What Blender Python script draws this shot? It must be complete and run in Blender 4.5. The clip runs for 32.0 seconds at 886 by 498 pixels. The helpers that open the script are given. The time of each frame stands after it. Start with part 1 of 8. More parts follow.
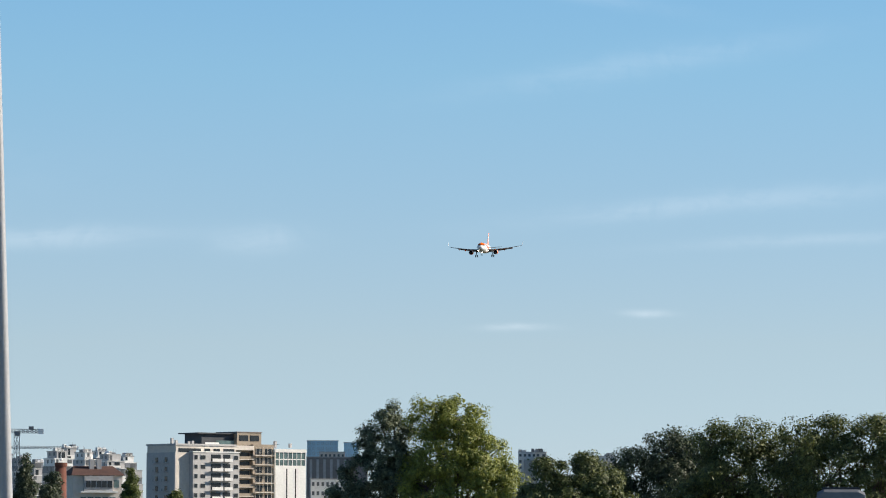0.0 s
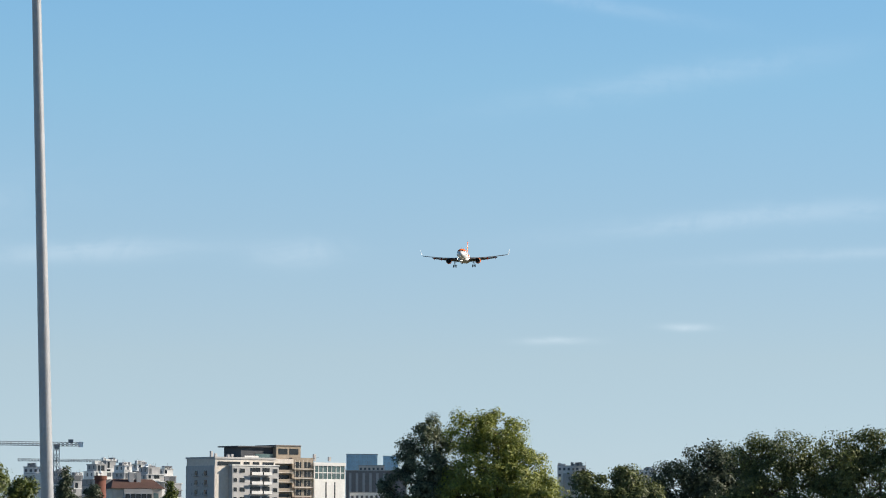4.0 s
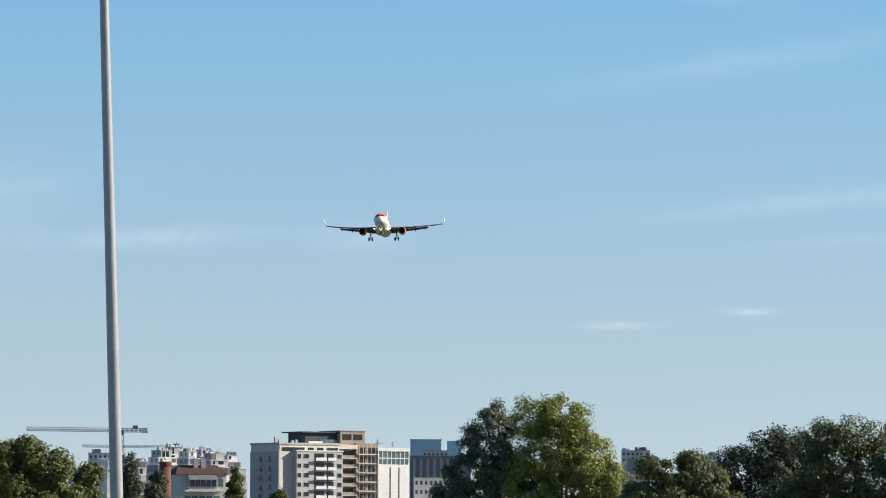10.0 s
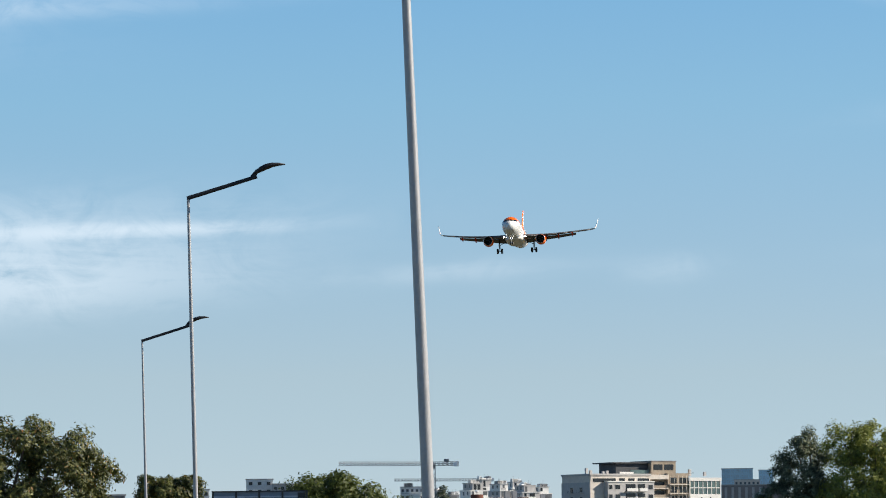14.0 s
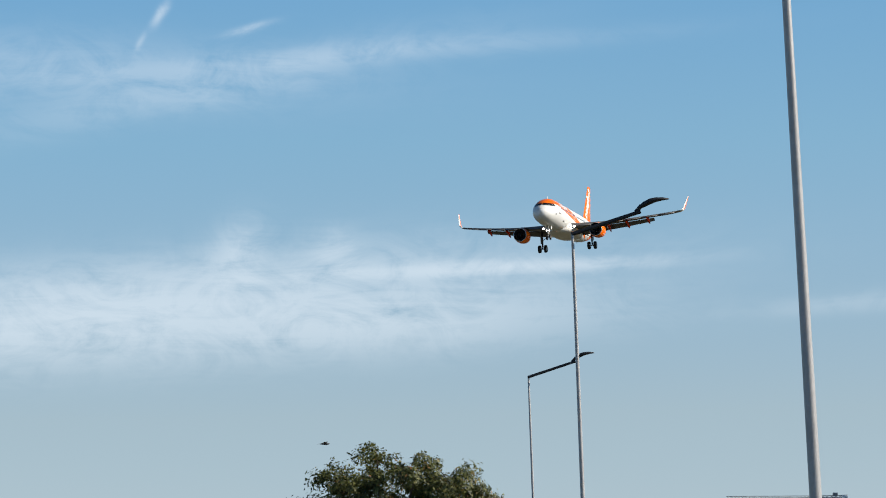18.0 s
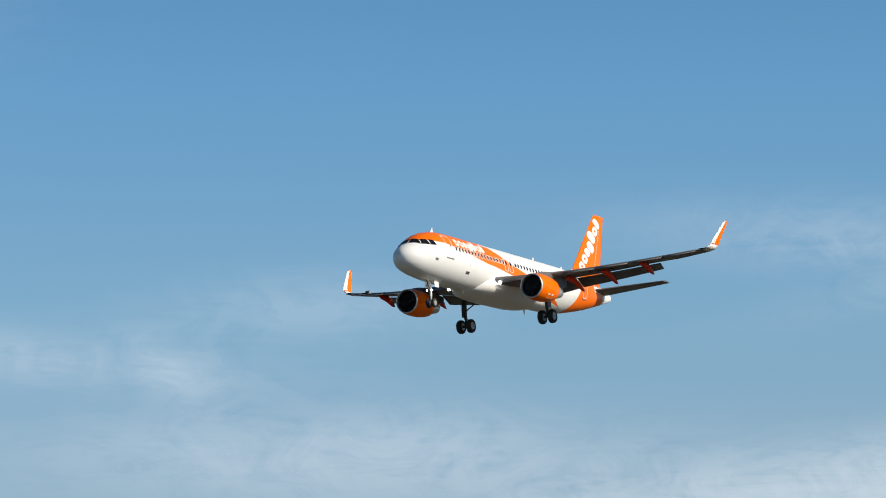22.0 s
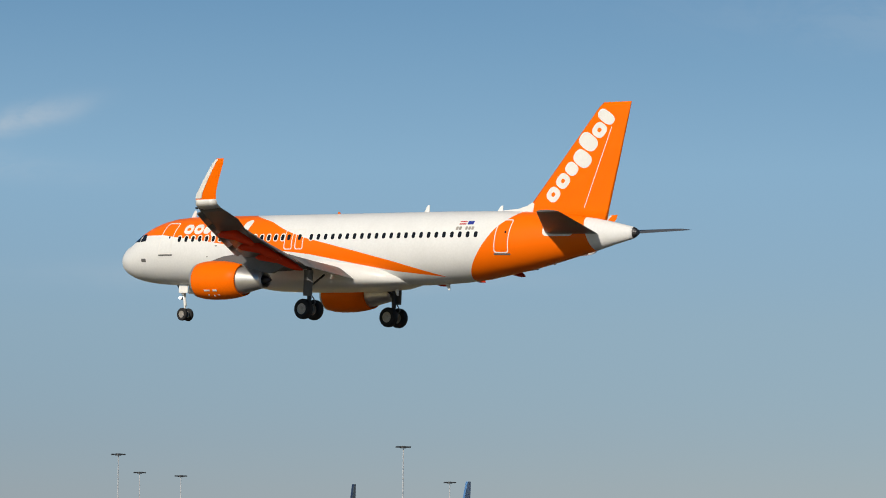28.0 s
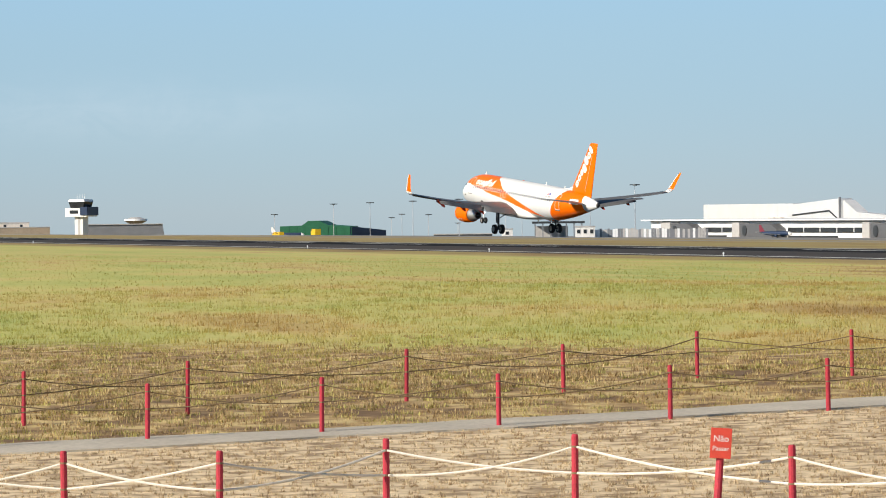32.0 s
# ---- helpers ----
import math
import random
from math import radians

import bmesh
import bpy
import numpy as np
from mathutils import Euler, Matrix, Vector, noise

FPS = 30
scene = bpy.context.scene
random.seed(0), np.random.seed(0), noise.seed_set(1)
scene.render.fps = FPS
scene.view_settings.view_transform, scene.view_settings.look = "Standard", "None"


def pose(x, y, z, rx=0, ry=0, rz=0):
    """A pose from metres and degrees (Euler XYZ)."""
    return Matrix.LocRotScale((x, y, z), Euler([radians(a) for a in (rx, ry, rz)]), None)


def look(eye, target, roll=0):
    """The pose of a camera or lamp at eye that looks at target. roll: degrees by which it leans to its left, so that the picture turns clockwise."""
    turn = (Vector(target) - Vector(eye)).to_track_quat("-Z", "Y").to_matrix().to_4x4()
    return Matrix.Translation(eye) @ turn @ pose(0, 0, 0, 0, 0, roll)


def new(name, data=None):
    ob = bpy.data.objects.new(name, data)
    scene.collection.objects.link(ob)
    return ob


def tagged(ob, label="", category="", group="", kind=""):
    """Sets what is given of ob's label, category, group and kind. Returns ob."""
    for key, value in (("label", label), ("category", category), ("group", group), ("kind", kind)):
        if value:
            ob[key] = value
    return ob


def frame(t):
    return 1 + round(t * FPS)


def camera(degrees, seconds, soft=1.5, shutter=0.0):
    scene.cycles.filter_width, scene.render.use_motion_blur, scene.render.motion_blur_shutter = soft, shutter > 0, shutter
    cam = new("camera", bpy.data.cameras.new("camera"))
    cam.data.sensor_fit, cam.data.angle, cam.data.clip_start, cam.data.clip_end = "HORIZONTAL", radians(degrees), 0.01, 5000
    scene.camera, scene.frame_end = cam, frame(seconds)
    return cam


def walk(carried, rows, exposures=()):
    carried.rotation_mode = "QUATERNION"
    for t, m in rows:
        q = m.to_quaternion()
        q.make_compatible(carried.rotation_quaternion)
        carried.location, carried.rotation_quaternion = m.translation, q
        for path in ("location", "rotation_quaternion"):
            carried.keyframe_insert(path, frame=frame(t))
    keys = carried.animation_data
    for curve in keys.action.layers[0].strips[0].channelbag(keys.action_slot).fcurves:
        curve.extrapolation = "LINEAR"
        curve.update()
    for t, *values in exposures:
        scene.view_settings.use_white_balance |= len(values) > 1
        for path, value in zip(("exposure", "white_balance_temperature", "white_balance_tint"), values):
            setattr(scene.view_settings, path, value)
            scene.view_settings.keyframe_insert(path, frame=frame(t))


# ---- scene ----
# ---- camera ----
EYE = 4.13        # the eye above the runway's level
cam = camera(13.586, 32.0, soft=1.0, shutter=0.0)
CAMERA_ROWS = [
    (0.0, 94.271, -0.160, -174.340),
    (0.5, 94.270, 0.173, -174.240),
    (1.0, 94.265, 0.007, -174.167),
    (1.5, 94.262, 0.250, -174.166),
    (2.0, 94.266, 0.032, -174.147),
    (2.5, 94.301, 0.042, -174.122),
    (3.0, 94.370, -0.259, -174.030),
    (3.5, 94.439, -0.261, -173.890),
    (4.0, 94.478, -0.258, -173.739),
    (4.5, 94.473, -0.246, -173.583),
    (5.0, 94.458, -0.227, -173.447),
    (5.5, 94.463, -0.201, -173.358),
    (6.0, 94.489, -0.173, -173.301),
    (6.5, 94.521, -0.162, -173.250),
    (7.0, 94.544, -0.137, -173.203),
    (7.5, 94.482, -0.090, -173.169),
    (8.0, 94.404, -0.084, -173.137),
    (8.5, 94.330, -0.045, -173.107),
    (9.0, 94.285, -0.100, -173.042),
    (9.5, 94.268, -0.124, -172.909),
    (10.0, 94.248, -0.145, -172.755),
    (10.5, 94.278, -0.217, -172.461),
    (11.0, 94.362, -0.012, -171.934),
    (11.5, 94.496, 0.021, -171.198),
    (12.0, 94.624, 0.140, -170.287),
    (12.5, 94.735, 0.316, -169.479),
    (13.0, 94.764, 0.414, -168.866),
    (13.5, 94.756, 0.532, -168.405),
    (14.0, 94.745, 0.619, -167.957),
    (14.5, 94.740, 0.669, -167.496),
    (15.0, 94.757, 0.723, -166.959),
    (15.5, 94.815, 0.821, -166.285),
    (16.0, 94.900, 0.955, -165.522),
    (16.5, 94.977, 1.028, -164.684),
    (17.0, 95.047, 1.047, -163.783),
    (17.5, 95.171, 1.014, -162.897),
    (18.0, 95.363, 0.884, -161.993),
    (18.5, 95.656, 0.849, -161.012),
    (19.0, 96.047, 0.773, -159.925),
    (19.5, 96.505, 0.689, -158.703),
    (20.0, 96.909, 0.502, -157.372),
    (20.5, 97.290, 0.582, -155.873),
    (21.0, 97.619, 0.488, -154.093),
    (21.5, 97.870, 0.031, -151.880),
    (22.0, 98.089, 0.126, -148.925),
    (22.5, 98.228, 0.415, -145.166),
    (23.0, 98.293, 0.575, -140.573),
    (23.5, 98.309, 0.301, -135.078),
    (24.0, 98.351, -0.298, -128.472),
    (24.5, 98.324, -0.114, -120.370),
    (25.0, 98.131, 0.373, -110.904),
    (25.5, 97.836, 0.512, -100.318),
    (26.0, 97.384, 0.283, -88.962),
    (26.5, 96.770, -0.294, -77.381),
    (27.0, 95.979, -0.629, -66.247),
    (27.5, 94.967, -0.632, -56.266),
    (28.0, 93.936, -0.518, -47.808),
    (28.5, 93.088, -0.499, -41.226),
    (29.0, 92.401, -0.598, -35.696),
    (29.5, 91.756, -0.729, -31.080),
    (30.0, 91.105, -0.631, -27.251),
    (30.5, 90.465, -0.223, -24.239),
    (31.0, 89.939, 0.077, -21.978),
    (31.5, 89.600, 0.383, -20.209),
    (32.0, 89.439, 0.645, -18.694),
]
EXPOSURES = [(0, 0.50), (13, 0.47), (16, 0.34), (19, 0.23), (21, 0.14), (23, 0.07), (24, -0.06), (25, -0.25), (26, -0.36),
             (26.5, -0.38), (28.5, -0.37), (29, -0.33), (30, -0.1), (31, 0.11), (32, 0.24)]
# the phone sways a few centimetres sideways as its holder turns
SWAY = ((0.0, -0.055), (3.0, -0.05), (6.0, 0.0), (9.0, 0.022), (12.0, 0.028), (18.0, 0.035), (22.0, 0.02), (26.0, 0.0), (32.0, 0.0))
walk(cam, [(t, pose(float(np.interp(t, [a for a, b in SWAY], [b for a, b in SWAY])), 0, EYE, rx, ry, rz)) for t, rx, ry, rz in CAMERA_ROWS], EXPOSURES)

# ---- daylight ----
SUN_ELEVATION, SUN_FROM = 29.0, 193.0       # degrees; bearing counted from +x towards +y
world = bpy.data.worlds.new("daylight")
scene.world = world
world.use_nodes = True
wn = world.node_tree
sky = wn.nodes.new("ShaderNodeTexSky")
sky.sky_type, sky.sun_disc = "NISHITA", False
sky.sun_elevation, sky.sun_rotation = radians(SUN_ELEVATION), radians(90 - SUN_FROM)
sky.altitude, sky.air_density, sky.dust_density, sky.ozone_density = 3000, 1.0, 0.3, 6.0
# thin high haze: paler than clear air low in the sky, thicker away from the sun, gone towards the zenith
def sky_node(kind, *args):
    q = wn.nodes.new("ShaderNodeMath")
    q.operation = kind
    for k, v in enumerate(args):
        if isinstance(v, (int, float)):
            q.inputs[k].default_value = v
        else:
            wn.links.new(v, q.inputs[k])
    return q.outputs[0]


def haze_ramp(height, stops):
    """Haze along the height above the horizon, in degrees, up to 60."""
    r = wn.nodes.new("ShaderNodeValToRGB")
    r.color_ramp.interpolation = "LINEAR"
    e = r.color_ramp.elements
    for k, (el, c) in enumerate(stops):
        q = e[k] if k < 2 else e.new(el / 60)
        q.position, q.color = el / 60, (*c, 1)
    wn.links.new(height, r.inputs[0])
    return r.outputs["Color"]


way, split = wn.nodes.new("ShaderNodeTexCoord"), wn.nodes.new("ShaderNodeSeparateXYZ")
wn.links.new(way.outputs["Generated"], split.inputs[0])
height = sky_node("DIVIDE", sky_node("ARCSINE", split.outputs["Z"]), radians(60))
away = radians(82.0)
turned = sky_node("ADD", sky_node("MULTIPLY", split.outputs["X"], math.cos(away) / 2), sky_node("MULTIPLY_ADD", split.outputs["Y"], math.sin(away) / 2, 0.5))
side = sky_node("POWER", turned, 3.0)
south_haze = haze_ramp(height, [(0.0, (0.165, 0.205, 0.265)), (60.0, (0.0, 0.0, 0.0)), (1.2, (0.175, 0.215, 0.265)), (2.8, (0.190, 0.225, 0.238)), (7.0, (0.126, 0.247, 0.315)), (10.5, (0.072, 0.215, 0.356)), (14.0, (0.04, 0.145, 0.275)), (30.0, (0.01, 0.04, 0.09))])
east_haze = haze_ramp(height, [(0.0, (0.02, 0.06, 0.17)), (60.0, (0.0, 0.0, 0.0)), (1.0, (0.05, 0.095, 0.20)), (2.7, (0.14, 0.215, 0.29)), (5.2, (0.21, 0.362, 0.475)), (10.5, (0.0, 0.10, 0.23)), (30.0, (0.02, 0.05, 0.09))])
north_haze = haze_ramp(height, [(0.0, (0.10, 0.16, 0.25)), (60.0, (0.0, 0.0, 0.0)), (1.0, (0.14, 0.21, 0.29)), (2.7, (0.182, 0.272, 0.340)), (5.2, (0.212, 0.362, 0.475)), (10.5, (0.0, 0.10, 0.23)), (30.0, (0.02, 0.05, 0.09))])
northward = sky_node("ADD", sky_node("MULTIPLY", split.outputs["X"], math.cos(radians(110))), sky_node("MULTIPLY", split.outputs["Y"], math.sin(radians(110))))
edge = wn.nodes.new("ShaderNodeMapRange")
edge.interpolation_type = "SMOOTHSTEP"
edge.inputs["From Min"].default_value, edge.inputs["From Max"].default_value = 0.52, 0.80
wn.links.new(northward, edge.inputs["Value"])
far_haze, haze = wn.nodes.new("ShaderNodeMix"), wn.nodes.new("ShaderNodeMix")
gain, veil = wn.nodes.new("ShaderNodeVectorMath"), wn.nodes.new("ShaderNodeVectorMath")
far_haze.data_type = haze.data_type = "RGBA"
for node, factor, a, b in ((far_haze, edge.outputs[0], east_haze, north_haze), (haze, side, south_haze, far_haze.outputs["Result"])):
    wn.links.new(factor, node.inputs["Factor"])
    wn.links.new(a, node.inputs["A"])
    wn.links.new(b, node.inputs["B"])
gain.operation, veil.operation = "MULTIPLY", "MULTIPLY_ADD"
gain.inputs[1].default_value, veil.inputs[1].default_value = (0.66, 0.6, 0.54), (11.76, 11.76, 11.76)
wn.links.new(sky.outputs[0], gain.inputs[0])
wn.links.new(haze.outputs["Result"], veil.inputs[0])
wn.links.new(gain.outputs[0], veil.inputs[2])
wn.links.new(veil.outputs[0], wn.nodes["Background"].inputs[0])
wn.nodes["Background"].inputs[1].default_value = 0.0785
sun = new("sun", bpy.data.lights.new("sun", "SUN"))
sun.data.energy, sun.data.angle, sun.data.color = 5.0, radians(0.5), (1.0, 0.90, 0.76)
se, sa = radians(SUN_ELEVATION), radians(SUN_FROM)
sun.matrix_world = look((math.cos(se) * math.cos(sa) * 50, math.cos(se) * math.sin(sa) * 50, 100 * math.sin(se) / 2), (0, 0, 0))


# ---- helpers of this scene ----
def material(name, colour, rough=0.6, metal=0.0, vary=0.15, scale=4.0, fine=40.0, bump=0.0, coat=0.0, second=None, per_piece=0.0, gloss=0.35):
    """A plain surface with two scales of variation, optional relief, and a second colour in patches."""
    m = bpy.data.materials.new(name)
    m.use_nodes = True
    nt = m.node_tree
    b = nt.nodes["Principled BSDF"]
    b.inputs["Roughness"].default_value, b.inputs["Metallic"].default_value = rough, metal
    b.inputs["Coat Weight"].default_value, b.inputs["Specular IOR Level"].default_value = coat, gloss
    tc = nt.nodes.new("ShaderNodeTexCoord")
    big, small = nt.nodes.new("ShaderNodeTexNoise"), nt.nodes.new("ShaderNodeTexNoise")
    big.inputs["Scale"].default_value, small.inputs["Scale"].default_value = scale, fine
    big.inputs["Detail"].default_value, small.inputs["Detail"].default_value = 4, 3
    for n in (big, small):
        nt.links.new(tc.outputs["Object"], n.inputs["Vector"])
    both = nt.nodes.new("ShaderNodeMath")
    both.operation = "ADD"
    nt.links.new(big.outputs["Fac"], both.inputs[0])
    nt.links.new(small.outputs["Fac"], both.inputs[1])
    ramp = nt.nodes.new("ShaderNodeValToRGB")
    other = second or tuple(c * (1 - vary) for c in colour)
    ramp.color_ramp.elements[0].position, ramp.color_ramp.elements[1].position = 0.36, 0.64
    ramp.color_ramp.elements[0].color = (*other, 1)
    ramp.color_ramp.elements[1].color = (*[min(1, c * (1 + vary * 0.5)) for c in colour], 1)
    half = nt.nodes.new("ShaderNodeMath")
    half.operation, half.inputs[1].default_value = "MULTIPLY", 0.5
    nt.links.new(both.outputs[0], half.inputs[0])
    nt.links.new(half.outputs[0], ramp.inputs["Fac"])
    out = ramp.outputs["Color"]
    if per_piece:
        info, hsv = nt.nodes.new("ShaderNodeObjectInfo"), nt.nodes.new("ShaderNodeHueSaturation")
        rng = nt.nodes.new("ShaderNodeMapRange")
        rng.inputs["To Min"].default_value, rng.inputs["To Max"].default_value = 1 - per_piece, 1 + per_piece
        nt.links.new(info.outputs["Random"], rng.inputs["Value"])
        nt.links.new(rng.outputs[0], hsv.inputs["Value"])
        nt.links.new(out, hsv.inputs["Color"])
        out = hsv.outputs["Color"]
    nt.links.new(out, b.inputs["Base Color"])
    if bump:
        bp = nt.nodes.new("ShaderNodeBump")
        bp.inputs["Strength"].default_value = bump
        nt.links.new(small.outputs["Fac"], bp.inputs["Height"])
        nt.links.new(bp.outputs["Normal"], b.inputs["Normal"])
    return m


def solid(name, verts, faces, mat, parent=None, label="", smooth=False, at=None):
    """One mesh object from points and faces, with outward normals."""
    me = bpy.data.meshes.new(name)
    me.from_pydata([tuple(v) for v in verts], [], faces)
    bm = bmesh.new()
    bm.from_mesh(me)
    bmesh.ops.recalc_face_normals(bm, faces=bm.faces)
    bm.to_mesh(me)
    bm.free()
    me.materials.append(mat)
    if smooth:
        me.shade_smooth()
    ob = new(name, me)
    ob.parent = parent
    if at is not None:
        ob.matrix_basis = at
    if label:
        ob["label"] = label
    return ob


def part(name, bm, mat, parent=None, label="", smooth=False, at=None):
    """Links a bmesh as one mesh object under a thing or a part."""
    me = bpy.data.meshes.new(name)
    bmesh.ops.recalc_face_normals(bm, faces=bm.faces)
    bm.to_mesh(me)
    bm.free()
    me.materials.append(mat)
    if smooth:
        me.shade_smooth()
    ob = new(name, me)
    ob.parent = parent
    if at is not None:
        ob.matrix_basis = at
    if label:
        ob["label"] = label
    return ob


def loft(rings, closed=True, caps=True):
    """Points and faces of a skin through rings of equally many points."""
    n = len(rings[0])
    verts = [v for r in rings for v in r]
    faces = []
    for i in range(len(rings) - 1):
        for j in range(n if closed else n - 1):
            k = (j + 1) % n
            faces.append((i * n + j, i * n + k, (i + 1) * n + k, (i + 1) * n + j))
    if caps:
        faces.append(tuple(range(n - 1, -1, -1)))
        faces.append(tuple((len(rings) - 1) * n + j for j in range(n)))
    return verts, faces


def box(bm, x0, x1, y0, y1, z0, z1, bevel=0.0):
    """A box in a bmesh, its edges rounded by bevel."""
    vs = [bm.verts.new((x, y, z)) for x in (x0, x1) for y in (y0, y1) for z in (z0, z1)]
    fs = [bm.faces.new([vs[i] for i in f]) for f in ((0, 1, 3, 2), (4, 6, 7, 5), (0, 4, 5, 1), (2, 3, 7, 6), (0, 2, 6, 4), (1, 5, 7, 3))]
    if bevel:
        es = {e for f in fs for e in f.edges}
        bmesh.ops.bevel(bm, geom=list(es), offset=bevel, segments=2, affect="EDGES", profile=0.7)
    return bm


def tube(bm, a, b, ra, rb=None, n=10):
    """A round bar from a to b."""
    rb = ra if rb is None else rb
    a, b = Vector(a), Vector(b)
    d = (b - a).normalized()
    u = d.orthogonal().normalized()
    w = d.cross(u)
    r0 = [bm.verts.new(a + (u * math.cos(t) + w * math.sin(t)) * ra) for t in (2 * math.pi * k / n for k in range(n))]
    r1 = [bm.verts.new(b + (u * math.cos(t) + w * math.sin(t)) * rb) for t in (2 * math.pi * k / n for k in range(n))]
    for k in range(n):
        bm.faces.new((r0[k], r0[(k + 1) % n], r1[(k + 1) % n], r1[k]))
    bm.faces.new(r0[::-1])
    bm.faces.new(r1)
    return bm


def lathe(profile, n=28):
    """Rings of points round the local y axis: profile of (y, radius)."""
    return [[(r * math.cos(2 * math.pi * k / n), y, r * math.sin(2 * math.pi * k / n)) for k in range(n)] for y, r in profile]


def at(azimuth, distance, z=0.0, turn=0.0):
    """The pose of a thing that stands at a bearing and a distance from the viewing mound."""
    a = radians(azimuth)
    return pose(distance * math.cos(a), distance * math.sin(a), z, 0, 0, turn)


def empty(name, m, label, category, group="", kind=""):
    ob = new(name)
    ob.empty_display_size = 0.2
    ob.matrix_basis = m
    return tagged(ob, label, category, group, kind)

# ---- materials of the place ----
steel = material("galvanised_steel", (0.40, 0.405, 0.42), 0.45, 0.2, 0.12, 2.0, 25)
dark_steel = material("dark_lamp_housing", (0.03, 0.033, 0.04), 0.5, 0.3, 0.2, 3, 20)
asphalt = material("runway_asphalt", (0.075, 0.068, 0.062), 0.95, 0, 0.35, 0.05, 1.5, 0.1, gloss=0.1)
rubbered = material("rubbered_asphalt", (0.016, 0.015, 0.015), 0.95, 0, 0.4, 0.04, 0.6, gloss=0.08)
line_paint = material("worn_white_line", (0.6, 0.6, 0.57), 0.8, 0, 0.3, 0.3, 4)
concrete = material("pale_concrete", (0.36, 0.34, 0.31), 0.9, 0, 0.2, 0.4, 5, 0.15)
path_concrete = material("path_concrete", (0.52, 0.47, 0.385), 0.95, 0, 0.22, 0.5, 9, 0.2)
apron_concrete = material("apron_concrete", (0.25, 0.24, 0.22), 0.9, 0, 0.2, 0.03, 0.6)
white_wall = material("white_render", (0.78, 0.77, 0.745), 0.8, 0, 0.12, 0.15, 1.5)
cream_wall = material("cream_render", (0.68, 0.62, 0.555), 0.85, 0, 0.14, 0.12, 1.0)
pale_wall = material("pale_grey_render", (0.47, 0.46, 0.455), 0.85, 0, 0.14, 0.12, 1.0)
tan_wall = material("tan_render", (0.36, 0.30, 0.235), 0.85, 0, 0.18, 0.15, 1.2)
brown_wall = material("brown_grey_render", (0.27, 0.24, 0.23), 0.85, 0, 0.15, 0.12, 1.0)
slate_dark = material("dark_slate_cladding", (0.06, 0.065, 0.075), 0.6, 0, 0.2, 0.3, 2)
roof_tile = material("terracotta_tiles", (0.10, 0.055, 0.045), 0.85, 0, 0.3, 0.5, 6, 0.3)
brick_red = material("red_brick", (0.17, 0.068, 0.048), 0.88, 0, 0.25, 0.6, 8, 0.3)
# sky-blue glass, its colour also paled for the haze of distance
blue_glass = material("haze_paled_blue_glass", (0.50, 0.70, 0.82), 0.4, 0, 0.2, 0.2, 1.5)
pane_dark = material("dark_window_pane", (0.03, 0.035, 0.04), 0.15, 0, 0.4, 0.3, 2)
pane_green = material("greenish_window_pane", (0.12, 0.18, 0.18), 0.2, 0, 0.3, 0.3, 2)
metal_white = material("white_sheet_metal", (0.86, 0.87, 0.88), 0.5, 0.0, 0.08, 0.2, 2.0)
metal_grey = material("grey_sheet_metal", (0.22, 0.23, 0.25), 0.5, 0.1, 0.15, 0.2, 2.0)
hall_cladding = material("hall_cladding", (0.62, 0.635, 0.655), 0.5, 0.0, 0.08, 0.2, 2.0)
mast_grey = material("mast_galvanising", (0.52, 0.53, 0.55), 0.5, 0.2, 0.1, 0.5, 5)
gate_grey = material("gate_cladding", (0.125, 0.13, 0.14), 0.55, 0.1, 0.12, 0.2, 2.0)
metal_dark = material("dark_sheet_metal", (0.05, 0.055, 0.06), 0.5, 0.2, 0.15, 0.2, 2.0)
rail_blue = material("pale_blue_sheet", (0.50, 0.57, 0.68), 0.5, 0.1, 0.15, 0.4, 4)
hoarding_blue = material("blue_grey_sheet", (0.23, 0.28, 0.36), 0.5, 0.2, 0.15, 0.4, 4)
green_sheet = material("green_sheet_metal", (0.03, 0.16, 0.085), 0.55, 0, 0.15, 0.1, 1)
yellow_paint = material("yellow_paint", (0.75, 0.48, 0.02), 0.5, 0, 0.15, 1, 8)
red_paint = material("faded_red_paint", (0.46, 0.038, 0.06), 0.6, 0, 0.25, 3.0, 30, 0.15, per_piece=0.15)
sign_red = material("red_sign_plate", (0.62, 0.07, 0.045), 0.5, 0, 0.1, 2, 12)
sign_white = material("white_lettering", (0.78, 0.77, 0.74), 0.6)
rope_white = material("white_rope", (0.82, 0.76, 0.66), 0.9, 0, 0.2, 4, 60, 0.2)
rope_brown = material("brown_rope", (0.24, 0.17, 0.095), 0.9, 0, 0.25, 4, 60, 0.2)
crane_steel = material("crane_lattice_paint", (0.24, 0.26, 0.28), 0.6, 0.2, 0.1, 1, 8)
jet_blue = material("blue_aircraft_paint", (0.08, 0.20, 0.42), 0.35, 0, 0.1, 0.5, 5)
jet_navy = material("navy_aircraft_paint", (0.02, 0.04, 0.09), 0.4, 0, 0.1, 0.5, 5)
jet_white = material("white_aircraft_paint", (0.78, 0.78, 0.77), 0.35, 0, 0.05, 0.5, 5)
jet_coral = material("coral_aircraft_paint", (0.78, 0.26, 0.22), 0.4, 0, 0.1, 0.5, 5)
jet_maroon = material("maroon_aircraft_paint", (0.20, 0.03, 0.05), 0.4, 0, 0.1, 0.5, 5)
jet_red = material("red_aircraft_paint", (0.55, 0.05, 0.06), 0.4, 0, 0.1, 0.5, 5)
bark = material("bark", (0.13, 0.10, 0.075), 0.9, 0, 0.3, 1.5, 14, 0.4)


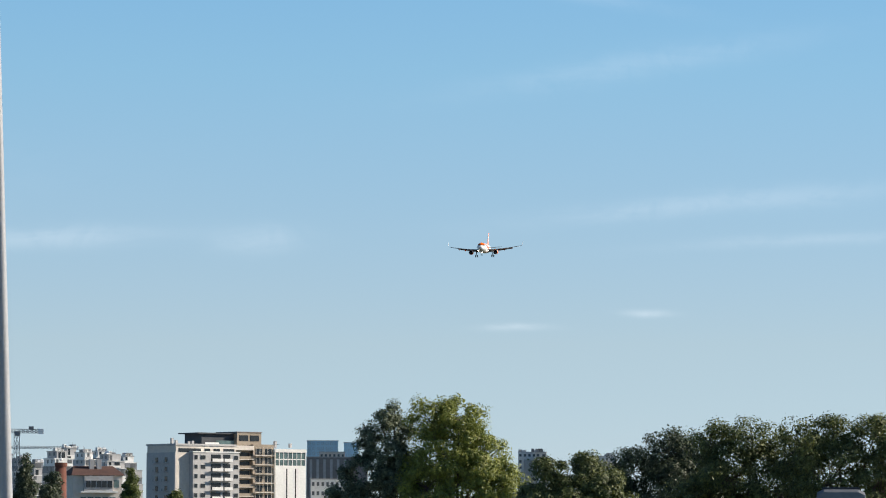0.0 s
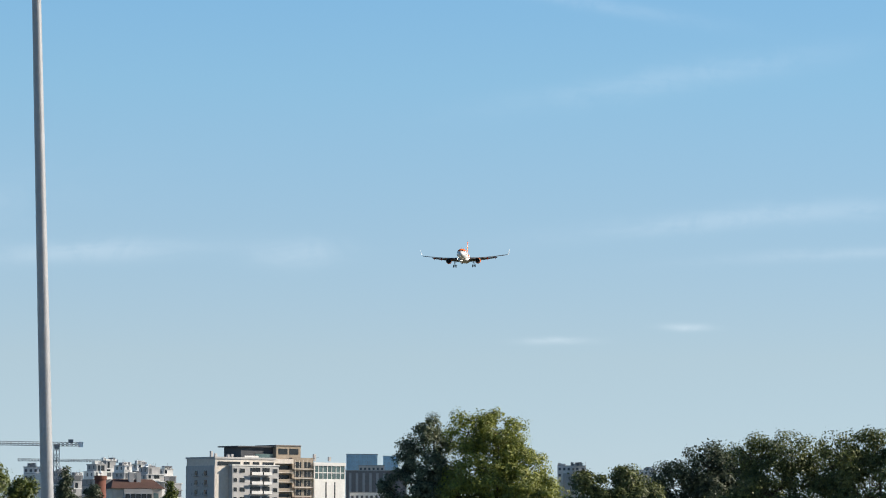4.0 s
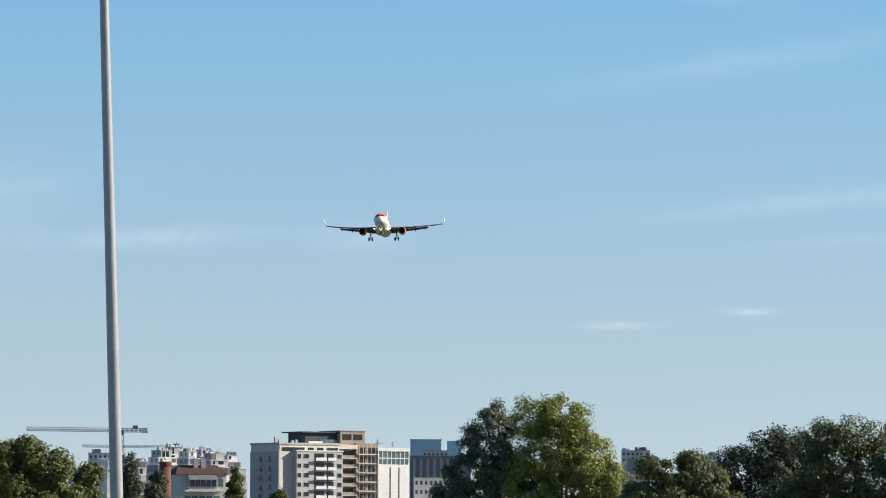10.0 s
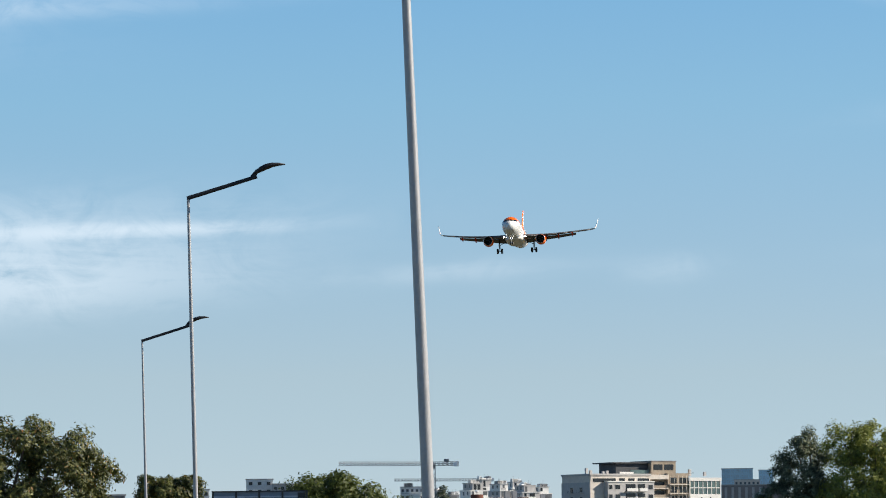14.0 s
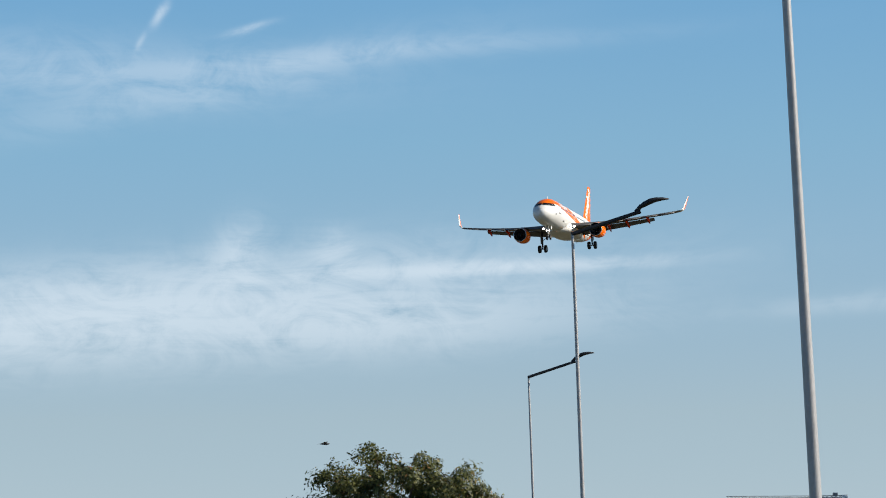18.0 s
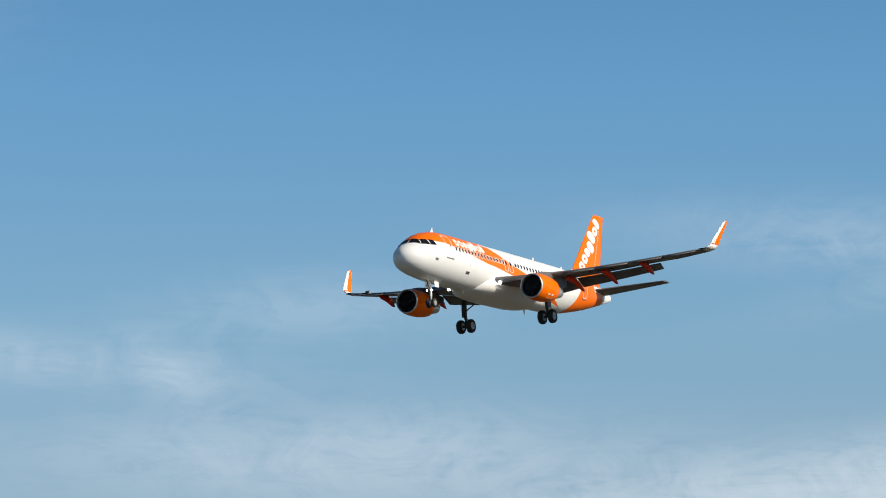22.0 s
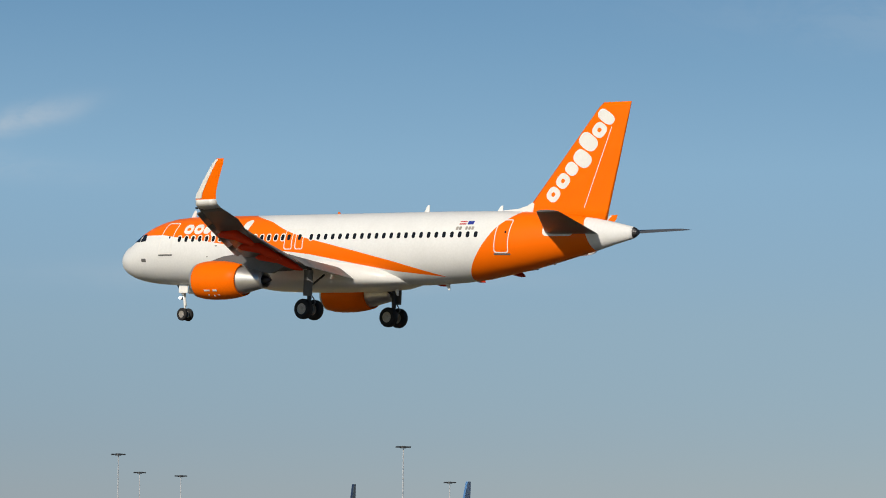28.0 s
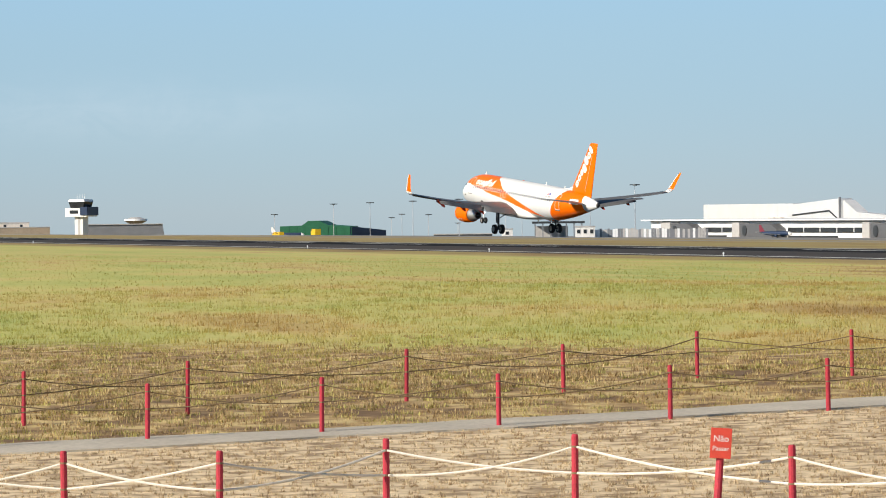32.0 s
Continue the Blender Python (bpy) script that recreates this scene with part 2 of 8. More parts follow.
def patches(nt, stops, scale=0.13, wide=0.03):
    """Colours of the meadow in drifts a few metres across, over broader ones."""
    geo = nt.nodes.new("ShaderNodeNewGeometry")
    drawn = nt.nodes.new("ShaderNodeMapping")
    drawn.inputs["Rotation"].default_value, drawn.inputs["Scale"].default_value = (0, 0, radians(27)), (1.2, 0.42, 1)
    nt.links.new(geo.outputs["Position"], drawn.inputs[0])
    both = None
    for s, d, amount in ((scale, 6, 0.62), (wide, 3, 0.38)):
        n, k = nt.nodes.new("ShaderNodeTexNoise"), nt.nodes.new("ShaderNodeMath")
        n.inputs["Scale"].default_value, n.inputs["Detail"].default_value = s, d
        n.inputs["Roughness"].default_value = 0.5
        nt.links.new(drawn.outputs[0], n.inputs["Vector"])
        k.operation, k.inputs[1].default_value = "MULTIPLY_ADD", amount
        k.inputs[2].default_value = 0.0
        nt.links.new(n.outputs["Fac"], k.inputs[0])
        if both:
            nt.links.new(both, k.inputs[2])
        both = k.outputs[0]
    # browner towards the southern end of the field
    sep, rng, add, slant = nt.nodes.new("ShaderNodeSeparateXYZ"), nt.nodes.new("ShaderNodeMapRange"), nt.nodes.new("ShaderNodeMath"), nt.nodes.new("ShaderNodeMath")
    nt.links.new(geo.outputs["Position"], sep.inputs[0])
    slant.operation, slant.inputs[1].default_value = "MULTIPLY_ADD", -0.45
    nt.links.new(sep.outputs["Y"], slant.inputs[0])
    nt.links.new(sep.outputs["X"], slant.inputs[2])
    nt.links.new(slant.outputs[0], rng.inputs["Value"])
    rng.inputs["From Min"].default_value, rng.inputs["From Max"].default_value = -8.0, 18.0
    rng.inputs["To Min"].default_value, rng.inputs["To Max"].default_value = 0.06, -0.15
    nt.links.new(both, add.inputs[0])
    nt.links.new(rng.outputs[0], add.inputs[1])
    both = add.outputs[0]
    r = nt.nodes.new("ShaderNodeValToRGB")
    e = r.color_ramp.elements
    for k, (q, c) in enumerate(stops):
        x = e[k] if k < 2 else e.new(q)
        x.position, x.color = q, (*c, 1)
    nt.links.new(both, r.inputs[0])
    return r.outputs["Color"]


MEADOW = [(0.33, (0.36, 0.235, 0.08)), (0.66, (0.45, 0.485, 0.125)), (0.41, (0.51, 0.36, 0.12)), (0.47, (0.62, 0.49, 0.17)), (0.53, (0.60, 0.54, 0.17)), (0.59, (0.53, 0.52, 0.145))]


def foliage(name, lit, dark, autumn=None, meadow=False, tufts=0.0, low=(0.5, 0.42, 0.34)):
    """Leaves that vary leaf by leaf, a little light shining through."""
    m = bpy.data.materials.new(name)
    m.use_nodes = True
    nt = m.node_tree
    b = nt.nodes["Principled BSDF"]
    b.inputs["Roughness"].default_value = 0.55
    geo, ramp = nt.nodes.new("ShaderNodeNewGeometry"), nt.nodes.new("ShaderNodeValToRGB")
    e = ramp.color_ramp.elements
    e[0].color, e[1].color = (*dark, 1), (*lit, 1)
    if autumn:
        q = e.new(0.93)
        q.color = (*lit, 1)
        e[len(e) - 1].color = (*autumn, 1)
    nt.links.new(geo.outputs["Random Per Island"], ramp.inputs["Fac"])
    colour = ramp.outputs["Color"]
    if meadow:
        blend = nt.nodes.new("ShaderNodeMix")
        blend.data_type, blend.blend_type = "RGBA", "MULTIPLY"
        blend.inputs["Factor"].default_value = 1.0
        nt.links.new(patches(nt, MEADOW), blend.inputs["A"])
        nt.links.new(colour, blend.inputs["B"])
        colour = blend.outputs["Result"]
    if tufts:
        # whole tufts differ, not only blades
        n, r, blend = nt.nodes.new("ShaderNodeTexNoise"), nt.nodes.new("ShaderNodeValToRGB"), nt.nodes.new("ShaderNodeMix")
        n.inputs["Scale"].default_value, n.inputs["Detail"].default_value = tufts, 3
        nt.links.new(geo.outputs["Position"], n.inputs["Vector"])
        r.color_ramp.elements[0].position, r.color_ramp.elements[0].color = 0.38, (*low, 1)
        r.color_ramp.elements[1].position, r.color_ramp.elements[1].color = 0.60, (1, 1, 1, 1)
        nt.links.new(n.outputs["Fac"], r.inputs[0])
        blend.data_type, blend.blend_type = "RGBA", "MULTIPLY"
        blend.inputs["Factor"].default_value = 1.0
        nt.links.new(colour, blend.inputs["A"])
        nt.links.new(r.outputs["Color"], blend.inputs["B"])
        colour = blend.outputs["Result"]
    nt.links.new(colour, b.inputs["Base Color"])
    tr, mix = nt.nodes.new("ShaderNodeBsdfTranslucent"), nt.nodes.new("ShaderNodeMixShader")
    nt.links.new(colour, tr.inputs["Color"])
    mix.inputs["Fac"].default_value = 0.45 if meadow else 0.25
    nt.links.new(b.outputs[0], mix.inputs[1])
    nt.links.new(tr.outputs[0], mix.inputs[2])
    nt.links.new(mix.outputs[0], nt.nodes["Material Output"].inputs[0])
    return m


leaf_yellow = foliage("yellow_green_leaves", (0.35, 0.37, 0.07), (0.12, 0.155, 0.035))
# green leaves whose pale end stands in for sky glints on the shaded tree
leaf_glint = foliage("glint_paled_green_leaves", (0.24, 0.28, 0.17), (0.045, 0.065, 0.04))
# leaf_dark and leaf_olive are deepened for the shade low in the row
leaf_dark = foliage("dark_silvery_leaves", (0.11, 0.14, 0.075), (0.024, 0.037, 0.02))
leaf_olive = foliage("olive_leaves", (0.20, 0.225, 0.07), (0.045, 0.064, 0.024))
leaf_green = foliage("fresh_leaves", (0.17, 0.20, 0.038), (0.045, 0.07, 0.016))
leaf_brown = foliage("leaves_with_brown_tips", (0.19, 0.20, 0.05), (0.03, 0.045, 0.018), (0.34, 0.17, 0.06))
straw = foliage("dry_straw", (0.92, 0.75, 0.48), (0.45, 0.33, 0.18), None, False, 4.0)
verge_straw = foliage("verge_straw", (0.82, 0.65, 0.31), (0.34, 0.22, 0.095), None, False, 3.0)
straw_field = foliage("field_grass", (1.0, 1.0, 1.0), (0.80, 0.78, 0.72), None, True, 0.35, (0.86, 0.76, 0.66))
green_tuft = foliage("green_grass_tufts", (0.68, 0.62, 0.20), (0.36, 0.33, 0.10), None, False, 3.0)


# ---- the land ----
def smooth_step(a, b, v):
    k = max(0.0, min(1.0, (v - a) / (b - a)))
    return k * k * (3 - 2 * k)


def ground_z(x, y):
    """The viewing mound, a field, the level runway, and the apron falling away eastwards."""
    r = math.hypot(x, y)
    field = 0.1 + 0.019 * (x - 14)
    field = max(-0.25, min(0.85, field)) + 0.28 * smooth_step(63, 72, y - 0.18 * (x - 14)) * smooth_step(-10, 5, y)
    z = field * (1 - smooth_step(45, 122, x))
    z += 2.2 * (1 - smooth_step(2, 34, r))
    if x > 152:
        z -= 0.4 * smooth_step(152, 175, x)
    if x > 175:
        z -= 0.0158 * (min(x, 620) - 175)
    if r > 1500:
        z -= 0.012 * (r - 1500)
    return z


def ground_material():
    """Green and straw patches over bare earth, in bands that follow the mowing."""
    m = bpy.data.materials.new("field_ground")
    m.use_nodes = True
    nt = m.node_tree
    b = nt.nodes["Principled BSDF"]
    b.inputs["Roughness"].default_value = 0.95
    tc = nt.nodes.new("ShaderNodeTexCoord")

    def noise_of(scale, detail, stretch=(1, 1, 1)):
        mp, n = nt.nodes.new("ShaderNodeMapping"), nt.nodes.new("ShaderNodeTexNoise")
        mp.inputs["Scale"].default_value = stretch
        n.inputs["Scale"].default_value, n.inputs["Detail"].default_value = scale, detail
        nt.links.new(tc.outputs["Object"], mp.inputs[0])
        nt.links.new(mp.outputs[0], n.inputs["Vector"])
        return n.outputs["Fac"]

    def ramp(fac, stops):
        r = nt.nodes.new("ShaderNodeValToRGB")
        e = r.color_ramp.elements
        for k, (p, c) in enumerate(stops):
            q = e[k] if k < 2 else e.new(p)
            q.position, q.color = p, (*c, 1)
        nt.links.new(fac, r.inputs[0])
        return r.outputs["Color"]

    def mix(fac, a, c, mode="MIX"):
        n = nt.nodes.new("ShaderNodeMix")
        n.data_type, n.blend_type = "RGBA", mode
        if isinstance(fac, float):
            n.inputs["Factor"].default_value = fac
        else:
            nt.links.new(fac, n.inputs["Factor"])
        nt.links.new(a, n.inputs["A"])
        nt.links.new(c, n.inputs["B"])
        return n.outputs["Result"]
    sep = nt.nodes.new("ShaderNodeSeparateXYZ")
    nt.links.new(tc.outputs["Object"], sep.inputs[0])

    def line(kx, offset, start, end, wobble, scale):
        """0 to 1 across the line y + kx * x + offset, its edge ragged by wobble metres."""
        one, two, rng = nt.nodes.new("ShaderNodeMath"), nt.nodes.new("ShaderNodeMath"), nt.nodes.new("ShaderNodeMapRange")
        one.operation, one.inputs[1].default_value = "MULTIPLY_ADD", kx
        nt.links.new(sep.outputs["X"], one.inputs[0])
        nt.links.new(sep.outputs["Y"], one.inputs[2])
        two.operation, two.inputs[1].default_value = "MULTIPLY_ADD", wobble
        nt.links.new(noise_of(scale, 4), two.inputs[0])
        nt.links.new(one.outputs[0], two.inputs[2])
        rng.inputs["From Min"].default_value, rng.inputs["From Max"].default_value = start + wobble / 2, end + wobble / 2
        nt.links.new(two.outputs[0], rng.inputs["Value"])
        return rng.outputs[0]
    tall = patches(nt, MEADOW)
    short = ramp(noise_of(2.2, 6), [(0.38, (0.36, 0.25, 0.14)), (0.62, (0.90, 0.72, 0.46)), (0.48, (0.68, 0.52, 0.32))])
    earth = ramp(noise_of(1.1, 7), [(0.38, (0.20, 0.12, 0.055)), (0.62, (0.66, 0.51, 0.23)), (0.5, (0.42, 0.28, 0.12))])
    dry = ramp(noise_of(0.05, 5), [(0.38, (0.27, 0.18, 0.065)), (0.66, (0.36, 0.31, 0.09)), (0.5, (0.38, 0.28, 0.095))])
    fine = ramp(noise_of(5.0, 4), [(0.3, (0.5, 0.5, 0.5)), (0.7, (1, 1, 1))])
    # straw by the ropes, bare earth past the path, then the uncut meadow, and dry strips by the runway
    col = mix(line(-0.070, 0, 61.2, 62.2, 0.6, 1.0), short, earth)
    col = mix(line(1.45, 0, 130.0, 140.0, 30.0, 0.16), col, tall)
    beyond = nt.nodes.new("ShaderNodeMapRange")
    beyond.inputs["From Min"].default_value, beyond.inputs["From Max"].default_value = 113.0, 120.0
    nt.links.new(sep.outputs["X"], beyond.inputs["Value"])
    col = mix(beyond.outputs[0], col, dry)
    # unseen ground south of the viewing mound, darkened to cut bounce onto the airliner
    south = nt.nodes.new("ShaderNodeMapRange")
    south.inputs["From Min"].default_value, south.inputs["From Max"].default_value = 45.0, 10.0
    nt.links.new(sep.outputs["Y"], south.inputs["Value"])
    dim_ground = ramp(noise_of(0.06, 5), [(0.4, (0.06, 0.052, 0.028)), (0.6, (0.085, 0.082, 0.036))])
    col = mix(south.outputs[0], col, dim_ground)
    col = mix(0.40, col, fine, "MULTIPLY")
    nt.links.new(col, b.inputs["Base Color"])
    bp = nt.nodes.new("ShaderNodeBump")
    bp.inputs["Strength"].default_value, bp.inputs["Distance"].default_value = 0.35, 0.1
    nt.links.new(noise_of(3.0, 5), bp.inputs["Height"])
    nt.links.new(bp.outputs["Normal"], b.inputs["Normal"])
    return m


def land():
    xs = [-4500, -2500, -1200, -500, -200, -80] + [-40 + 4 * k for k in range(48)] + [158, 164, 170, 175, 182, 200, 240, 300, 360, 420, 500, 560, 620, 800, 1200, 2000, 3200, 4500]
    ys = [-4500, -2500, -1500, -800, -400, -200, -100, -60] + [-40 + 4 * k for k in range(60)] + [210, 240, 300, 400, 520, 680, 860, 1060, 1300, 1600, 2000, 2600, 3400, 4500]
    verts = [(x, y, ground_z(x, y)) for y in ys for x in xs]
    n = len(xs)
    faces = [(j * n + i, j * n + i + 1, (j + 1) * n + i + 1, (j + 1) * n + i) for j in range(len(ys) - 1) for i in range(n - 1)]
    g = solid("ground", verts, faces, ground_material(), smooth=True)
    return tagged(g, "dry yellow-green airfield grass with bare earth patches", "ground", kind="structure")


land()


def strip(name, x0, x1, y0, y1, lift, mat, label, category="road", steps=60):
    """A paved strip along the runway that follows the land, with a real edge."""
    rings = []
    cuts = [x0 + (x1 - x0) * k / 6 for k in range(7)]
    for j in range(steps + 1):
        y = y0 + (y1 - y0) * j / steps
        rings.append([(x, y, ground_z(x, y) + lift) for x in cuts] + [(x1, y, ground_z(x1, y) - 0.15), (x0, y, ground_z(x0, y) - 0.15)])
    return tagged(solid(name, *loft(rings), mat), label, category, kind="structure")


strip("runway", 126.5, 178.0, -400, 1900, 0.03, asphalt, "dark worn asphalt runway", "runway")
strip("runway_wheel_band", 146.0, 160.0, -380, 1500, 0.036, rubbered, "black tyre rubber on the runway", "runway")
strip("runway_edge_line", 129.2, 130.2, -380, 1880, 0.037, line_paint, "worn white runway edge line", "road marking")
strip("runway_edge_line", 174.0, 175.0, -380, 1880, 0.037, line_paint, "worn white runway edge line", "road marking")
strip("runway_shoulder", 121.5, 126.4, -380, 225, 0.02, concrete, "pale cracked shoulder beside the runway", "road")
strip("taxiway", 300.0, 322.0, -200, 1800, 0.03, apron_concrete, "pale concrete taxiway", "road")
strip("apron", 372.0, 553.0, 250, 1500, 0.03, apron_concrete, "pale concrete aircraft apron", "road")

def gravel_patch():
    """A shallow bare patch of pale gravel at the edge of the field."""
    cx, cy, n = GRAVEL
    rings = []
    for f, dz in ((1.0, -0.1), (1.0, 0.05), (0.6, 0.10), (0.2, 0.11)):
        ring = []
        for k in range(40):
            t = 2 * math.pi * k / 40
            q = 1 + 0.16 * math.sin(3 * t + 1) + 0.09 * math.sin(7 * t) + 0.06 * math.sin(13 * t + 2)
            x, y = cx + 3.0 * n * f * q * math.cos(t), cy + 9.0 * n * f * q * math.sin(t)
            ring.append((x, y, ground_z(x, y) + dz))
        rings.append(ring)
    tagged(solid("gravel_patch", *loft(rings), concrete), "bare pale gravel patch in the field's grass", "gravel", kind="structure")


GRAVEL = (107.5, 153.0, 1.15)
gravel_patch()

# centre line dashes of the runway
for k in range(34):
    y = 60 + 50 * k
    bm = bmesh.new()
    box(bm, 152.55, 153.45, y, y + 30, ground_z(153, y) + 0.036, ground_z(153, y) + 0.041)
    tagged(part("runway_centre_dash", bm, line_paint), "worn white centre line dash on the runway", "road marking", "runway centre line", "structure")

# ---- the path and the rope fences ----
def footpath():
    rings = []
    for k in range(60):
        x = 2.0 + 1.2 * k
        y = 63.3 + 0.070 * (x - 13.3) + 0.25 * math.sin(x * 0.21) + 0.001 * max(0, x - 28) ** 2
        w = 1.12 + 0.12 * math.sin(x * 0.9) + 0.06 * math.sin(x * 2.3)
        rings.append([(x, y + dy * w, ground_z(x, y + dy * w) + dz) for dy, dz in ((-1, -0.1), (-1, 0.035), (-0.4, 0.045), (0.4, 0.045), (1, 0.035), (1, -0.1))])
    tagged(solid("pavement", *loft(rings), path_concrete), "pale worn concrete footpath between the rope fences", "path", kind="structure")


footpath()


def stake(name, azimuth, distance, height, radius, label, group, lean):
    a = radians(azimuth)
    x, y = distance * math.cos(a), distance * math.sin(a)
    z = ground_z(x, y)
    root = empty(name, pose(x, y, z, lean[0], lean[1], 0), label, "fence post", group)
    bm = bmesh.new()
    tube(bm, (0, 0, -0.15), (0, 0, height - 0.02), radius, radius * 0.95, 10)
    tube(bm, (0, 0, height - 0.02), (0, 0, height), radius * 0.95, radius * 0.7, 10)
    part("stake", bm, red_paint, root, "round wooden stake in faded red paint")
    for h in (0.86, 0.56):
        bm = bmesh.new()
        tube(bm, (0, 0, h * height - 0.012), (0, 0, h * height + 0.012), radius * 1.06, radius * 1.06, 10)
        part("rope_knot", bm, rope_brown, root, "brown rope wound round the stake")
    return root, Vector((x, y, z)), height


def rope(name, a, b, sag, mat, radius, label, group):
    """A slack rope between two points."""
    rings, n = [], 14
    for i in range(n + 1):
        k = i / n
        p = a.lerp(b, k) + Vector((0, 0, -sag * 4 * k * (1 - k)))
        side = Vector((-(b - a).y, (b - a).x, 0)).normalized()
        rings.append([tuple(p + side * radius * math.cos(t) + Vector((0, 0, radius * math.sin(t)))) for t in (2 * math.pi * q / 6 for q in range(6))])
    return tagged(solid(name, *loft(rings), mat), label, "rope", group)


def rope_fence(rows, height, radius, rope_mat, rope_radius, label, group, rope_label):
    """Stakes with two ropes that cross from high to low between each pair."""
    rng = random.Random(len(rows) * 7 + int(height * 100))
    posts = [stake("fence_post", az, d, height * rng.uniform(0.97, 1.03), radius, label, group, (rng.uniform(-1.5, 1.5), rng.uniform(-1.5, 1.5))) for az, d in rows]
    for (_, p, h), (_, q, g) in zip(posts, posts[1:]):
        rope("rope", p + Vector((0, 0, 0.86 * h)), q + Vector((0, 0, 0.56 * g)), rng.uniform(0.03, 0.12), rope_mat, rope_radius, rope_label, group + " ropes")
        rope("rope", p + Vector((0, 0, 0.56 * h)), q + Vector((0, 0, 0.86 * g)), rng.uniform(0.03, 0.12), rope_mat, rope_radius, rope_label, group + " ropes")


rope_fence([(79.9, 48.4), (77.17, 47.6), (74.80, 46.5), (72.23, 48.3), (69.32, 47.5), (65.98, 45.3), (62.1, 43.4), (59.0, 42.2), (56.0, 41.2)],
           1.1, 0.047, rope_white, 0.017, "red wooden stake of the front rope fence in dry grass", "front rope fence", "slack white rope between red stakes")
rope_fence([(81.3, 64.4), (78.6, 65.2), (75.89, 66.0), (73.21, 66.4), (70.48, 66.8), (67.84, 67.8), (65.42, 69.2), (63.05, 71.0), (60.87, 74.2), (58.58, 76.5), (56.47, 78.5), (54.2, 80.5)],
           1.0, 0.045, rope_brown, 0.012, "red wooden stake beside the concrete path", "path rope fence", "slack brown rope between red stakes")
rope_fence([(80.2, 68.2), (77.78, 69.4), (75.27, 71.0), (71.90, 73.2), (69.48, 74.8), (67.42, 77.8), (65.05, 78.4), (63.06, 79.5), (60.67, 81.5), (58.80, 83.0), (56.87, 84.5), (54.8, 86.0)],
           1.0, 0.043, rope_brown, 0.012, "red wooden stake at the edge of the field", "field rope fence", "slack brown rope between red stakes")


def lettering(name, words, size, mat, parent, m):
    cu = bpy.data.curves.new(name, "FONT")
    cu.body, cu.size, cu.align_x, cu.align_y, cu.extrude = words, size, "CENTER", "CENTER", 0.003
    tmp = bpy.data.objects.new("tmp", cu)
    scene.collection.objects.link(tmp)
    me = bpy.data.meshes.new_from_object(tmp.evaluated_get(bpy.context.evaluated_depsgraph_get()))
    bpy.data.objects.remove(tmp)
    me.materials.append(mat)
    ob = new(name, me)
    ob.parent = parent
    ob.matrix_basis = m
    return ob


def warning_sign():
    x, y = 45.2 * math.cos(radians(67.17)), 45.2 * math.sin(radians(67.17))
    root = empty("warning_sign", pose(x, y, ground_z(x, y), 0, 4, 67 - 90), "red sign with white words on a red stake", "sign")
    bm = bmesh.new()
    tube(bm, (0, 0, -0.15), (0, 0, 1.3), 0.05, 0.047, 10)
    part("stake", bm, red_paint, root, "faded red stake")
    bm = bmesh.new()
    box(bm, -0.128, 0.128, -0.075, -0.055, 0.95, 1.32, 0.006)
    plate = part("plate", bm, sign_red, root, "red sign plate")
    lettering("words", "Não", 0.11, sign_white, plate, pose(0, -0.078, 1.19, 90, 0, 0))
    lettering("words", "Passar", 0.08, sign_white, plate, pose(0, -0.078, 1.07, 90, 0, 0))


warning_sign()


# ---- grass as stuff ----
def blades(name, count, area, length, width, mat, label, seed, clump=1, upright=0.35, spread=0.3):
    """Many thin blades spread over a stretch of land; area returns a random spot."""
    rng = np.random.default_rng(seed)
    spots = area(rng, count // clump)
    spots = np.repeat(spots, clump, axis=0)
    n = len(spots)
    spots = spots + rng.normal(0, spread * length, (n, 2)) * (clump > 1)
    z = np.array([ground_z(x, y) for x, y in spots])
    ln = length * rng.uniform(0.5, 1.3, n)
    az, lean = rng.uniform(0, 2 * np.pi, n), rng.normal(0, upright, n)
    ax, ay = np.cos(az), np.sin(az)
    w = width * rng.uniform(0.6, 1.4, n)
    base = np.stack([spots[:, 0], spots[:, 1], z - 0.02], 1)
    sidev = np.stack([-ay, ax, 0 * ax], 1) * w[:, None]
    tip = base + np.stack([ax * np.sin(lean), ay * np.sin(lean), np.cos(lean)], 1) * ln[:, None]
    pts = np.stack([base - sidev, base + sidev, tip], 1).reshape(-1, 3)
    me = bpy.data.meshes.new(name)
    me.vertices.add(3 * n)
    me.vertices.foreach_set("co", pts.ravel())
    me.loops.add(3 * n)
    me.loops.foreach_set("vertex_index", np.arange(3 * n))
    me.polygons.add(n)
    me.polygons.foreach_set("loop_start", np.arange(0, 3 * n, 3))
    me.polygons.foreach_set("loop_total", np.full(n, 3))
    me.update(calc_edges=True)
    me.materials.append(mat)
    return tagged(new(name, me), label, "grass", kind="stuff")


def sector(az0, az1, d0, d1, power=1.0):
    def spots(rng, n):
        a = np.radians(rng.uniform(az0, az1, n))
        d = d0 + (d1 - d0) * rng.uniform(0, 1, n) ** power
        return np.stack([d * np.cos(a), d * np.sin(a)], 1)
    return spots


def before_runway(spot):
    def spots(rng, n):
        p = spot(rng, 2 * n)
        return p[p[:, 0] < 118][:n]
    return spots


def off_path(spot, beyond=True):
    def spots(rng, n):
        p = spot(rng, 3 * n)
        u = p[:, 1] - (63.3 + 0.070 * (p[:, 0] - 13.3) + 0.25 * np.sin(p[:, 0] * 0.21) + 0.001 * np.maximum(0, p[:, 0] - 28) ** 2)
        keep = u > 1.12 if beyond else u < -1.12
        return p[keep][:n]
    return spots


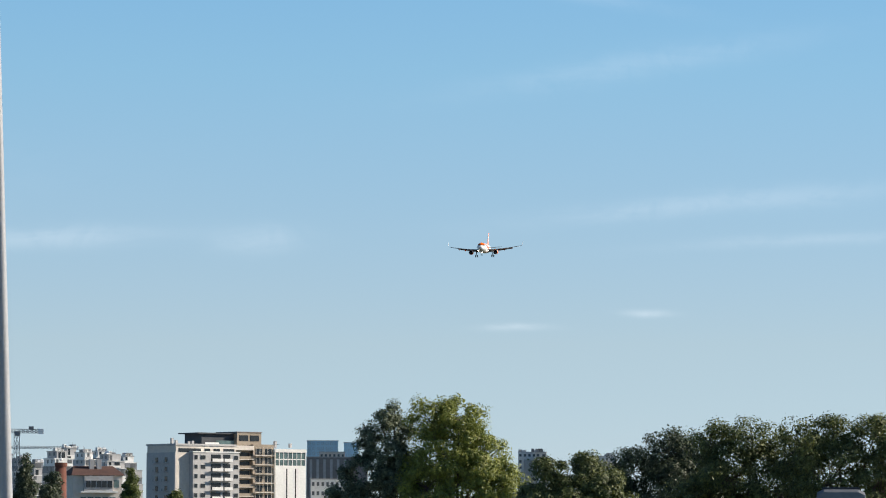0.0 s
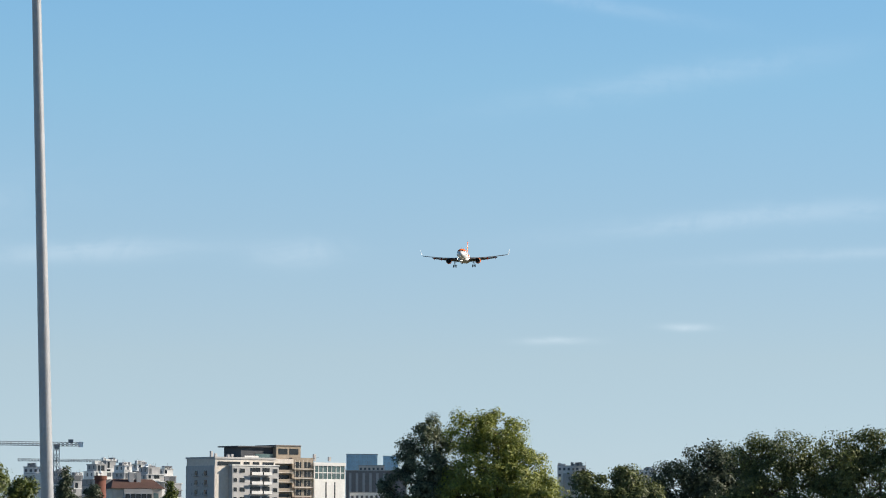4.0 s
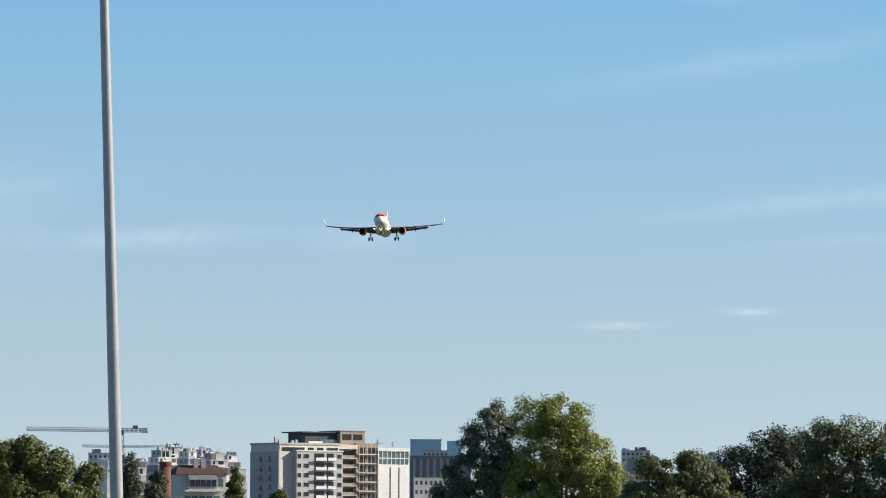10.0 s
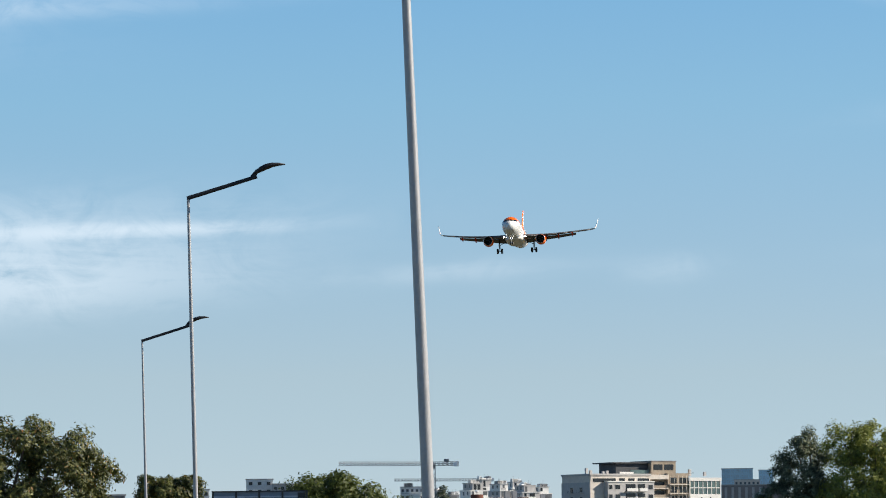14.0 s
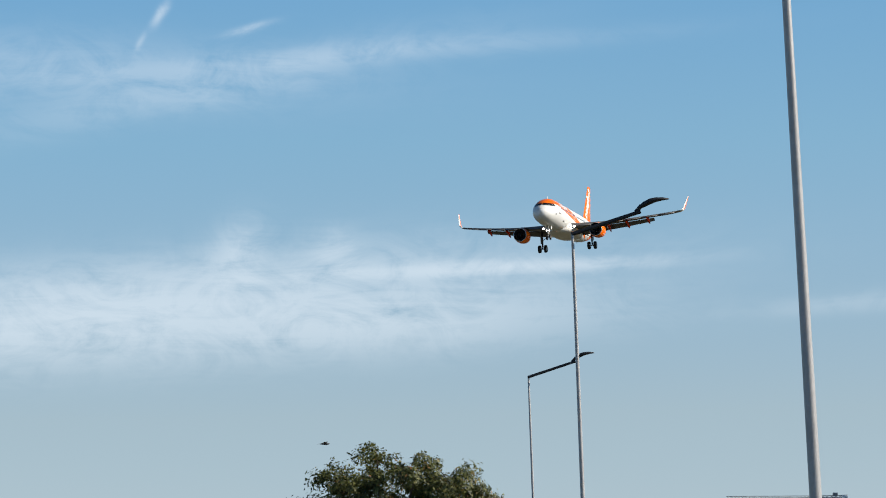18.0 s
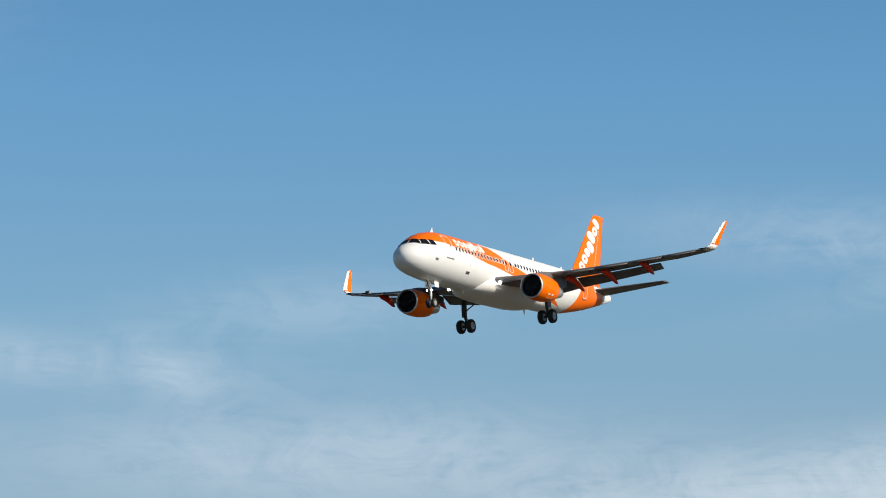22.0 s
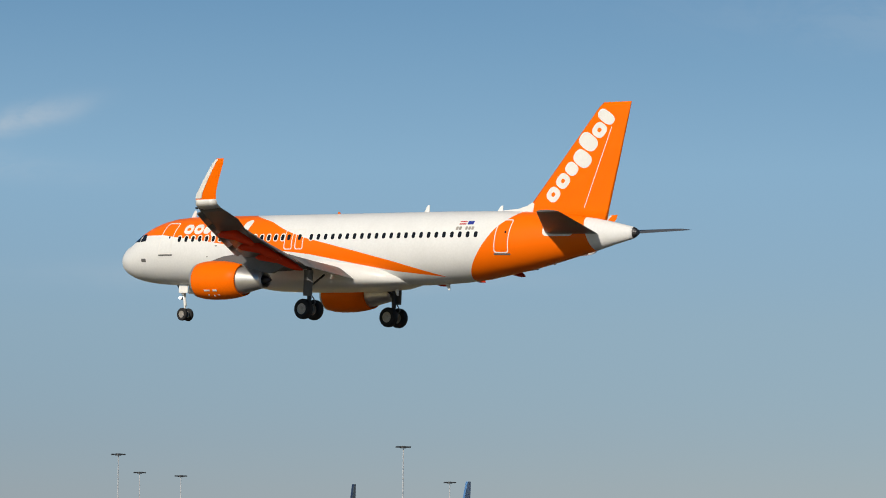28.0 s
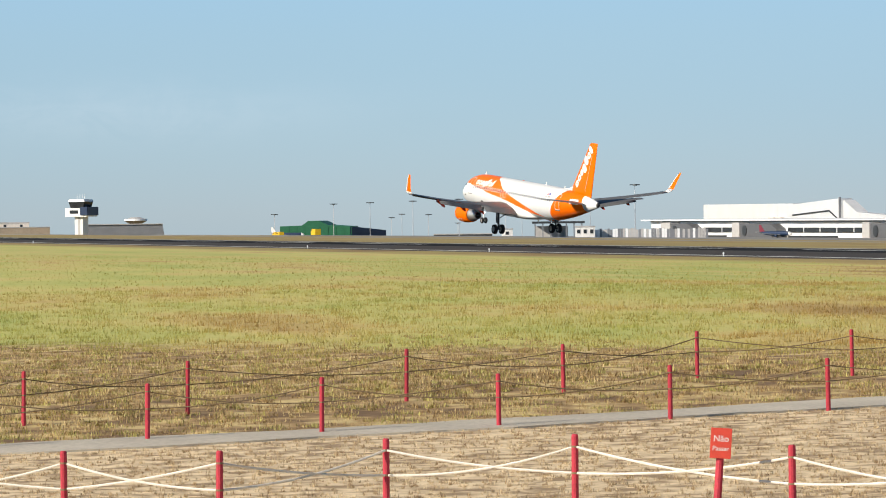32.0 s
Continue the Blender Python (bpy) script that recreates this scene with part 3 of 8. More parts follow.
def in_meadow(spot, inside=True):
    def spots(rng, n):
        p = spot(rng, 3 * n)
        u = p[:, 1] + 1.45 * p[:, 0] + rng.normal(0, 4.0, len(p)) + 4.0 * np.sin(0.55 * p[:, 0]) + 3.0 * np.sin(1.3 * p[:, 0] + 0.4 * p[:, 1])
        return p[(u > 133) == inside][:n]
    return spots


blades("dry_grass", 240000, off_path(sector(54, 80, 40, 70), False), 0.07, 0.009, straw, "short dry straw-coloured grass", 1, 16, 1.0)
blades("verge_grass", 130000, off_path(in_meadow(sector(52, 80, 62, 104), False)), 0.10, 0.012, verge_straw, "dry tufted verge grass on bare earth", 2, 40, 1.1, 1.0)
blades("verge_tufts", 50000, off_path(in_meadow(sector(52, 80, 62, 104), False)), 0.11, 0.013, green_tuft, "yellow-green verge tufts", 3, 46, 1.0, 1.1)
blades("meadow_grass", 240000, in_meadow(before_runway(sector(46, 80, 78, 165, 1.2))), 0.15, 0.013, straw_field, "long yellow-green meadow grass", 4, 20, 1.1, 1.2)
blades("far_meadow_grass", 45000, before_runway(sector(50, 80, 150, 320, 1.0)), 0.12, 0.03, straw_field, "long dry meadow grass", 5, 1, 1.5)


def plastic_bag():
    x, y = 82.6 * math.cos(radians(62.33)), 82.6 * math.sin(radians(62.33))
    rng = random.Random(5)
    rings = []
    for k, (r, z) in enumerate(((0.10, -0.01), (0.13, 0.04), (0.10, 0.09), (0.06, 0.14), (0.035, 0.19), (0.02, 0.23))):
        rings.append([(0.02 * k + r * rng.uniform(0.7, 1.25) * math.cos(t), r * rng.uniform(0.7, 1.25) * math.sin(t), z + rng.uniform(-0.01, 0.01)) for t in (2 * math.pi * q / 12 for q in range(12))])
    ob = solid("plastic_bag", *loft(rings), metal_white)
    ob.matrix_basis = pose(x, y, ground_z(x, y), 0, 0, 30)
    tagged(ob, "crumpled white plastic bag lying in the grass", "litter")


plastic_bag()


# ---- lamp posts by the road ----
def lamp_post(azimuth, distance, height, lean, arm, head_lift, width, label, with_head=True):
    a = radians(azimuth)
    x, y = distance * math.cos(a), distance * math.sin(a)
    z = ground_z(x, y)
    height -= z
    root = empty("street_lamp", pose(x, y, z, 0, 0, azimuth - 90), label, "street lamp", "road lamps")
    bm = bmesh.new()
    for k in range(6):
        a0, a1 = k / 6, (k + 1) / 6
        tube(bm, (lean * height * a0, 0, height * a0 - 0.3 * (k == 0)), (lean * height * a1, 0, height * a1), width * (1 - 0.5 * a0), width * (1 - 0.5 * a1), 28)
    bmesh.ops.remove_doubles(bm, verts=bm.verts, dist=0.001)
    part("pole", bm, steel, root, "tapered galvanised steel pole", False)
    bm = bmesh.new()
    tube(bm, (0, 0, 0), (0, 0, 0.6), width * 1.25, width * 1.15, 12)
    part("base_cover", bm, steel, root)
    if with_head:
        top = Vector((lean * height, 0, height))
        end = top + Vector((arm, 0, head_lift))
        d = (end - top).normalized()
        bm = bmesh.new()
        tube(bm, top - d * 0.03, end, 0.055, 0.05, 10)
        part("arm", bm, dark_steel, root, "dark slanted arm")
        bm = bmesh.new()
        tube(bm, end - Vector((0.12, 0, 0.02)), end + Vector((0.02, 0, 0.16)), 0.06, 0.05, 10)
        part("bracket", bm, dark_steel, root)
        rings = []
        for k, (w, h) in enumerate(((0.05, 0.03), (0.14, 0.075), (0.18, 0.08), (0.17, 0.06), (0.13, 0.04), (0.05, 0.015))):
            u = k / 5
            c = end + Vector((-0.10 + 0.82 * u, 0, 0.07 + 0.30 * u - 0.06 * u * u + 0.07 * math.sin(math.pi * u)))
            rings.append([tuple(c + Vector((0, w * math.cos(t), h * math.sin(t)))) for t in (2 * math.pi * q / 10 for q in range(10))])
        solid("lamp_head", *loft(rings), dark_steel, root, "dark curved lamp head", True)
    return root


# local x points to the viewer's right, so arms reach right
lamp_post(-77.907, 46.6, 13.2, 0.034 * -1, 2.0, 0.7, 0.098, "tall tapered grey steel lamp post by the road", False)
lamp_post(-74.22, 94.0, 4.13 + 94 * math.tan(radians(5.558)), 0.020 * -1, 1.74, 0.54, 0.075, "grey steel street lamp with dark slanted arm")
lamp_post(-73.447, 140.0, 4.13 + 140 * math.tan(radians(3.37)), 0.020 * -1, 1.78, 0.56, 0.07, "grey steel street lamp with dark slanted arm, farther along")



# ---- trees ----
def leaf_mesh(name, clumps, per, size, spread, mat, parent, seed, droop=0.0):
    """A crown of many small leaves gathered round clump centres."""
    rng = np.random.default_rng(seed)
    c = np.repeat(np.array([p for p, r in clumps]), per, axis=0)
    r = np.repeat(np.array([q for p, q in clumps]), per)
    n = len(c)
    v = rng.normal(0, 1, (n, 3))
    v /= np.linalg.norm(v, axis=1)[:, None]
    reach = np.where(rng.uniform(0, 1, n) < 0.10, rng.uniform(1.0, 1.3, n), rng.uniform(0.3, 1.0, n) ** 0.5)
    pos = c + v * (r * reach)[:, None] * np.array([1, 1, spread])
    out = c - c.mean(axis=0)
    out /= np.linalg.norm(out, axis=1)[:, None] + 1e-6
    face = v * 0.9 + out * 0.5 + rng.normal(0, 0.45, (n, 3)) + np.array([0, 0, 0.25])
    t = rng.normal(0, 1, (n, 3))
    t[:, 2] -= droop
    t -= face * ((t * face).sum(axis=1) / (face * face).sum(axis=1))[:, None]
    t /= np.linalg.norm(t, axis=1)[:, None]
    u = np.cross(t, face)
    u /= np.linalg.norm(u, axis=1)[:, None]
    s = (size * rng.uniform(0.6, 1.4, n))[:, None]
    wide = 0.5 - 0.2 * min(1.0, droop)
    pts = np.stack([pos - t * s, pos + u * s * wide, pos + t * s, pos - u * s * wide], 1).reshape(-1, 3)
    me = bpy.data.meshes.new(name)
    me.vertices.add(4 * n)
    me.vertices.foreach_set("co", pts.ravel())
    me.loops.add(4 * n)
    me.loops.foreach_set("vertex_index", np.arange(4 * n))
    me.polygons.add(n)
    me.polygons.foreach_set("loop_start", np.arange(0, 4 * n, 4))
    me.polygons.foreach_set("loop_total", np.full(n, 4))
    me.update(calc_edges=True)
    me.materials.append(mat)
    ob = new(name, me)
    ob.parent = parent
    return ob


def tree(azimuth, distance, top, width, leaves, label, seed, lobes=None, per=60, size=0.16, clumps=170, low=0.25, clump_size=0.09, category="tree", droop=0.0, spread=0.9, sparse=0.0):
    """top: height of the crown above its foot; lobes: (sideways, height, radius) as shares of width and height."""
    a = radians(azimuth)
    x, y = distance * math.cos(a), distance * math.sin(a)
    z = ground_z(x, y)
    top -= z
    per, size, clump_size, clumps = int(per * 2.2), size * 0.86, clump_size * 1.15, int(clumps * 1.6)
    root = empty("tree" if category == "tree" else "shrub", pose(x, y, z, 0, 0, azimuth - 90), label, category)
    rng = random.Random(seed)
    lobes = lobes or [(0, 0.62, 0.38), (-0.28, 0.5, 0.26), (0.28, 0.5, 0.26), (0.05, 0.8, 0.22)]
    bm = bmesh.new()
    tube(bm, (0, 0, -0.2), (0.02 * width, 0, top * 0.3), 0.028 * width, 0.02 * width, 10)
    part("trunk", bm, bark, root, "tapered brown trunk")
    centres = []
    for lx, lz, lr in lobes:
        bm = bmesh.new()
        end = Vector((lx * width, rng.uniform(-0.1, 0.1) * width, lz * top))
        mid = Vector((lx * width * 0.4, end.y * 0.4, top * (0.3 + 0.5 * (lz - 0.3))))
        tube(bm, (0.02 * width, 0, top * 0.29), mid, 0.016 * width, 0.010 * width, 7)
        tube(bm, mid, end, 0.010 * width, 0.003 * width, 6)
        n = max(4, int(clumps * lr * lr / sum(q[2] ** 2 for q in lobes)))
        for _ in range(n):
            v = Vector((rng.gauss(0, 1), rng.gauss(0, 1), rng.gauss(0, 1))).normalized() * (rng.uniform(0.35, 1.0) ** 0.6)
            p = end + Vector((v.x * lr * width, v.y * lr * width * 0.9, v.z * lr * width * spread))
            if p.z < top * low * 0.6:
                continue
            if rng.random() < sparse:
                continue
            cr = clump_size * width * rng.uniform(0.6, 1.3)
            p.z = min(p.z, top - cr * 0.85)
            centres.append((tuple(p), cr))
            if rng.random() < 0.25:
                tube(bm, end, p, 0.004 * width, 0.0015 * width, 4)
        part("limb", bm, bark, root)
    leaf_mesh("crown", centres, per, size, 0.85, leaves, root, seed, droop)
    return root


def rise(distance, elevation):
    """Height above the runway's level of a point seen at that elevation."""
    return EYE + distance * math.tan(radians(elevation))


# the broad tree before the city: dark half, paled for sky glints, and yellow-green half are two trees
tree(-83.6, 252, rise(252, 2.03), 8.0, leaf_glint, "dark green tree with sky glints in its leaf colour and gaps between its boughs", 11,
     [(0, 0.93, 0.07), (-0.1, 0.86, 0.10), (-0.2, 0.78, 0.11), (0.06, 0.82, 0.13), (-0.27, 0.69, 0.11), (-0.05, 0.69, 0.2), (-0.38, 0.58, 0.12), (-0.2, 0.56, 0.18), (-0.45, 0.46, 0.12), (0.08, 0.52, 0.26), (-0.3, 0.4, 0.2)], 60, 0.10, 300, 0.3, 0.05, sparse=0.3)
tree(-84.55, 250, rise(250, 2.06), 7.6, leaf_yellow, "broad yellow-green tree in full leaf", 12,
     [(-0.24, 0.86, 0.2), (0.03, 0.86, 0.24), (0.16, 0.74, 0.21), (-0.08, 0.68, 0.36), (0.24, 0.62, 0.28), (0.40, 0.51, 0.22), (-0.25, 0.5, 0.28), (0.1, 0.42, 0.36), (0.38, 0.36, 0.2), (-0.3, 0.32, 0.26)], 75, 0.10, 330, 0.25, 0.065)
tree(-86.45, 215, rise(215, 1.2), 6.4, leaf_olive, "low olive-green tree with feathery shoots", 13,
     [(-0.26, 0.86, 0.15), (0.06, 0.9, 0.14), (0.22, 0.76, 0.2), (0, 0.6, 0.36), (-0.36, 0.6, 0.24), (0.4, 0.55, 0.2)], 60, 0.10, 240, 0.25, 0.07)
tree(-85.75, 226, rise(226, 0.78), 4.4, leaf_dark, "dark green shrub under the trees", 31, None, 50, 0.10, 120, 0.2, 0.09, "shrub")
tree(-87.85, 232, rise(232, 1.56), 8.0, leaf_dark, "dark grey-green bushy tree", 14,
     [(-0.3, 0.72, 0.2), (-0.02, 0.84, 0.2), (0.2, 0.8, 0.2), (0.05, 0.55, 0.36), (-0.38, 0.5, 0.22), (0.36, 0.6, 0.24)], 60, 0.10, 300, 0.2, 0.065)
tree(-89.0, 226, rise(226, 1.72), 8.4, leaf_olive, "spreading olive-green tree with bare inner boughs", 15,
     [(-0.26, 0.86, 0.18), (0.05, 0.88, 0.18), (0.3, 0.78, 0.2), (-0.1, 0.64, 0.3), (0.25, 0.56, 0.3), (-0.36, 0.56, 0.2), (0.0, 0.4, 0.3)], 55, 0.10, 300, 0.25, 0.062, sparse=0.15)
tree(-90.5, 224, rise(224, 1.76), 8.6, leaf_olive, "spreading olive-green tree beside the road", 16,
     [(-0.3, 0.82, 0.2), (-0.05, 0.9, 0.16), (0.2, 0.86, 0.2), (0.4, 0.8, 0.2), (-0.1, 0.62, 0.34), (0.25, 0.56, 0.3)], 55, 0.10, 300, 0.25, 0.062, sparse=0.1)
tree(-91.8, 230, rise(230, 1.6), 8.0, leaf_dark, "dark green tree at the end of the row", 17, None, 55, 0.11, 220, 0.2, 0.07)
# dense dark shrubs added below and behind the row to give its deep shade
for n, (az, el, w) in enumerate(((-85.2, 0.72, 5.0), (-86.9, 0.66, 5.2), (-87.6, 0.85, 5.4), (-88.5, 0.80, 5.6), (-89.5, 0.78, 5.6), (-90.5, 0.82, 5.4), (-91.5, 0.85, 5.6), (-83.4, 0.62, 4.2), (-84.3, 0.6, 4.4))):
    tree(az, 262, rise(262, el), w, leaf_dark, "dark dense shrub added to deepen the shade below the trees", 60 + n, [(0, 0.6, 0.4), (-0.3, 0.55, 0.34), (0.3, 0.55, 0.34), (0, 0.3, 0.42), (-0.32, 0.25, 0.36), (0.32, 0.25, 0.36)], 44, 0.15, 110, 0.0, 0.13, "shrub")
# bush by the tall lamp post
tree(-76.35, 172, rise(172, 1.36), 5.0, leaf_green, "fresh green bushy tree behind the lamp posts", 18,
     [(-0.3, 0.86, 0.16), (0.0, 0.88, 0.18), (0.26, 0.78, 0.2), (-0.1, 0.66, 0.32), (0.3, 0.58, 0.26), (-0.4, 0.62, 0.2), (0.42, 0.5, 0.18)], 60, 0.09, 260, 0.25, 0.075)
tree(-77.25, 176, rise(176, 1.22), 3.0, leaf_green, "smaller green bush beside the lamp", 19, None, 55, 0.09, 90, 0.25, 0.1, "shrub")
# the tree with brown tips, and a sapling by the farther lamp
tree(-71.1, 132, rise(132, 2.44), 7.9, leaf_brown, "dark green tree with brown seed clusters", 20,
     [(-0.03, 0.92, 0.09), (0.14, 0.86, 0.12), (0.3, 0.82, 0.13), (0.43, 0.72, 0.13), (-0.2, 0.8, 0.13), (-0.36, 0.68, 0.14), (-0.48, 0.55, 0.13), (-0.54, 0.42, 0.13), (0, 0.7, 0.27), (0.26, 0.62, 0.26), (-0.15, 0.5, 0.32), (0.3, 0.42, 0.3)], 60, 0.085, 520, 0.25, 0.04, droop=0.6, sparse=0.1)
tree(-73.75, 150, rise(150, 1.32), 2.4, leaf_brown, "thin sapling with sparse leaves by the street lamp", 21, [(-0.38, 0.95, 0.16), (0.3, 0.97, 0.14), (0.0, 0.9, 0.3), (0.42, 0.92, 0.16), (-0.1, 0.95, 0.2), (0.2, 0.85, 0.35), (-0.25, 0.85, 0.35)], 40, 0.085, 110, 0.3, 0.07, droop=0.6)
# city trees
tree(-79.55, 420, rise(420, 0.9), 3.0, leaf_green, "slender poplar before the flats", 22, [(0.04 * math.sin(2.4 * k), 0.94 - 0.075 * k, min(0.4, 0.16 + 0.06 * k)) for k in range(8)], 40, 0.13, 150, 0.2, 0.12)
tree(-80.2, 430, rise(430, 0.64), 3.8, leaf_green, "round green treetop before the flats", 23, None, 60, 0.15, 90, 0.2, 0.12)
tree(-77.95, 330, rise(330, 1.12), 2.6, leaf_dark, "dark narrow conifer between houses", 24, [(0.05 * math.sin(2.1 * k), 0.95 - 0.07 * k, min(0.46, 0.14 + 0.06 * k)) for k in range(9)], 40, 0.11, 170, 0.2, 0.12)
tree(-78.35, 340, rise(340, 0.84), 2.9, leaf_dark, "dark evergreen shrub by the chimney", 25, [(0.1 * math.sin(2.1 * k), 0.93 - 0.08 * k, min(0.46, 0.2 + 0.07 * k)) for k in range(8)], 40, 0.12, 150, 0.2, 0.12)


# ---- the city beyond the road ----
def slab_box(name, x0, x1, y0, y1, z0, z1, mat, parent, label="", bevel=0.0):
    bm = bmesh.new()
    box(bm, x0, x1, y0, y1, z0, z1, bevel)
    return part(name, bm, mat, parent, label)


def window_unit(parent, x, y, z, w, h, pane=None, out=-1):
    """A framed window on a wall whose outside is towards -y."""
    f = slab_box("window", x - w / 2 - 0.1, x + w / 2 + 0.1, y - 0.10, y + 0.02, z - 0.1, z + h + 0.1, pale_wall, parent)
    slab_box("pane", x - w / 2, x + w / 2, y - 0.13, y - 0.06, z, z + h, pane or pane_dark, f)
    return f


def balcony(parent, x, y, z, w, depth=1.3):
    b = slab_box("balcony", x - w / 2, x + w / 2, y - depth, y + 0.05, z - 0.15, z, pale_wall, parent)
    slab_box("railing", x - w / 2, x + w / 2, y - depth, y - depth + 0.08, z, z + 0.95, white_wall, b)
    slab_box("opening", x - w / 2 + 0.2, x + w / 2 - 0.2, y - 0.06, y + 0.02, z + 0.05, z + 2.3, pane_dark, b)
    return b


def plain_block(name, azimuth, distance, width, top, depth, mat, label, turn=0.0, floors=0, columns=0, pane=None, roof=None, category="building", bottom=-4.0, sill=1.0, to_runway=False):
    """A building with rows of windows; local -y faces the viewer, or the runway."""
    if to_runway:
        turn, width = -azimuth, width / math.cos(radians(azimuth))
    root = empty(name, at(azimuth, distance, 0, azimuth - 90 + turn), label, category)
    w = width / 2
    slab_box("wall", -w, w, 0, depth, bottom, top, mat, root, "", 0.08)
    slab_box("roof", -w - 0.2, w + 0.2, -0.2, depth + 0.2, top, top + 0.35, roof or pale_wall, root)
    for f in range(floors):
        z = top - 3.1 * (f + 1) + sill
        for c in range(columns):
            x = -w + width * (c + 0.5) / columns
            window_unit(root, x, 0, z, min(1.3, width / columns * 0.45), 1.2, pane)
    return root


def main_flats():
    """The stepped block of flats with a penthouse, seen on its corner."""
    d, az = 1200.0, -80.235
    k = d / 6582.0 / math.cos(radians(33))
    root = empty("apartment_building", at(az, d, 0, az - 90 + 33), "cream and grey block of flats with balconies and dark penthouse", "apartment block")
    z = lambda el: rise(d, el)
    top = z(1.235)
    # front runs along +x from the corner; local -y is outside
    W = 51.0
    slab_box("wall", 0, 23.2, 0, 17, -5, top, cream_wall, root, "cream rendered wall", 0.1)
    slab_box("parapet", -0.3, 23.4, -0.3, 17.2, top, top + 0.6, pale_wall, root)
    # grey render laid over the cream end wall, its shade put into the colour
    slab_box("side_wall", -0.25, 0.0, 0, 17, -5, top - 2.2, pale_wall, root, "end wall greyed to carry its shade")
    for x0, x1 in ((1.0, 17.5 * 0.55), (11, 13.2), (14.5, 17.0), (18.3, 22.6)):
        slab_box("window", x0, x1, -0.12, 0.05, top - 2.1, top - 0.9, pane_dark, root, "long dark attic window")
    # end wall windows with small balconies
    for f in range(7):
        for y in (5.2, 10.8):
            zz = top - 5.3 - 3.05 * f
            slab_box("window", -0.4, -0.2, y - 0.7, y + 0.7, zz, zz + 1.5, pane_dark, root)
            slab_box("balcony", -1.3, -0.2, y - 1.5, y + 1.1, zz - 0.35, zz - 0.2, pale_wall, root)
            for q in range(4):
                slab_box("railing_bar", -1.3, -1.24, y - 1.5 + 0.85 * q, y - 1.44 + 0.85 * q, zz - 0.2, zz + 0.6, metal_dark, root)
    # projecting bay
    bay_top = top - 2.2
    slab_box("bay", 5.2, 23.2, -2.2, 0, -5, bay_top, pale_wall, root, "pale projecting bay", 0.08)
    slab_box("bay_roof", 5.0, 23.4, -2.4, 0, bay_top, bay_top + 0.4, white_wall, root)
    for f in range(6):
        zz = bay_top - 2.9 - 3.05 * f
        window_unit(root, 6.3, -2.2, zz + 0.7, 1.2, 1.3)
        window_unit(root, 9.0, -2.2, zz + 0.7, 1.8, 1.3)
        balcony(root, 14.0, -2.2, zz, 4.2)
        balcony(root, 18.2, -2.2, zz, 3.2)
        window_unit(root, 21.8, -2.2, zz + 0.7, 1.6, 1.3)
    # recessed balconies and the tan stair part
    rec_top = top + 0.3
    slab_box("recess_wall", 23.2, 30.4, 2.0, 17, -5, rec_top, tan_wall, root, "tan recessed wall")
    slab_box("recess_lintel", 23.2, 30.4, 0.0, 2.0, rec_top - 1.5, rec_top, cream_wall, root)
    for f in range(7):
        zz = rec_top - 4.4 - 3.0 * f
        slab_box("balcony", 23.3, 30.3, 0.0, 2.0, zz - 0.2, zz, cream_wall, root)
        slab_box("railing", 23.3, 30.3, 0.0, 0.1, zz, zz + 0.9, tan_wall, root)
        slab_box("opening", 23.8, 29.9, 1.9, 2.05, zz + 0.05, zz + 2.2, pane_dark, root)
    stair_top = top + 0.8
    slab_box("stair_wall", 30.4, 38.6, 0.6, 17, -5, stair_top, tan_wall, root, "tan wall with open galleries")
    for f in range(7):
        zz = stair_top - 3.6 - 3.0 * f
        for x in (32.6, 36.4):
            slab_box("opening", x - 1.3, x + 1.3, 0.5, 0.65, zz + 0.3, zz + 2.2, pane_dark, root)
        slab_box("gallery", 30.4, 38.6, -0.8, 0.6, zz - 0.2, zz, cream_wall, root)
        for q in range(6):
            slab_box("railing_bar", 30.6 + 1.55 * q, 30.7 + 1.55 * q, -0.8, -0.72, zz, zz + 2.8, cream_wall, root)
    # white block with a glazed band
    wt = top - 0.6
    slab_box("white_wall", 38.6, W, 0, 17, -5, wt - 5.4, white_wall, root, "smooth white wall", 0.08)
    slab_box("glazed_band", 38.7, W - 0.1, 0.15, 16.8, wt - 5.4, wt - 1.1, pane_green, root, "greenish glazed band")
    slab_box("band_roof", 38.4, W + 0.2, -0.2, 17.1, wt - 1.1, wt, white_wall, root)
    for q in range(8):
        x = 38.7 + q * 1.74
        slab_box("mullion", x - 0.12, x + 0.12, 0.0, 0.2, wt - 5.4, wt - 1.1, white_wall, root)
    slab_box("transom", 38.6, W, 0.0, 0.18, wt - 3.5, wt - 3.2, white_wall, root)
    for x in (43.4, 46.9):
        slab_box("slot", x - 0.22, x + 0.22, -0.04, 0.05, -5, wt - 6.4, pane_dark, root, "narrow dark slot window")
    # penthouse
    pt = z(1.455)
    slab_box("penthouse", 12.5, 25.0, 4, 14, top, pt - 0.6, slate_dark, root, "dark slate penthouse")
    slab_box("penthouse_eaves", 10.6, 25.2, 3, 15, pt - 0.6, pt - 0.2, slate_dark, root)
    slab_box("penthouse_tower", 25.0, 34.6, 2, 14, top, pt, tan_wall, root, "tan penthouse tower")
    slab_box("tower_roof", 24.8, 34.8, 1.8, 14.2, pt, pt + 0.3, brown_wall, root)
    for x in (27.6, 31.9):
        slab_box("window", x - 1.7, x + 1.7, 1.85, 2.1, pt - 2.7, pt - 0.9, pane_dark, root)
    slab_box("window", 28.0, 33.8, 1.85, 2.1, pt - 5.4, pt - 4.2, pane_dark, root)
    slab_box("terrace_glass", 17.5, 24.6, 3.0, 3.2, top + 0.4, top + 1.9, pane_green, root)
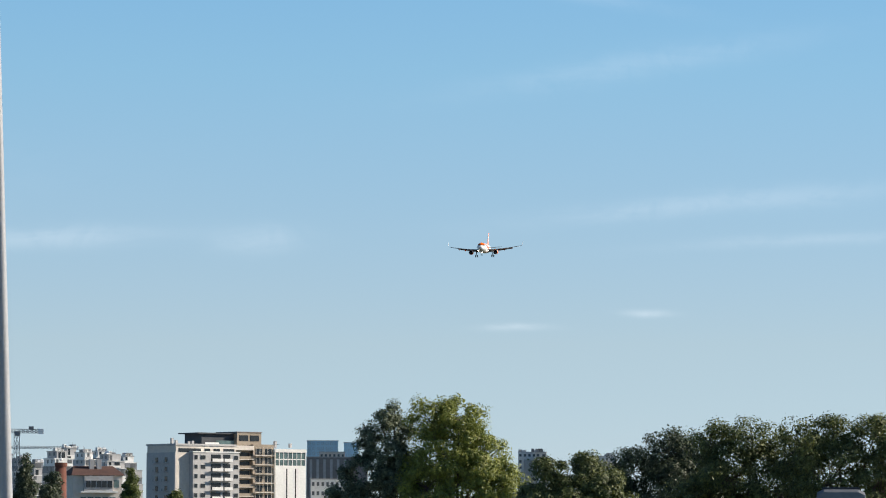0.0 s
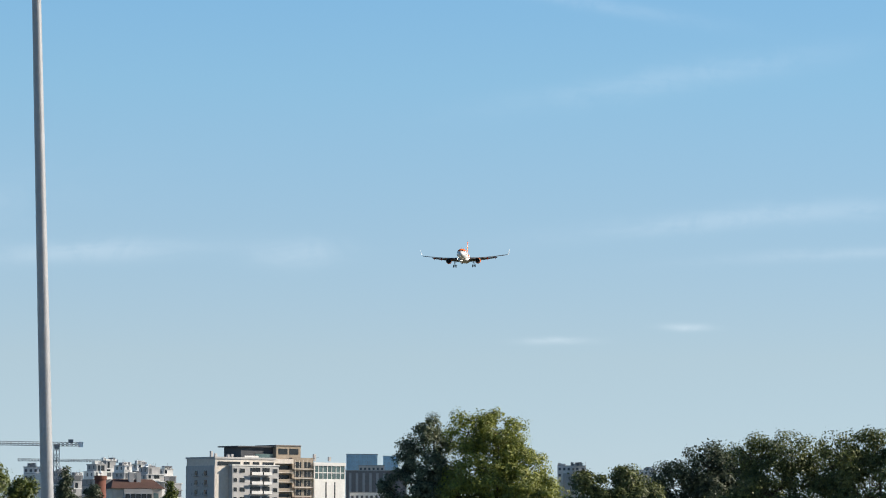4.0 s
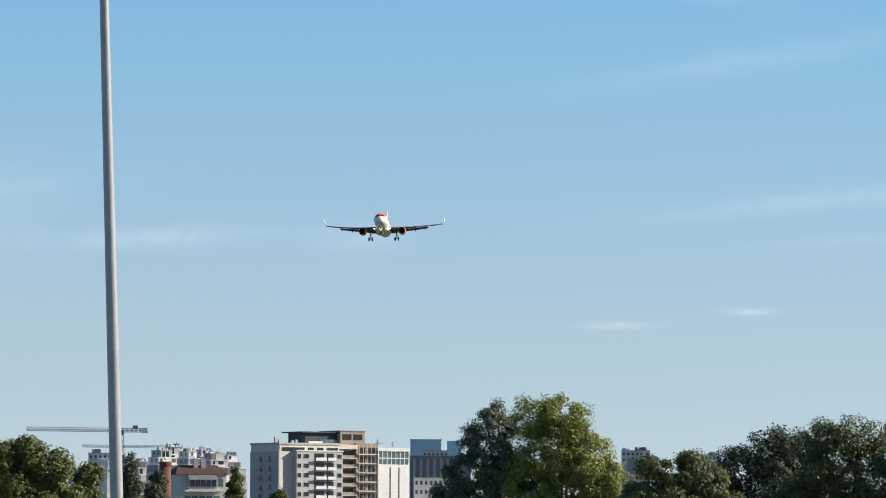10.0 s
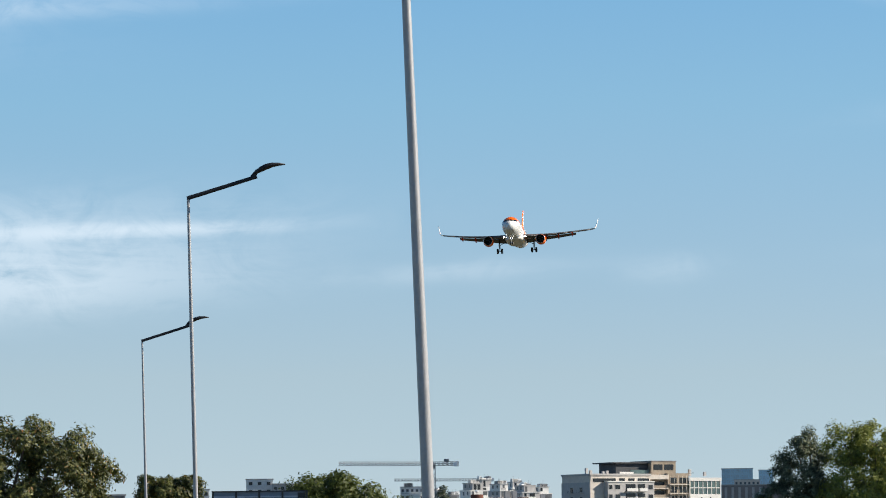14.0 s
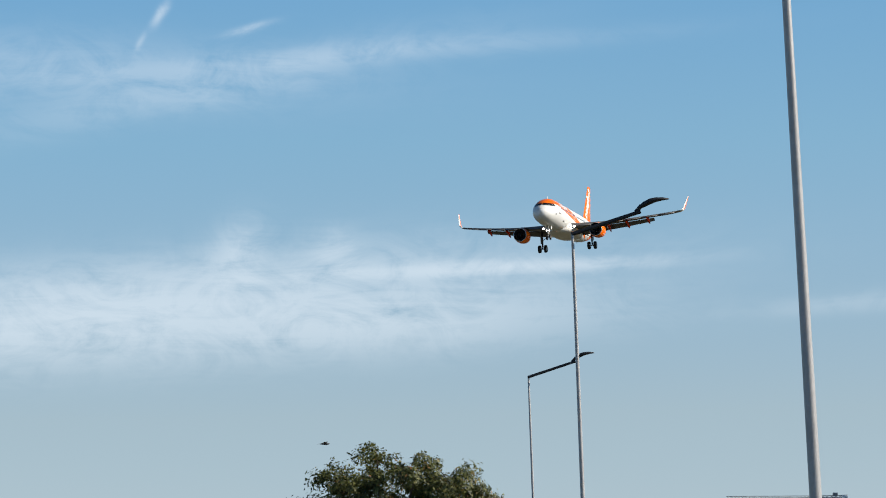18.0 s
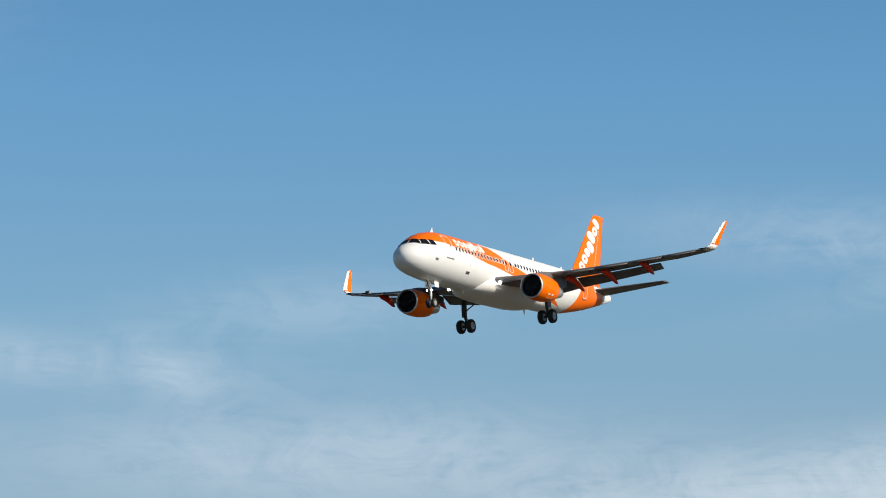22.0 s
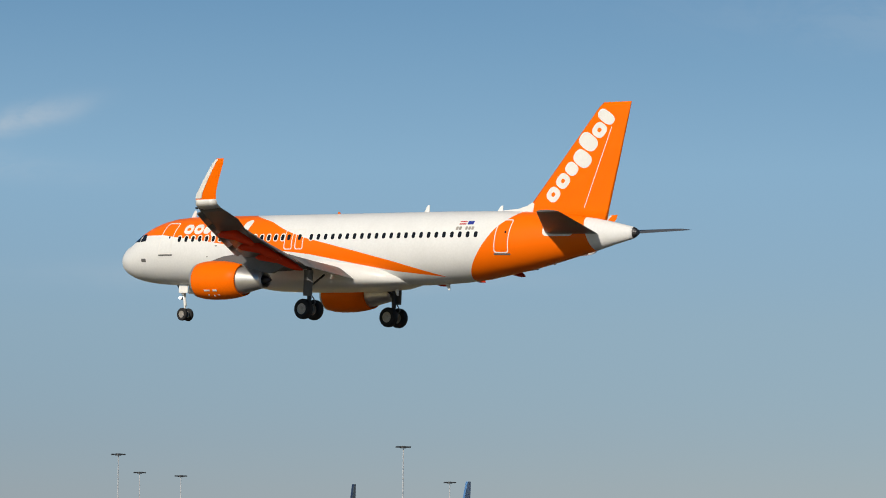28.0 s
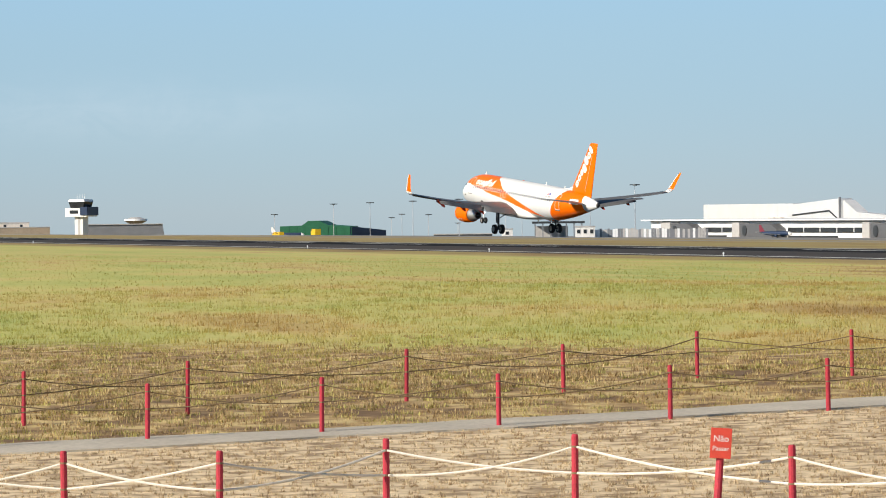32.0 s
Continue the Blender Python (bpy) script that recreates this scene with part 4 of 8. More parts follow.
    slab_box("terrace_rail", 12.0, 17.4, 1.0, 1.1, top + 0.6, top + 1.2, white_wall, root)
    for x, h in ((1.6, 1.9), (3.2, 1.2), (8.0, 0.9), (9.5, 1.1), (20.0, 1.0), (42.0, 1.6), (48, 0.8)):
        slab_box("chimney", x, x + 0.8, 5, 5.8, top, top + h + 0.6, pale_wall, root)
    bm = bmesh.new()
    tube(bm, (40.5, 4, wt), (40.5, 4, wt + 1.6), 0.08)
    tube(bm, (39.4, 4, wt + 1.2), (43.2, 4, wt + 1.7), 0.06)
    part("roof_aerial", bm, metal_dark, root)
    return root


main_flats()


# dark panes lightened in colour to carry the distance haze
pane_far = material("haze_paled_window_pane", (0.13, 0.135, 0.14), 0.3, 0, 0.3, 0.3, 2)


def far(x):
    """Bearing of a spot along the skyline, counted in steps of the lens's scale from the crane's side."""
    return -83.04 - (x - 784) / 114.88


def lift(y, d):
    return rise(d, 4.287 - (y - 441) / 114.88)


def skyline(name, x0, x1, y, d, depth, mat, label, floors=0, columns=0, turn=0.0, pane=None, roof=None):
    root = plain_block(name, far((x0 + x1) / 2), d, (x1 - x0) * d / 6582, lift(y, d), depth, mat, label, turn, floors, columns, pane or pane_far, roof)
    if name != "apartment_building" or floors < 2:
        return root
    # stair heads, tanks, aerials and a set-back terrace on the roof
    rng = random.Random(int(x0) * 3 + int(y))
    w, top = (x1 - x0) * d / 6582 / 2, lift(y, d) + 0.35
    for _ in range(rng.randint(3, 5)):
        x, hw = rng.uniform(-w * 0.9, w * 0.8), rng.uniform(0.5, 1.6)
        slab_box("roof_house", x - hw, x + hw, 1, rng.uniform(3, 6), top, top + rng.uniform(0.5, 1.7), rng.choice((white_wall, pale_wall, white_wall, metal_grey)), root, "small roof house")
    for _ in range(2):
        x = rng.uniform(-w, w)
        bm = bmesh.new()
        tube(bm, (x, 2, top), (x, 2, top + rng.uniform(1.2, 2.4)), 0.06, 0.04, 5)
        part("roof_aerial", bm, metal_grey, root)
    x = rng.uniform(-w * 0.7, w * 0.2)
    drop = rng.uniform(2.6, 5.2)
    slab_box("terrace", x, x + w * rng.uniform(0.5, 0.8), -rng.uniform(1.5, 3), 0.0, -4, top - drop, rng.choice((white_wall, cream_wall, pale_wall)), root, "projecting terrace block")
    for k in range(int(floors)):
        slab_box("floor_band", -w, w, -0.16, 0.02, top - 3.1 * (k + 1) - 0.2, top - 3.1 * (k + 1) + 0.05, white_wall if rng.random() < 0.5 else pale_wall, root)
    return root


skyline("office_building", 693, 748, 783, 2300, 20, blue_glass, "blue glass office tower beyond the flats", 4, 7, 0, blue_glass)
skyline("office_building", 758, 784, 786, 2350, 20, blue_glass, "second blue glass tower, half behind the tree", 4, 4, 0, blue_glass)
skyline("apartment_building", 715, 760, 803, 1700, 14, cream_wall, "cream-topped block with small roof houses", 1, 6)
skyline("apartment_building", 692, 800, 812, 1500, 18, brown_wall, "brown-grey block with pale vertical strips", 0, 0)
for x in (700, 712, 724, 736, 748, 760):
    slab_box("pale_strip", -0.5, 0.5, -0.15, 0.05, -3, lift(815, 1495), pale_wall, bpy.data.objects["apartment_building.002"]).location.x = (x - 746) * 1500 / 6582
skyline("house", 700, 776, 851, 1250, 12, white_wall, "white low house with many windows", 3, 9, 0, None, pale_wall)


def terraced_block(x0, x1, y, d, depth, label, seed):
    """Flats in stacked, stepped volumes: thin slab edges, wide dark openings, walls greyed for shade, white roof boxes.
    """
    rng = random.Random(seed)
    w, top = (x1 - x0) * d / 6582 / 2, lift(y, d)
    root = empty("apartment_building", at(far((x0 + x1) / 2), d, 0, far((x0 + x1) / 2) - 90 + rng.uniform(20, 34)), label, "building")
    z, a, b, front = top, -w * rng.uniform(0.3, 0.6), w * rng.uniform(0.4, 0.8), 3.5
    storey = 0
    while z > -2:
        h = rng.uniform(2.7, 3.1)
        # mostly grey picks, which put the walls' shade into their colour
        walls = rng.choice((white_wall, pale_wall, pale_wall, metal_grey))
        slab_box("storey", a, b, front, depth, z - h, z - 0.25, walls, root, "", 0.05)
        slab_box("slab_edge", a - 0.4, b + 0.4, front - rng.uniform(0.05, 0.35), depth, z - 0.25, z, white_wall if storey % 3 else pale_wall, root)
        x = a + rng.uniform(0.3, 1.2)
        while x < b - 1.5:
            ww = rng.choice((0.9, 1.4, 2.2, 2.8))
            ww = min(ww, b - 0.4 - x)
            slab_box("window", x, x + ww, front - 0.1, front + 0.1, z - h + rng.choice((0.1, 0.9)), z - 0.55, rng.choice((pane_far, pane_far, pane_dark)), root)
            x += ww + rng.uniform(1.2, 4.5)
        # end wall openings
        for q in (front + 2.0, front + 5.5):
            slab_box("window", a - 0.1, a + 0.1, q, q + rng.uniform(0.8, 1.6), z - h + 0.9, z - 0.6, pane_far, root)
        if rng.random() < 0.25:
            slab_box("parapet", a - 0.4, a + (b - a) * rng.uniform(0.4, 1.0), front - 1.5, front - 1.35, z - h, z - h + 0.95, rng.choice((white_wall, pale_wall)), root)
        z -= h
        storey += 1
        if storey in (1, 2, 4):
            a, b, front = max(-w, a - w * rng.uniform(0.15, 0.45)), min(w, b + w * rng.uniform(0.1, 0.4)), max(0.0, front - rng.uniform(0.8, 1.8))
    for _ in range(5):
        x, hw = rng.uniform(-w * 0.5, w * 0.6), rng.uniform(0.4, 1.3)
        slab_box("roof_box", x - hw, x + hw, 4.5, rng.uniform(6, 8), top, top + rng.uniform(0.4, 1.3), rng.choice((white_wall, metal_white, metal_grey)), root, "small roof box")
    for _ in range(2):
        x = rng.uniform(-w * 0.4, w * 0.5)
        bm = bmesh.new()
        tube(bm, (x, 5, top), (x, 5, top + rng.uniform(1.2, 2.6)), 0.07, 0.04, 5)
        part("roof_aerial", bm, metal_grey, root)
    return root


for n, (x0, x1, y, d, label) in enumerate(((250, 292, 798, 1450, "grey and white stepped flats in shade"), (262, 306, 792, 1520, "white flat-roofed flats with terraces"), (296, 334, 800, 1500, "pale stepped flats with roof boxes"),
                                           (322, 352, 797, 1560, "white flats with a roof terrace"), (340, 378, 803, 1480, "pale flats with stepped terraces"), (366, 406, 806, 1540, "pale stepped flats with white slab edges"),
                                           (192, 218, 811, 1650, "small white flats beyond the conifer"), (210, 244, 818, 1640, "white flats with dark openings"))):
    terraced_block(x0, x1, y + 4, d, 12, label, 40 + n)
skyline("apartment_building", 1066, 1098, 802, 1900, 14, white_wall, "grey side of a distant block of flats", 6, 4)
# the same block's lit end, warmed by a cream colour of its own
skyline("apartment_building", 1096, 1116, 802, 1890, 14, cream_wall, "end of a distant block of flats, sunlight put into its cream colour", 6, 2)
skyline("apartment_building", 1198, 1240, 809, 2000, 14, white_wall, "low distant white houses", 2, 6)
skyline("house", 1190, 1230, 818, 1700, 12, cream_wall, "low cream house between trees", 1, 5)
# on the far side of the lamps
skyline("apartment_building", 126, 176, 809, 1700, 14, white_wall, "white city block behind the bush", 3, 6)
plain_block("apartment_building", -75.15, 1450, 10.5, rise(1450, 1.225), 12, white_wall, "white stepped block behind the hoarding", 0, 5, 3)
plain_block("apartment_building", -75.5, 1440, 8.0, rise(1440, 1.15), 12, pale_wall, "pale block with stepped roof", 0, 4, 3)
plain_block("apartment_building", -74.29, 1400, 4.4, rise(1400, 1.075), 8, white_wall, "small white block behind the street lamp", 0, 1, 2)
plain_block("house", -72.9, 900, 6.0, rise(900, 1.0), 8, brown_wall, "low reddish-grey house between the trees", 0, 1, 3)
plain_block("apartment_building", -71.0, 1300, 14.0, rise(1300, 1.16), 12, pale_wall, "distant grey block of flats", 0, 4, 4)


def tiled_house():
    d = 620.0
    k = d / 6582
    root = empty("house", at(far(326), d, 0, far(326) - 90 + 12), "cream house with terracotta roof, dormer band and two chimneys", "house")
    base, eave, ridge = -3.0, lift(845, d), lift(828, d)
    w = 44 * k
    slab_box("wall", -w, w, 0, 8, base, eave, cream_wall, root, "cream wall", 0.05)
    vs = [(-w - 0.4, -0.5, eave), (w + 0.4, -0.5, eave), (w + 0.4, 8.5, eave), (-w - 0.4, 8.5, eave), (-w * 0.8, 4, ridge), (w * 0.8, 4, ridge)]
    solid("roof", vs, [(0, 1, 5, 4), (2, 3, 4, 5), (1, 2, 5), (3, 0, 4), (3, 2, 1, 0)], roof_tile, root, "terracotta tiled roof")
    for x in (-0.9, 0.35):
        slab_box("chimney", x, x + 0.75, 2.5, 3.4, eave, ridge + 1.1, pale_wall, root, "rendered chimney")
    slab_box("loggia", -w * 0.6, w * 0.55, -0.9, 0.05, eave - 2.6, eave - 0.1, pale_wall, root)
    for q in range(5):
        window_unit(root, -w * 0.45 + q * w * 0.22, -0.9, eave - 2.0, 0.75, 1.1)
    slab_box("eaves", -w * 0.75, w * 0.75, -1.2, 0.1, eave - 2.9, eave - 2.6, white_wall, root)
    for q in range(5):
        window_unit(root, -w * 0.6 + q * w * 0.3, 0, eave - 4.8, 0.9, 1.2, pane_green)
    window_unit(root, w * 0.75, 0, eave - 2.0, 0.8, 1.2, pane_green)
    return root


tiled_house()


def brick_chimney():
    d = 560.0
    root = empty("brick_chimney", at(far(261), d, 0, 0), "round red brick factory chimney", "chimney")
    bm = bmesh.new()
    top = lift(823, d)
    tube(bm, (0, 0, -3), (0, 0, top - 0.6), 1.0, 0.82, 20)
    part("shaft", bm, brick_red, root, "red brick shaft", True)
    bm = bmesh.new()
    tube(bm, (0, 0, top - 0.6), (0, 0, top), 0.95, 0.95, 20)
    part("crown", bm, brick_red, root)
    bm = bmesh.new()
    tube(bm, (0, 0, top), (0, 0, top + 1.6), 0.06, 0.04, 6)
    bmesh.ops.create_icosphere(bm, subdivisions=1, radius=0.28, matrix=Matrix.Translation((0, 0, top + 0.5)))
    part("aerial", bm, metal_white, root)


brick_chimney()


def lattice(bm, a, b, w, n, r):
    """A four-sided lattice boom from a to b."""
    a, b = Vector(a), Vector(b)
    d = (b - a).normalized()
    u = d.orthogonal().normalized()
    v = d.cross(u)
    cs = [(u + v) * w, (u - v) * w, (-u - v) * w, (v - u) * w]
    for c in cs:
        tube(bm, a + c, b + c, r, r, 4)
    for k in range(n):
        p, q = a.lerp(b, k / n), a.lerp(b, (k + 1) / n)
        for i in range(4):
            tube(bm, p + cs[i], q + cs[(i + 1) % 4], r * 0.7, r * 0.7, 3)


def tower_crane(x_mast, x_tip, x_counter, y, d, label):
    root = empty("tower_crane", at(far(x_mast), d, 0, far(x_mast) - 90), label, "crane", "construction cranes")
    k = d / 6582
    z = lift(y, d)
    bm = bmesh.new()
    lattice(bm, (0, 0, -4), (0, 0, z), 0.8, 14, 0.16)
    part("mast", bm, crane_steel, root, "lattice mast")
    bm = bmesh.new()
    tip = (x_tip - x_mast) * k
    lattice(bm, (0, 0, z), (tip, 0, z + 0.4), 0.55, 26, 0.13)
    part("jib", bm, crane_steel, root, "long lattice jib")
    bm = bmesh.new()
    c = (x_counter - x_mast) * k
    lattice(bm, (0, 0, z), (c, 0, z), 0.55, 6, 0.15)
    part("counter_jib", bm, crane_steel, root)
    slab_box("counterweight", c - 1.8, c + 0.4, -1.0, 1.0, z - 1.1, z + 1.0, metal_white, root, "pale counterweight block", 0.1)
    slab_box("cab", -0.9, 1.0, -1.9, -0.8, z - 2.0, z - 0.2, metal_grey, root, "", 0.1)
    slab_box("winch", c * 0.55 - 1, c * 0.55 + 1, -0.8, 0.8, z + 0.5, z + 1.9, metal_grey, root)


tower_crane(183, 17, 228, 768, 1500, "grey tower crane with a long lattice jib")
tower_crane(262, 115, 290, 797, 2300, "distant pale tower crane behind the city blocks")


def hoarding():
    d = 150.0
    root = empty("hoarding", at(-75.13, d, 0, -75.13 - 90), "blue-grey corrugated sheet hoarding in panels", "fence")
    top = rise(d, 1.055)
    for k in range(4):
        x = -1.85 + 0.93 * k
        p = slab_box("panel", x + 0.01, x + 0.91, 0, 0.06, top - 2.6, top - 0.05, hoarding_blue, root, "corrugated sheet panel")
        for q in range(9):
            slab_box("rib", x + 0.04, x + 0.89, -0.035, 0.0, top - 0.27 - 0.27 * q, top - 0.21 - 0.27 * q, rail_blue, p, "pale blue rib")
        slab_box("post", x - 0.04, x + 0.04, -0.06, 0.1, 0, top, metal_dark, root)
    slab_box("post", 1.87, 1.95, -0.06, 0.1, 0, top, metal_dark, root)
    slab_box("cap", -1.9, 1.95, -0.05, 0.12, top - 0.05, top, metal_dark, root)
    slab_box("plate", 1.55, 1.85, -0.05, -0.03, top - 0.3, top - 0.08, metal_dark, root)


hoarding()


def roof_of_van(azimuth, distance, top):
    root = empty("van", at(azimuth, distance, 0, azimuth - 90), "grey van roof beyond the verge", "van")
    z0 = ground_z(*[distance * f(radians(azimuth)) for f in (math.cos, math.sin)])
    rings = []
    for u, h in ((-1.3, top - 0.5), (-1.25, top - 0.15), (-0.9, top), (0.9, top), (1.25, top - 0.15), (1.3, top - 0.5)):
        rings.append([(u, y, z) for y, z in ((-2.3, z0 + 0.4), (-2.3, h - 0.15), (-2.1, h), (2.1, h), (2.3, h - 0.15), (2.3, z0 + 0.4))])
    solid("body", *loft(rings), metal_grey, root, "grey van body")
    slab_box("roof_rack", -1.0, 1.0, -1.6, 1.6, top, top + 0.12, metal_dark, root, "", 0.03)
    for sx in (-1.1, 1.1):
        for y in (-1.5, 1.5):
            bm = bmesh.new()
            tube(bm, (sx - 0.12, y, z0 + 0.36), (sx + 0.12, y, z0 + 0.36), 0.36, 0.36, 16)
            part("wheel", bm, tyre_black, root, "black wheel")


tyre_black = material("vehicle_tyre", (0.02, 0.02, 0.02), 0.8)
roof_of_van(-90.45, 200, rise(200, 0.58))



# ---- the airport beyond the runway ----
def ap(azimuth, x):
    """A spot on the apron: its bearing and how far east it lies."""
    d = x / math.cos(radians(azimuth))
    px, py = x, d * math.sin(radians(azimuth))
    return px, py, ground_z(px, py), d


TERMINAL_X, ROOF = 560.0, 0.3


def ty(azimuth):
    return TERMINAL_X * math.tan(radians(azimuth))


def terminal():
    """The long white pier; local x runs along the runway, local -y faces it."""
    y0, y1 = ty(49.0), ty(68.1)
    root = empty("terminal_building", pose(TERMINAL_X, 0, 0, 0, 0, 90), "long low white terminal with dark ribbon windows and thin roof edge", "terminal")
    # rotated a quarter turn: local x = world y, local -y = world +x, so the front is local +y
    base = -7.2
    slab_box("wall", y0, y1, -40, 0, base, ROOF - 0.5, metal_white, root, "white wall panels")
    slab_box("roof", y0 - 4, y1 + 6, -42, 2.2, ROOF - 0.5, ROOF, metal_white, root, "thin white projecting roof")
    # the shadow line below the roof edge, laid on as a grey strip
    slab_box("roof_shadow_strip", y0, y1, 0, 0.4, ROOF - 1.1, ROOF - 0.5, metal_grey, root, "grey strip standing in for the roof's shadow")
    # ribbon windows: bearings where each ribbon begins and ends
    for a, b in ((67.28, 66.72), (66.0, 64.72), (64.02, 62.66), (62.0, 60.54), (59.8, 58.3), (57.62, 57.3), (57.2, 56.28), (56.15, 55.1), (54.9, 53.6), (53.4, 52.3), (52.1, 50.6)):
        w0, w1 = ty(b), ty(a)
        f = slab_box("ribbon_window", w0, w1, 0, 0.35, ROOF - 4.9, ROOF - 3.1, pane_dark, root, "dark ribbon window")
        n = max(2, int((w1 - w0) / 14))
        for k in range(n + 1):
            x = w0 + (w1 - w0) * k / n
            slab_box("mullion", x - 0.2, x + 0.2, 0.35, 0.5, ROOF - 4.9, ROOF - 3.1, metal_white, f)
        # no real opening: a dark slab gives the undercroft's shade
        slab_box("undercroft", w0 + (w1 - w0) * 0.4, w1, 0, 0.3, base, base + 1.4, metal_dark, root, "dark slab standing in for the shaded undercroft")
    # gate rooms: bearings of the white pillar and of both ends of the grey room
    for a0, a1, a2 in ((67.8, 67.66, 67.3), (66.706, 66.593, 66.023), (64.706, 64.594, 64.05), (62.649, 62.536, 62.023), (60.518, 60.371, 59.824), (58.28, 58.134, 57.659)):
        x0, x1, x2 = ty(a2), ty(a1), ty(a0)
        ring = [(x1, base + 0.6), (x1, ROOF - 1.6), (x0 + 7, ROOF - 1.6), (x0 + 1.5, ROOF - 3.4), (x0, ROOF - 5.2), (x0, base + 0.6)]
        g = solid("gate_room", *loft([[(x, 0, z) for x, z in ring], [(x, 4, z) for x, z in ring]]), gate_grey, root, "grey metal gate room with a slanted end")
        slab_box("gate_face", x1, x2, 0, 4.4, base + 0.3, ROOF - 1.2, pale_wall, root, "pale gate pillar")
        bm = bmesh.new()
        tube(bm, (x1 - 4.5, 4, base + 3.2), (x1 - 4.5, 4.3, base + 3.2), 2.0, 2.0, 20)
        part("porthole", bm, metal_dark, g, "round dark vent")
    # roof houses
    for a, w, h in ((56.95, 7, 3.4), (56.8, 5, 1.2), (56.5, 20, 0.7), (55.2, 44, 0.8), (53.9, 50, 0.9), (52.9, 40, 0.7), (51.9, 36, 0.9), (51.0, 30, 0.8), (50.2, 30, 0.8)):
        x = ty(a)
        slab_box("roof_house", x - w, x, -30, -12, ROOF, ROOF + h * 0.9, cream_wall if h > 3 else (metal_dark if w > 25 else metal_white), root, "roof plant house")
    return root


terminal()


def departure_hall():
    """The tall white hall above the pier's far end, with a sweeping roof; laid out like the pier."""
    X = 620.0
    root = empty("hall_building", pose(X, 0, 0, 0, 0, 90), "tall white windowless hall with a roof sweeping down", "hall")
    hy = lambda az: X * math.tan(radians(az))
    hz = lambda az, el: rise(X / math.cos(radians(az)), el)
    a, b, c, d = hy(67.30), hy(65.93), hy(65.22), hy(63.6)
    t1, t2 = hz(66.6, 0.078), hz(65.22, 0.15)
    slab_box("wall", b, a, -8, 0, -8, t1, hall_cladding, root, "white metal cladding", 0.1)
    for k in range(9):
        x = b + (a - b) * (k + 0.5) / 9
        slab_box("cladding_seam", x - 0.1, x + 0.1, 0.0, 0.04, -4, t1 - 0.4, hall_cladding, root)
    ring0 = [(b, 0, -8), (b, 0, t1 - 0.4), (c, 0, t2), (c - 1.4, 0, t2), (c - 1.4, 0, -8)]
    solid("raised_roof", *loft([ring0, [(x, -5, z) for x, y, z in ring0]]), hall_cladding, root, "white raised roof")
    ring0 = [(c - 1.4, -1, -8), (c - 1.4, -1, t2 - 0.6), (hy(65.12), -1, hz(65.12, 0.055)), (hy(64.99), -1, hz(64.99, -0.066)), (hy(64.5), -1, hz(64.5, -0.118)), (hy(63.9), -1, ROOF), (hy(63.9), -1, -8)]
    solid("swept_roof", *loft([ring0, [(x, -6, z) for x, y, z in ring0]]), hall_cladding, root, "white roof sweeping down")
    slab_box("edge_post", c - 1.4, c - 0.6, 0.0, 0.7, -4, t2 + 0.5, metal_grey, root, "dark edge post")
    bm = bmesh.new()
    tube(bm, (b, 0.2, hz(65.917, -0.099)), (hy(65.374), 0.2, hz(65.374, -0.036)), 0.3)
    tube(bm, (hy(65.374), 0.2, hz(65.374, -0.036)), (hy(65.254), 0.2, hz(65.254, -0.15)), 0.3)
    part("dark_seam", bm, metal_dark, root)
    for x in (9, 17):
        slab_box("plant_box", b + x, b + x + 5, 0, 1.5, t1 - 9, t1 - 5.6, cream_wall, root)
    for az in (63.95, 63.9):
        slab_box("flue", hy(az), hy(az) + 1.2, -3, -2, ROOF - 2, hz(az, -0.1), metal_grey, root)
    return root


departure_hall()


def flood_mast(azimuth, distance, top, label="tall thin floodlight mast on the apron"):
    a = radians(azimuth)
    x, y = distance * math.cos(a), distance * math.sin(a)
    z = ground_z(x, y)
    root = empty("floodlight_mast", pose(x, y, z, 0, 0, azimuth - 90), label, "light mast", "apron floodlights")
    h = rise(distance, top) - z
    s = max(0.8, min(1.15, distance / 900.0))
    bm = bmesh.new()
    tube(bm, (0, 0, -0.3), (0, 0, h), 0.14 * s, 0.08 * s, 8)
    part("pole", bm, mast_grey, root, "pale tapered pole")
    bm = bmesh.new()
    tube(bm, (0, 0, h - 0.25 * s), (0, 0, h + 0.2 * s), 0.6 * s, 0.5 * s, 10)
    part("crown_ring", bm, metal_dark, root)
    for k in range(4):
        t = math.pi * k / 2 + 0.4
        bm = bmesh.new()
        box(bm, -0.42 * s, 0.42 * s, -0.3 * s, 0.3 * s, -0.14 * s, 0.14 * s, 0.03)
        part("floodlight", bm, metal_dark, root, "dark floodlight", False, pose(1.05 * s * math.cos(t), 1.05 * s * math.sin(t), h, 0, 0, math.degrees(t)))
    return root


